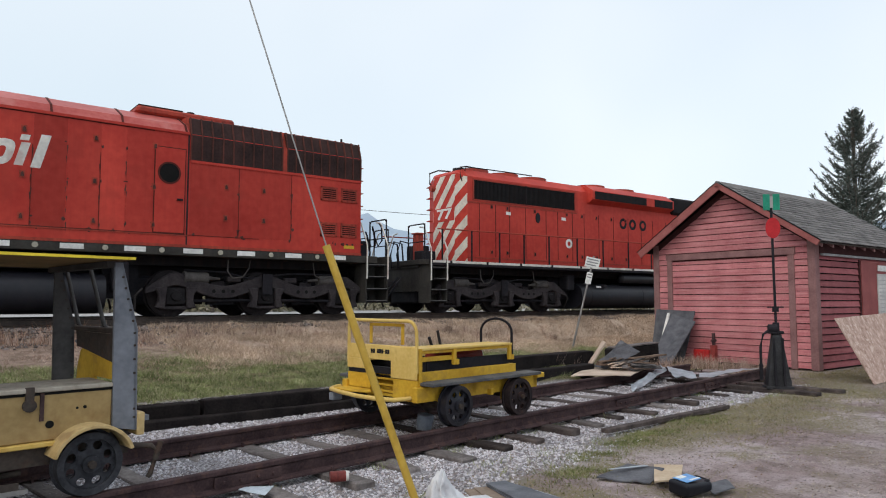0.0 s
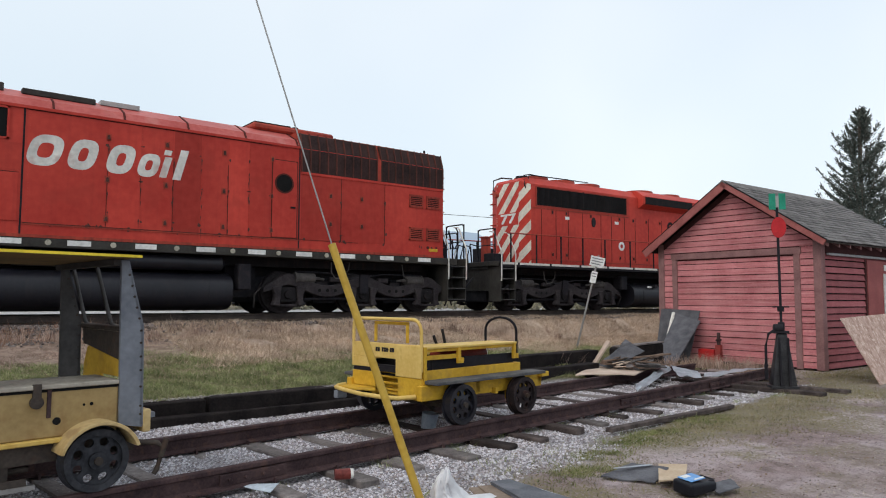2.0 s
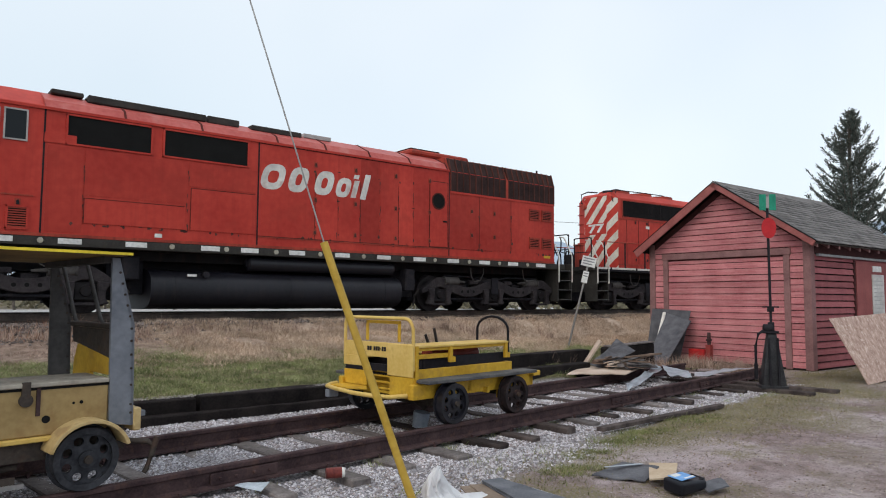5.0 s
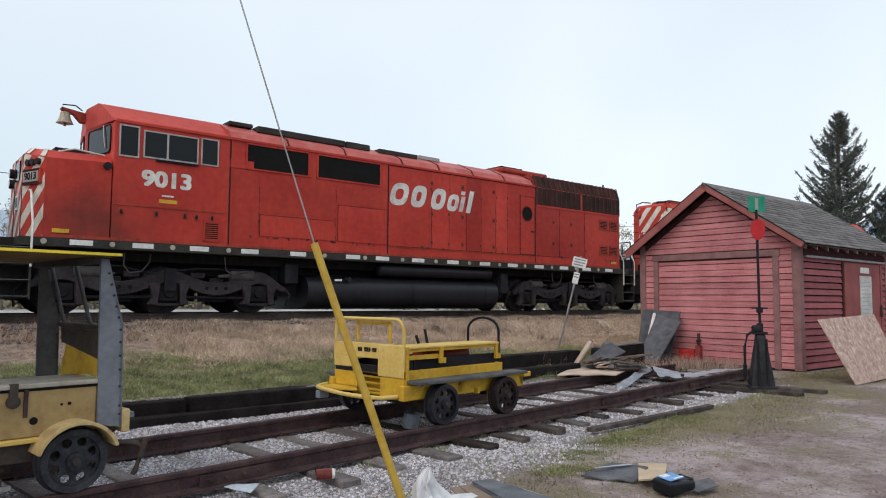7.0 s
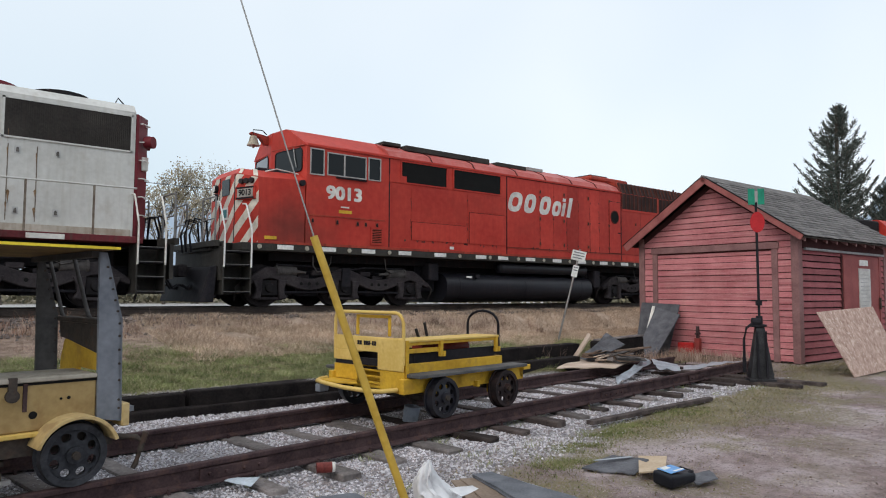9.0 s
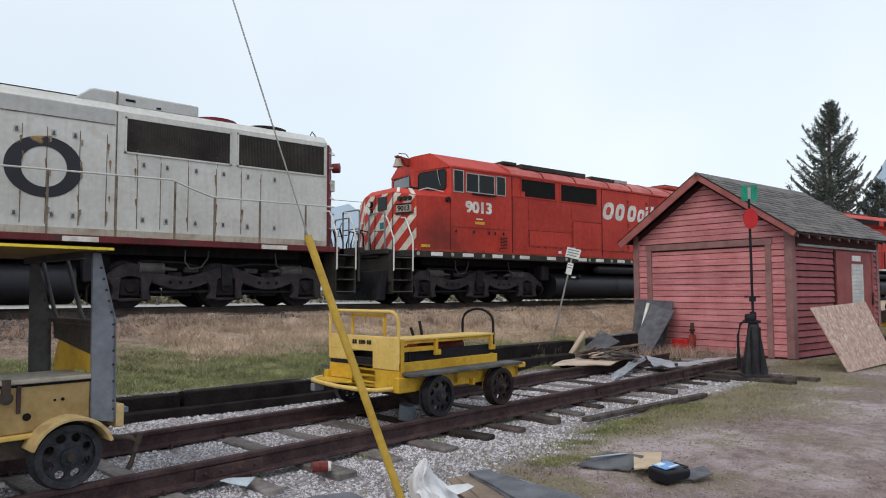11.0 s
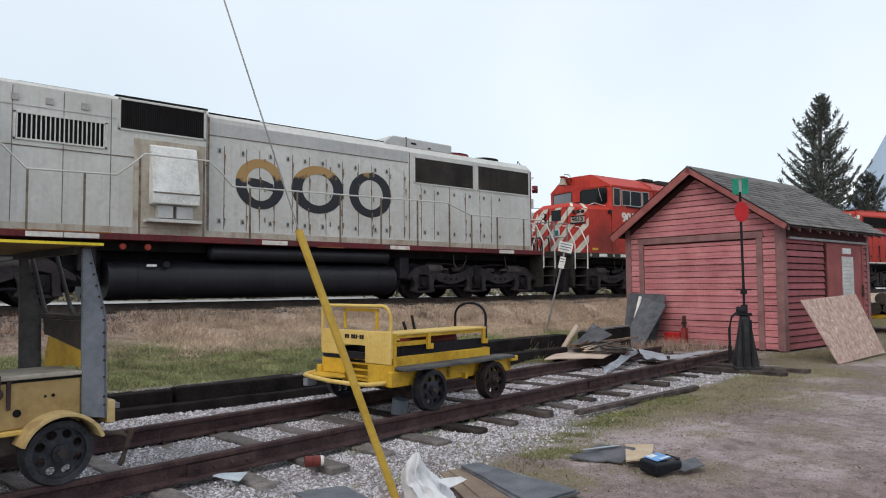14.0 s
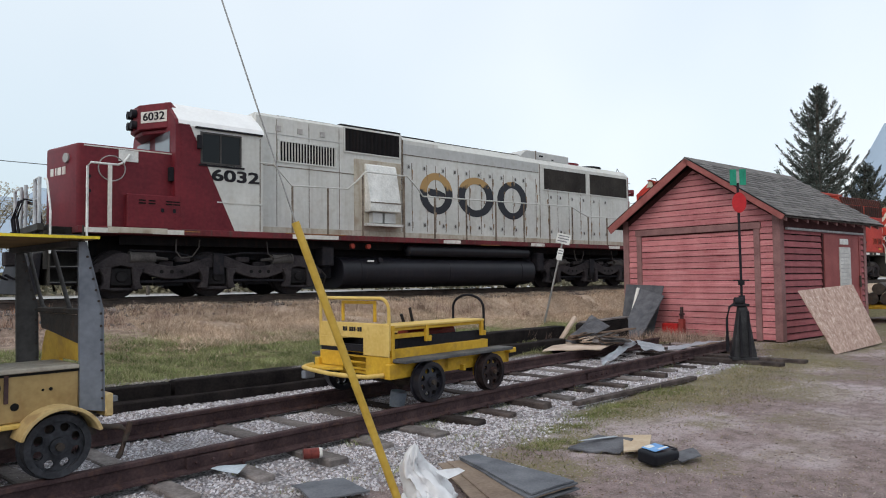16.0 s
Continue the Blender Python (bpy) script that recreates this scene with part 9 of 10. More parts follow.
for i, (y, z) in enumerate(((-0.55, 0.73), (-0.18, 0.73), (0.2, 0.73), (0.56, 0.73), (-0.36, 1.03), (0.02, 1.03))):
    bm = bmesh.new()
    cyl(bm, (-0.6, y, z), (2.7, y, z), 0.175, seg=18)
    part("pipe", bm, DARK_STEEL, tr, "dark steel pipe", 40)


# ---- loose ground cover ----
def island_material(name, colours, rough=0.9, patch=0.0, patch_scale=1.4):
    m = bpy.data.materials.new(name)
    m.use_nodes = True
    n, l = m.node_tree.nodes, m.node_tree.links
    b = n["Principled BSDF"]
    b.inputs["Roughness"].default_value, b.inputs["Specular IOR Level"].default_value = rough, 0.2
    g_ = n.new("ShaderNodeNewGeometry")
    r = n.new("ShaderNodeValToRGB")
    while len(r.color_ramp.elements) < len(colours):
        r.color_ramp.elements.new(0.5)
    for i, c in enumerate(colours):
        r.color_ramp.elements[i].position = i / (len(colours) - 1)
        r.color_ramp.elements[i].color = rgb(c)
    l.new(g_.outputs["Random Per Island"], r.inputs[0])
    colour = r.outputs[0]
    if patch:
        tc, t, rg, hsv = n.new("ShaderNodeTexCoord"), n.new("ShaderNodeTexNoise"), n.new("ShaderNodeMapRange"), n.new("ShaderNodeHueSaturation")
        t.inputs["Scale"].default_value, t.inputs["Detail"].default_value, t.inputs["Roughness"].default_value = patch_scale, 5, 0.65
        rg.inputs["From Min"].default_value, rg.inputs["From Max"].default_value = 0.34, 0.66
        rg.inputs["To Min"].default_value, rg.inputs["To Max"].default_value = 1 - patch, 1 + patch
        l.new(tc.outputs["Object"], t.inputs["Vector"])
        l.new(t.outputs[0], rg.inputs["Value"])
        l.new(rg.outputs[0], hsv.inputs["Value"])
        l.new(colour, hsv.inputs["Color"])
        colour = hsv.outputs[0]
    l.new(colour, b.inputs["Base Color"])
    return m


rng = np.random.default_rng(7)


def mesh_arrays(name, verts, faces, mat, label, category, parent=None):
    return stuff_mesh(name, np.round(verts, 4).tolist(), faces.tolist(), mat, label, category, "stuff", parent)


OCT = np.array([(1, 0, 0), (-1, 0, 0), (0, 1, 0), (0, -1, 0), (0, 0, 1), (0, 0, -1)], float)
OCT_F = np.array([(0, 2, 4), (2, 1, 4), (1, 3, 4), (3, 0, 4), (2, 0, 5), (1, 2, 5), (3, 1, 5), (0, 3, 5)])


def stones(name, pts, size, mat, label, sink=0.35):
    n = len(pts)
    s = size * rng.uniform(0.5, 1.35, (n, 1, 1)) * rng.uniform(0.65, 1.25, (n, 1, 3))
    v = OCT[None] * s * rng.uniform(0.75, 1.2, (n, 6, 1))
    a = rng.uniform(0, 6.28, n)
    c, si = np.cos(a)[:, None], np.sin(a)[:, None]
    x, y = v[:, :, 0] * c - v[:, :, 1] * si, v[:, :, 0] * si + v[:, :, 1] * c
    v = np.stack([x, y, v[:, :, 2] * 0.8], 2)
    v = v + pts[:, None, :] + np.array([0, 0, 1.0]) * (size * (0.5 - sink))
    f = (OCT_F[None] + (np.arange(n) * 6)[:, None, None]).reshape(-1, 3)
    return mesh_arrays(name, v.reshape(-1, 3), f, mat, label, "gravel")


GRAVEL = island_material("pale_crushed_gravel", ((0.15, 0.138, 0.15), (0.33, 0.312, 0.335), (0.52, 0.50, 0.53), (0.64, 0.62, 0.65), (0.33, 0.285, 0.28), (0.18, 0.15, 0.145)), patch=0.22, patch_scale=1.8)
a = np.concatenate([rng.uniform(-1.5, 6.5, 52000), rng.uniform(6.5, 13.4, 36000)])
k = rng.uniform(-1.45, 2.75, len(a))
edge = 0.35 * np.sin(a * 1.3) + 0.25 * np.sin(a * 3.1 + 1)
keep = (k > -1.2 + edge - rng.exponential(0.18, len(a))) & ((a < 6.2 + 0.4 * np.sin(k * 9)) | (k > -0.86 - rng.exponential(0.05, len(a)))) & (a < 12.9 + 0.4 * np.sin(k * 5))
tie_a = np.array(TIES)
on_tie = (np.abs(a[:, None] - tie_a[None]).min(1) < 0.12) & (k > -0.62) & (k < 2.0)
keep &= ~(on_tie & (rng.random(len(a)) < np.where((a > 7.5) & (k > 0.2) & (k < 1.35), 0.66, 0.93)))
for kr in (0.0, 1.507):
    keep &= np.abs(k - kr) > 0.06
a, k = a[keep], k[keep]
px, py = a * math.cos(PSI) - k * math.sin(PSI), 5.234 + a * math.sin(PSI) + k * math.cos(PSI)
keep = py < 8.15
px, py = px[keep], py[keep]
stones("track_gravel", np.stack([px, py, terrain(px, py)], 1), 0.0155, GRAVEL, "pale crushed gravel round the ties")
px, py = rng.uniform(0, 16, 16000), rng.uniform(-1, 7, 16000)
keep = (py < 5.1 + px * 0.12 - 0.9)
px, py = px[keep], py[keep]
stones("stray_pebbles", np.stack([px, py, terrain(px, py)], 1), 0.008, island_material("dull_pebbles", ((0.08, 0.068, 0.064), (0.20, 0.172, 0.165), (0.32, 0.28, 0.27), (0.38, 0.345, 0.335))), "stray pebbles trodden into the earth")
px = rng.uniform(-6.4, 6.6, 2600)
py = 8.44 + 0.02 * np.clip(px, 0, 7) / 7 + rng.uniform(-0.09, 0.10, 2600)
stones("timber_grit", np.stack([px, py, np.full(2600, 0.325)], 1), 0.010, island_material("pale_grit", ((0.16, 0.145, 0.14), (0.30, 0.275, 0.26), (0.42, 0.39, 0.37))), "pale grit lying on the edging timbers")
px, py = rng.uniform(-14, 30, 20000), 15.2 - 2.0 * rng.beta(1.1, 1.9, 20000)
keep = (py > 14.4) | (px < 3.5 + rng.normal(0, 1.5, 20000))
px, py = px[keep], py[keep]
stones("ballast", np.stack([px, py, terrain(px, py)], 1), 0.04, island_material("brown_grey_ballast", ((0.055, 0.045, 0.042), (0.13, 0.108, 0.10), (0.25, 0.218, 0.205))), "brown grey main line ballast")


def blades(name, x, y, h, w, lean, mat, label, drop=0.0):
    n = len(x)
    z = terrain(x, y) - drop
    a = rng.uniform(0, 6.28, n)
    dx, dy = np.cos(a) * w / 2, np.sin(a) * w / 2
    l1, l2 = rng.normal(0, lean, n) * h, rng.normal(0, lean, n) * h
    v = np.stack([np.stack([x - dx, y - dy, z], 1), np.stack([x + dx, y + dy, z], 1), np.stack([x + l1, y + l2, z + h], 1)], 1)
    f = np.arange(n * 3).reshape(-1, 3)
    return mesh_arrays(name, v.reshape(-1, 3), f, mat, label, "grass")


GREEN = island_material("green_grass_blades", ((0.10, 0.122, 0.042), (0.17, 0.205, 0.074), (0.265, 0.285, 0.135), (0.42, 0.37, 0.25)), patch=0.5, patch_scale=2.2)
STRAW = island_material("dry_straw_blades", ((0.14, 0.088, 0.068), (0.28, 0.188, 0.148), (0.42, 0.305, 0.245), (0.52, 0.40, 0.34)), patch=0.4, patch_scale=1.3)

GOLD = island_material("golden_straw_blades", ((0.24, 0.165, 0.115), (0.42, 0.31, 0.225), (0.57, 0.44, 0.335), (0.66, 0.54, 0.43)), patch=0.3, patch_scale=1.3)


def patchy(x, y, s, seed):
    q = np.sin(x * s + seed) * np.sin(y * s * 1.3 + seed * 2) + 0.6 * np.sin(x * s * 2.7 + y * s * 1.9 + seed * 3)
    return q


n = 230000
x, y = rng.uniform(-7, 15, n), 8.5 + rng.beta(1.15, 1.6, n) * 4.4
shift = 2.9 * smooth(9.5, 14.5, x)
keep = (y > 8.5 + shift) & (y < 12.1 + shift * 0.6 + 0.9 * patchy(x, y, 0.9, 1.0))
x, y = x[keep], y[keep]
tuft = np.clip(0.75 + 0.45 * patchy(x, y, 3.1, 2.2) + 0.35 * patchy(x, y, 7.3, 0.7), 0.18, 1.7)
blades("green_grass", x, y, rng.uniform(0.02, 0.085, len(x)) * tuft, rng.uniform(0.005, 0.011, len(x)), 0.7, GREEN, "short green autumn grass on the bank")
n = 190000
x, y = rng.uniform(-9, 24, n), rng.uniform(9.4, 14.6, n)
shift = 2.9 * smooth(9.5, 14.5, x)
keep = (y > 11.9 + shift * 0.3 + 0.9 * patchy(x, y, 0.9, 1.0) - rng.exponential(0.40, n)) & (y > 8.7 + shift) & (patchy(x, y, 2.2, 4.0) > -0.65 + rng.normal(0, 0.3, n))
x, y = x[keep], y[keep]
bare = (y > 12.75 + 0.35 * patchy(x, y, 0.8, 3.0)) & (x < 3.0 + rng.normal(0, 1.2, len(x))) & (rng.random(len(x)) < 0.86)
x, y = x[~bare], y[~bare]
tall = np.where(y > 13.2, 1.6, 1.0)
gold = x + rng.normal(0, 1.5, len(x)) > 4.5
for pick, mat, label in ((~gold, STRAW, "dull dry grass below the main line"), (gold, GOLD, "golden dry grass below the main line")):
    blades("dry_grass", x[pick], y[pick], (rng.uniform(0.02, 0.08, len(x)) * tall)[pick], rng.uniform(0.004, 0.008, int(pick.sum())), 0.85, mat, label)
n = 125000
x, y = rng.uniform(4, 26, n), rng.uniform(11.0, 14.75, n)
keep = (y > 9.2 + 2.9 * smooth(9.5, 14.5, x)) & (patchy(x, y, 1.7, 2.0) > -0.9)
x, y = x[keep], y[keep]
blades("dry_grass", x, y, rng.uniform(0.03, 0.13, len(x)), rng.uniform(0.006, 0.013, len(x)), 0.8, GOLD, "golden dry grass on the track shoulder")
n = 300000
x, y = rng.uniform(1, 19, n), rng.uniform(-1, 7.5, n)
kk = -x * math.sin(PSI) + (y - 5.234) * math.cos(PSI)
near_edge = 0.8 * np.exp(-((kk + 1.70 + 0.03 * (x - 5)) / 0.5) ** 2) * (x > 3.6) * (x < 13) * (patchy(x, y, 1.4, 5.0) > -0.55)
by_shed = np.exp(-((y - 6.35) / 0.4) ** 2) * (x > 13.0) + np.exp(-((x - 15.3) / 0.45) ** 2) * (y > 5.2)
near_edge = 0.6 * near_edge + 0.42 * np.exp(-((kk + 1.3) / 0.33) ** 2) * (x > 6.2) * (x < 12.5) * (patchy(x, y, 1.9, 3.0) > -0.5)
keep = (rng.random(n) < np.clip(near_edge + 0.6 * by_shed + 0.05 * (patchy(x, y, 1.1, 2.0) > 0.5), 0, 1)) & (kk < 1.6)
x, y = x[keep], y[keep]
blades("edge_grass", x, y, rng.uniform(0.010, 0.04, len(x)), rng.uniform(0.004, 0.009, len(x)), 0.8, island_material("thin_brown_green_blades", ((0.10, 0.10, 0.04), (0.17, 0.155, 0.068), (0.25, 0.205, 0.11), (0.34, 0.27, 0.175)), patch=0.4), "thin grass at the edge of the gravel")
# lusher green clumps along that edge, dead blades over the earth
gx = np.concatenate([rng.normal(c, 0.24, 1500) for c in (6.3, 6.95, 5.5, 8.2, 4.8)])
gy = np.concatenate([rng.normal(c, 0.12, 1500) for c in (4.76, 4.86, 4.50, 4.98, 4.16)])
keep = patchy(gx, gy, 6.0, 1.5) > -0.35
blades("edge_clumps", gx[keep], gy[keep], rng.uniform(0.012, 0.05, int(keep.sum())), rng.uniform(0.004, 0.008, int(keep.sum())), 0.7, island_material("fresh_green_blades", ((0.09, 0.115, 0.035), (0.15, 0.175, 0.06), (0.22, 0.23, 0.10), (0.31, 0.27, 0.16)), patch=0.35, patch_scale=3.0), "greener clumps of grass at the gravel edge")
n = 60000
x, y = rng.uniform(1, 19, n), rng.uniform(-1, 6.4, n)
kk = -x * math.sin(PSI) + (y - 5.234) * math.cos(PSI)
keep = (kk < -1.3) & (patchy(x, y, 2.3, 1.0) + 0.6 * patchy(x, y, 5.5, 2.0) > 0.35 + rng.normal(0, 0.35, n))
x, y = x[keep], y[keep]
blades("dead_grass", x, y, rng.uniform(0.006, 0.022, len(x)), rng.uniform(0.003, 0.007, len(x)), 1.6, island_material("dead_tan_blades", ((0.22, 0.175, 0.125), (0.34, 0.28, 0.215), (0.46, 0.39, 0.32), (0.55, 0.48, 0.41)), patch=0.3), "short dead grass trodden into the earth")
# small tufts between the gravel and along the near rail
tx, tk = rng.uniform(1.2, 12.0, 46), np.where(rng.random(46) < 0.5, -0.12, -0.95) + rng.normal(0, 0.12, 46)
x = np.repeat(tx, 26) + rng.normal(0, 0.07, 46 * 26)
k = np.repeat(tk, 26) + rng.normal(0, 0.05, 46 * 26)
x, y = x * math.cos(PSI) - k * math.sin(PSI), 5.234 + x * math.sin(PSI) + k * math.cos(PSI)
blades("gravel_tufts", x, y, rng.uniform(0.03, 0.09, len(x)), rng.uniform(0.004, 0.008, len(x)), 0.6, GREEN, "thin green tufts in the gravel")
# weeds at the timbers and in front of the shed
cx = np.concatenate([rng.uniform(8.6, 14.8, 60), rng.uniform(6.0, 15.0, 60)])
cy = np.concatenate([rng.uniform(8.9, 9.3, 60) + 0.05, 13.6 + rng.uniform(0, 0.5, 60)])
cx = np.concatenate([cx, rng.uniform(14.0, 15.5, 50)])
cy = np.concatenate([cy, rng.uniform(7.4, 9.5, 50)])
cx = np.concatenate([cx, rng.uniform(-6, 6, 70)])
cy = np.concatenate([cy, rng.uniform(13.5, 14.4, 70)])
x = np.repeat(cx, 34) + rng.normal(0, 0.06, len(cx) * 34)
y = np.repeat(cy, 34) + rng.normal(0, 0.06, len(cx) * 34)
blades("weeds", x, y, rng.uniform(0.08, 0.34, len(x)), rng.uniform(0.006, 0.012, len(x)), 0.3, STRAW, "tall dry weed stalks")
cx, cy = rng.uniform(-8, 4, 110), rng.uniform(13.3, 14.6, 110)
x = np.repeat(cx, 30) + rng.normal(0, 0.09, 110 * 30)
y = np.repeat(cy, 30) + rng.normal(0, 0.09, 110 * 30)
blades("russet_weeds", x, y, rng.uniform(0.06, 0.26, len(x)), rng.uniform(0.006, 0.012, len(x)), 0.35, island_material("russet_stalks", ((0.13, 0.06, 0.04), (0.27, 0.13, 0.085), (0.40, 0.24, 0.16), (0.46, 0.34, 0.26)), patch=0.3), "russet weed stalks on the ballast shoulder")
# fallen leaves and chips
n = 11000
x, y = rng.uniform(0.5, 16, n), rng.uniform(-1.5, 7, n)
keep = y < 5.6 + 0.12 * x - 0.9
x, y = x[keep], y[keep]
n = len(x)
aa, r = rng.uniform(0, 6.28, n), rng.uniform(0.004, 0.017, n)
z = terrain(x, y) + 0.006
q = np.stack([np.stack([x + r * np.cos(aa + d) * s, y + r * np.sin(aa + d) * s, z + rng.uniform(0, 0.012, n)], 1) for d, s in ((0, 1), (1.57, 0.5), (3.14, 1), (4.71, 0.5))], 1)
mesh_arrays("fallen_leaves", q.reshape(-1, 3), np.arange(n * 4).reshape(-1, 4), island_material("brown_leaf", ((0.06, 0.04, 0.028), (0.13, 0.085, 0.055), (0.24, 0.16, 0.10), (0.38, 0.31, 0.23))), "fallen brown leaves and chips", "leaves")


# ---- trees ----
BARK = material("grey_brown_bark", (0.10, 0.082, 0.07), (0.06, 0.05, 0.042), (0.16, 0.135, 0.115), rough=0.9, scale=4, fine=25, bump=0.5)
NEEDLE = island_material("dark_green_needles", ((0.045, 0.058, 0.052), (0.075, 0.092, 0.08), (0.12, 0.138, 0.122), (0.19, 0.205, 0.185)))
YELLOW_LEAF = island_material("yellowing_leaves", ((0.25, 0.205, 0.12), (0.36, 0.30, 0.18), (0.34, 0.31, 0.26), (0.46, 0.42, 0.35)))


def leaf_cloud(pts, dirs, ln, w):
    """Small tapered leaves at the points, along the directions."""
    n = len(pts)
    d = dirs / np.linalg.norm(dirs, axis=1)[:, None]
    s = np.cross(d, rng.normal(0, 1, (n, 3)))
    s = s / np.linalg.norm(s, axis=1)[:, None]
    L, W_ = (ln * rng.uniform(0.6, 1.4, n))[:, None], (w * rng.uniform(0.6, 1.4, n))[:, None]
    v = np.stack([pts, pts + d * L * 0.5 + s * W_, pts + d * L, pts + d * L * 0.5 - s * W_], 1)
    return v.reshape(-1, 3), np.arange(n * 4).reshape(-1, 4)


def conifer(x0, y0, z0, height, spread, label):
    tree = thing("conifer", label, "tree", pose(x0, y0, z0))
    bm = bmesh.new()
    tube(bm, [(0, 0, 0), (0.05, 0.02, height * 0.3), (-0.03, 0.04, height * 0.7), (0.0, 0.0, height)], 0.10, 10)
    for v_ in bm.verts:
        q = 1.0 + 1.6 * (1 - v_.co.z / height)
        v_.co.x *= q
        v_.co.y *= q
    part("trunk", bm, BARK, tree, "straight tapering trunk", 60)
    P, D = [], []
    bm = bmesh.new()
    zz = height * 0.12
    while zz < height * 0.99:
        u = zz / height
        reach = spread * (1 - u) ** 0.74 * (0.70 + 0.30 * min(1, u * 3)) + 0.25 * u * (1 - u) ** 0.25
        for i in range(int(4 + 2.4 * (1 - u))):
            az = rng.uniform(0, 2 * math.pi)
            R = reach * rng.uniform(0.55, 1.1)
            sag, up = rng.uniform(0.08, 0.30), rng.uniform(0.42, 0.72) + 0.35 * u
            pts = []
            for q in range(7):
                f = q / 6
                pts.append(Vector((R * f * math.cos(az), R * f * math.sin(az), zz - sag * R * f + up * R * f ** 2.2)))
            if R > 0.5:
                tube(bm, [p for p in pts[::2]], 0.016 + 0.012 * R / spread, 4)
            crossw = Vector((-math.sin(az), math.cos(az), 0))
            for q in range(int(40 + 400 * R / spread)):
                f = rng.uniform(0.14, 1.0)
                i0 = min(5, int(f * 6))
                p = pts[i0].lerp(pts[i0 + 1], f * 6 - i0)
                out = (pts[i0 + 1] - pts[i0]).normalized()
                sd = rng.normal(0, 1)
                P.append(p + crossw * sd * (0.12 * R * (1.05 - f) + 0.05) + Vector((0, 0, rng.normal(0, 0.075))))
                D.append(out * 0.7 + crossw * sd * 0.7 + Vector((0, 0, rng.uniform(-0.25, 0.6))))
        zz += rng.uniform(0.22, 0.38)
    for q in range(110):
        z = height * (1.015 - 0.08 * rng.random() ** 0.6)
        P.append(Vector((rng.normal(0, 0.05), rng.normal(0, 0.05), z)))
        D.append(Vector((rng.normal(0, 0.5), rng.normal(0, 0.5), rng.uniform(0.3, 1.2))))
    tagged(part("limb", bm, BARK, tree, "thin whorled limbs"), kind="stuff")
    v, f = leaf_cloud(np.array([tuple(p) for p in P]), np.array([tuple(d) for d in D]), 0.20, 0.034)
    mesh_arrays("crown", v, f, NEEDLE, "dark green needle sprays with gaps", "", tree)
    return tree


conifer(56.1, 20.9, 0.4, 15.5, 5.2, "tall dark green spruce behind the shed")
conifer(57.3, 18.2, 0.4, 9.2, 3.9, "smaller dark spruce beside the tall one")


def bare_tree(x0, y0, height, seed, leaves, label):
    r = random.Random(seed)
    tree = thing("autumn_tree", label, "tree", pose(x0, y0, 0.4), group="autumn trees beyond the line")
    bm = bmesh.new()
    tips = []

    def grow(p, d, ln, rad, depth):
        q = p + d * ln * 0.5 + Vector((r.uniform(-1, 1), r.uniform(-1, 1), 0)) * ln * 0.05
        e = p + d * ln
        ring_between(bm, p, q, rad, rad * 0.85, 5, False)
        ring_between(bm, q, e, rad * 0.85, rad * 0.66, 5, False)
        if depth == 0:
            tips.append((e, d))
            return
        for i in range(r.choice((2, 3, 3))):
            nd = (d + Vector((r.uniform(-1, 1), r.uniform(-1, 1), r.uniform(-0.1, 0.5))) * 0.55).normalized()
            grow(e, nd, ln * r.uniform(0.62, 0.85), rad * 0.62, depth - 1)
        if depth >= 2:
            grow(q, (d + Vector((r.uniform(-1, 1), r.uniform(-1, 1), 0.2)) * 0.8).normalized(), ln * 0.6, rad * 0.45, depth - 2)

    grow(Vector((0, 0, 0)), Vector((r.uniform(-0.05, 0.05), 0, 1)).normalized(), height * 0.27, height * 0.012, 5)
    tagged(part("branchwork", bm, BARK, tree, "grey trunk and fine bare twigs"), kind="stuff")
    P = np.array([tuple(t[0]) for t in tips for _ in range(leaves)]) + rng.normal(0, height * 0.022, (len(tips) * leaves, 3))
    v, f = leaf_cloud(P, rng.normal(0, 1, P.shape), 0.16, 0.07)
    mesh_arrays("crown", v, f, YELLOW_LEAF, "sparse yellowing leaves", "", tree)
    return tree


bare_tree(19.0, 60.0, 13.0, 3, 20, "half-bare yellowing poplar beyond the line")
bare_tree(22.6, 62.0, 13.5, 5, 6, "nearly bare grey autumn tree beyond the line")
bare_tree(26.5, 61.0, 12.8, 8, 6, "nearly bare grey autumn tree beyond the line")
bare_tree(14.5, 64.0, 7.5, 11, 12, "low yellowing autumn tree beyond the line")
bare_tree(7.6, 62.0, 9.5, 31, 6, "low half-bare autumn tree beyond the line")
bare_tree(10.8, 65.0, 8.5, 37, 6, "low half-bare autumn tree beyond the line")
bare_tree(4.2, 64.0, 9.0, 41, 6, "low half-bare autumn tree beyond the line")
bare_tree(58.0, 44.0, 9.5, 14, 9, "yellow green autumn tree beyond the line")
bare_tree(63.0, 43.0, 8.5, 17, 9, "yellow green autumn tree beyond the line")
bare_tree(66.0, 17.5, 8.0, 21, 9, "yellow green autumn tree behind the spruce")
bare_tree(28.0, 66.0, 8.0, 23, 12, "low yellowing autumn tree beyond the line")

# shrubs far behind the line, one soft hedge
P = []
for i in range(260):
    az = math.radians(rng.uniform(22, 112))
    d = rng.uniform(66, 80)
    h = rng.uniform(1.0, 3.2)
    c = np.array([d * math.cos(az), d * math.sin(az), 0.4 + h * 0.45])
    P.append(c + rng.normal(0, 1, (60, 3)) * np.array([1.0, 1.0, h * 0.28]))
P = np.concatenate(P)
P = P[P[:, 2] > 0.4]
v, f = leaf_cloud(P, rng.normal(0, 1, P.shape), 0.5, 0.16)
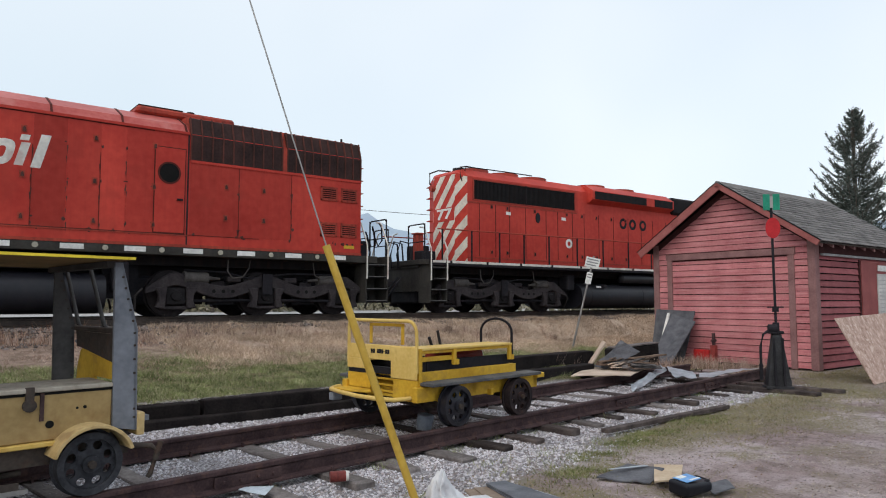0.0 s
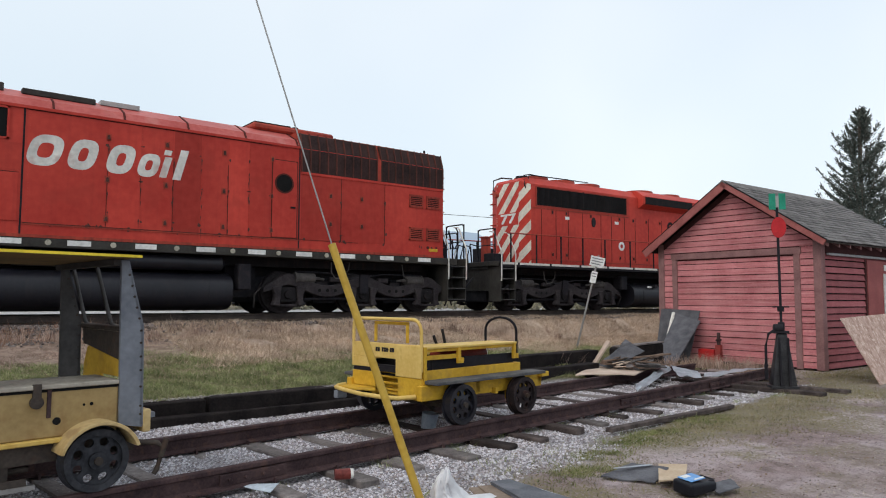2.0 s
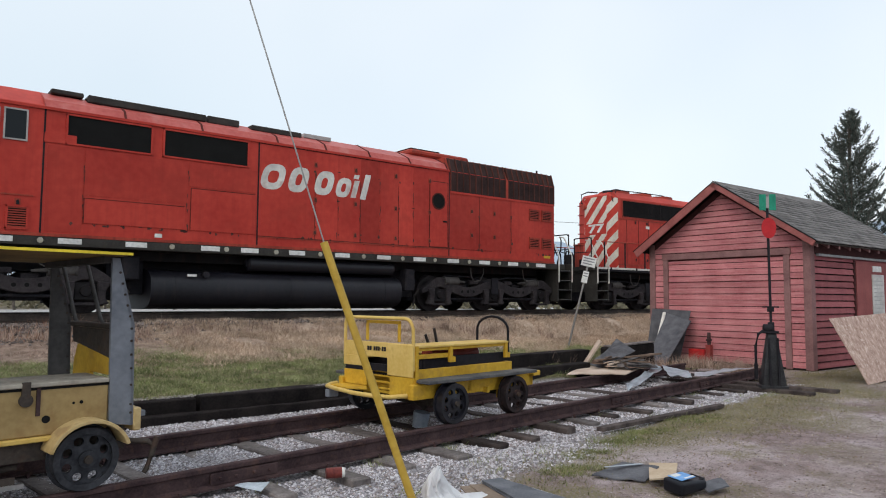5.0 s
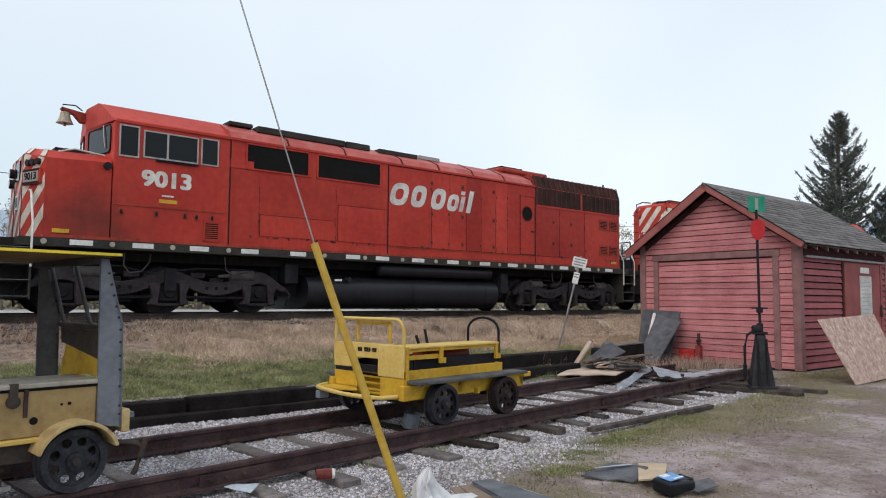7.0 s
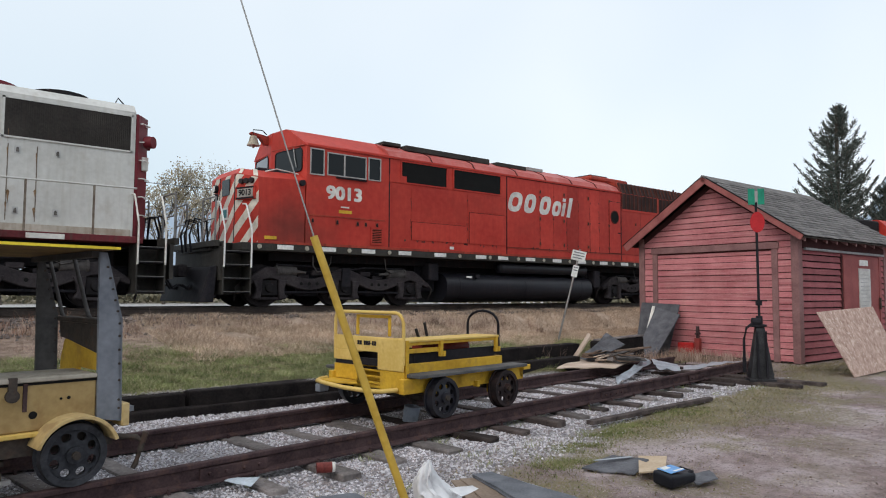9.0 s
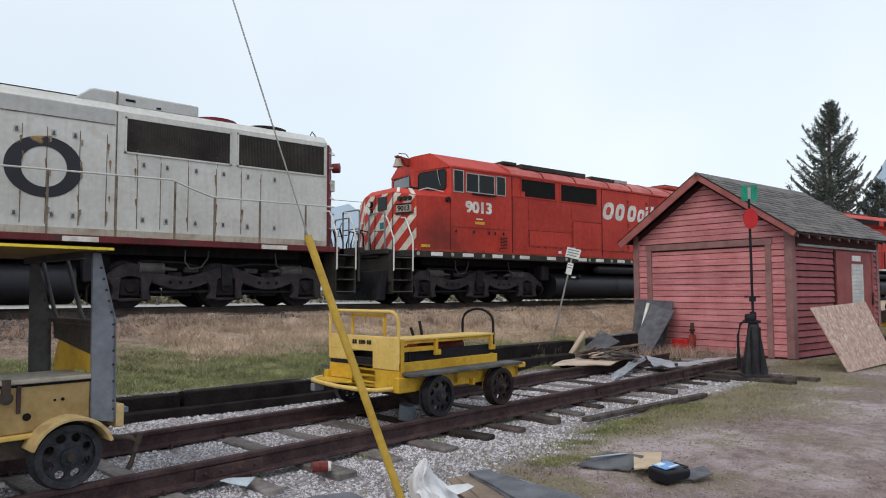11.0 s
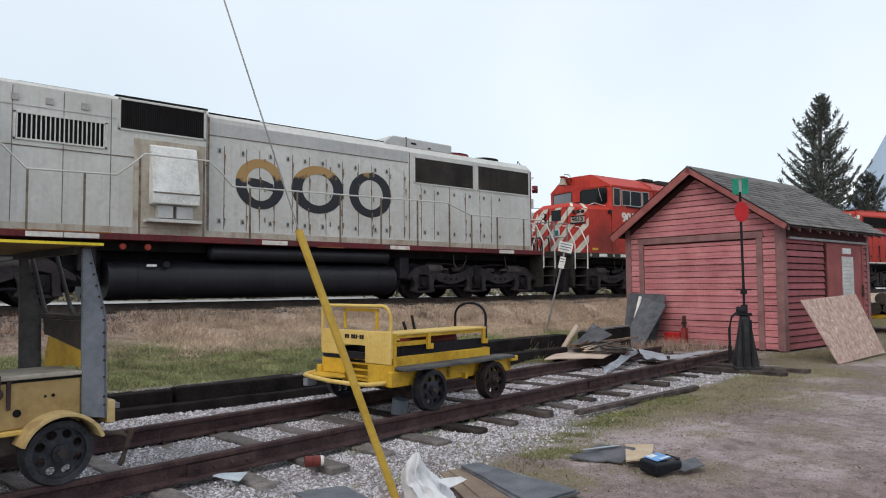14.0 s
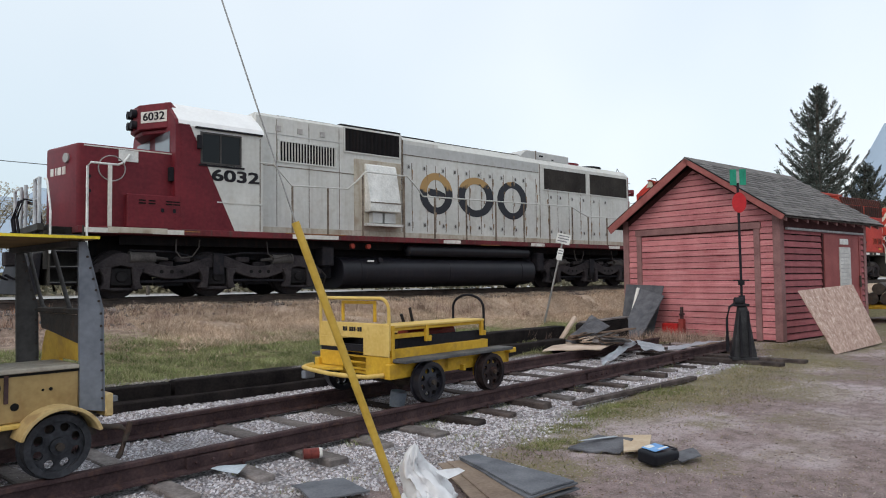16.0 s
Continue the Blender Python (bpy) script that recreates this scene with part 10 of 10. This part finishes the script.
mesh_arrays("far_shrubs", v, f, island_material("dull_shrub_leaves", ((0.13, 0.13, 0.10), (0.20, 0.18, 0.12), (0.27, 0.24, 0.16))), "dull grey green shrubs far beyond the line", "shrubs")

# ---- overhead cable beyond the line ----
bm = bmesh.new()
tube(bm, [(x, 40, 7.6 + 0.9 * ((x - 12) / 40) ** 2) for x in range(-60, 101, 8)], 0.018, 6)
lone("overhead_cable", bm, BLACK, "thin black overhead cable beyond the line", "cable")

# ---- hills with painted haze ----
# distance haze is put into the blue-grey colour and a faint glow
HAZE = bpy.data.materials.new("hills_painted_haze")
HAZE.use_nodes = True
hn_, hl_ = HAZE.node_tree.nodes, HAZE.node_tree.links
hb_ = hn_["Principled BSDF"]
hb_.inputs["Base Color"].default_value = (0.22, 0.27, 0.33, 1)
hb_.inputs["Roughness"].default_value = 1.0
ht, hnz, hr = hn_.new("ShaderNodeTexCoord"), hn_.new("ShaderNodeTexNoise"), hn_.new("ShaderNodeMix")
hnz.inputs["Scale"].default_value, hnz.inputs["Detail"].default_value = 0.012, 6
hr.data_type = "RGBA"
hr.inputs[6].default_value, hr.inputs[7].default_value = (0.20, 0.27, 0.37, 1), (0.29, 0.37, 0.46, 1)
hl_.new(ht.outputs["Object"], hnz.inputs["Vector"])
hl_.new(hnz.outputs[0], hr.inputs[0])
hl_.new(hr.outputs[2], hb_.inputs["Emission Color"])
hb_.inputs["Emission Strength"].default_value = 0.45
verts, faces = [], []
nseg, rows_ = 220, 7
for i in range(nseg + 1):
    az = -60 + 240 * i / nseg
    e = float(np.interp(az, [-60, -5, 8, 13, 15, 16.3, 17.5, 18.4, 25, 33, 45, 53, 56, 59, 64, 70, 77, 85, 100, 130, 180], [0.10, 0.20, 0.26, 0.225, 0.198, 0.178, 0.152, 0.11, 0.055, 0.066, 0.09, 0.104, 0.109, 0.125, 0.13, 0.12, 0.117, 0.11, 0.10, 0.09, 0.08]))
    e *= 1 + 0.05 * math.sin(az * 0.9) + 0.035 * math.sin(az * 2.3 + 1) + 0.02 * math.sin(az * 6.1)
    for j in range(rows_):
        f = j / (rows_ - 1)
        d = 900 + 900 * f
        zt = e * 1800 * f ** 0.8 * (1 + 0.06 * math.sin(az * 3.3 + j * 1.7) * (1 - f))
        verts.append((d * math.cos(radians(az)), d * math.sin(radians(az)), zt - 3))
for i in range(nseg):
    for j in range(rows_ - 1):
        q = i * rows_ + j
        faces.append((q, q + rows_, q + rows_ + 1, q + 1))
hills = stuff_mesh("hills_backdrop", verts, faces, HAZE, "wooded hills with pale blue haze painted in", "hills", "structure")
hills.data.polygons.foreach_set("use_smooth", [True] * len(hills.data.polygons))


# ---- what moves: the train rolls along the main line, its wheels turn ----
def motions():
    ts, ss = [t for t, s in TRAVEL], [s for t, s in TRAVEL]
    fit = np.polyfit(ts, ss, 5)
    for loco, x in LOCOS:
        rows = []
        for t, s in TRAVEL:
            y0, y1 = YC - float(bend(x + s - 6.6)), YC - float(bend(x + s + 6.6))
            rows.append((t, pose(x + s, (y0 + y1) / 2, ZR, 0, 0, math.degrees(math.atan2(y1 - y0, 13.2)))))
        walk(loco, rows)
    for ob in WHEELS:
        x = ob.matrix_basis.translation.x
        rows = []
        for i in range(81):
            t = i * 0.2
            turn = math.degrees((np.polyval(fit, t) - np.polyval(fit, 0)) / ob["radius"])
            rows.append((t, pose(x, 0, 0.508, 0, turn, 0)))
        walk(ob, rows)


motions()
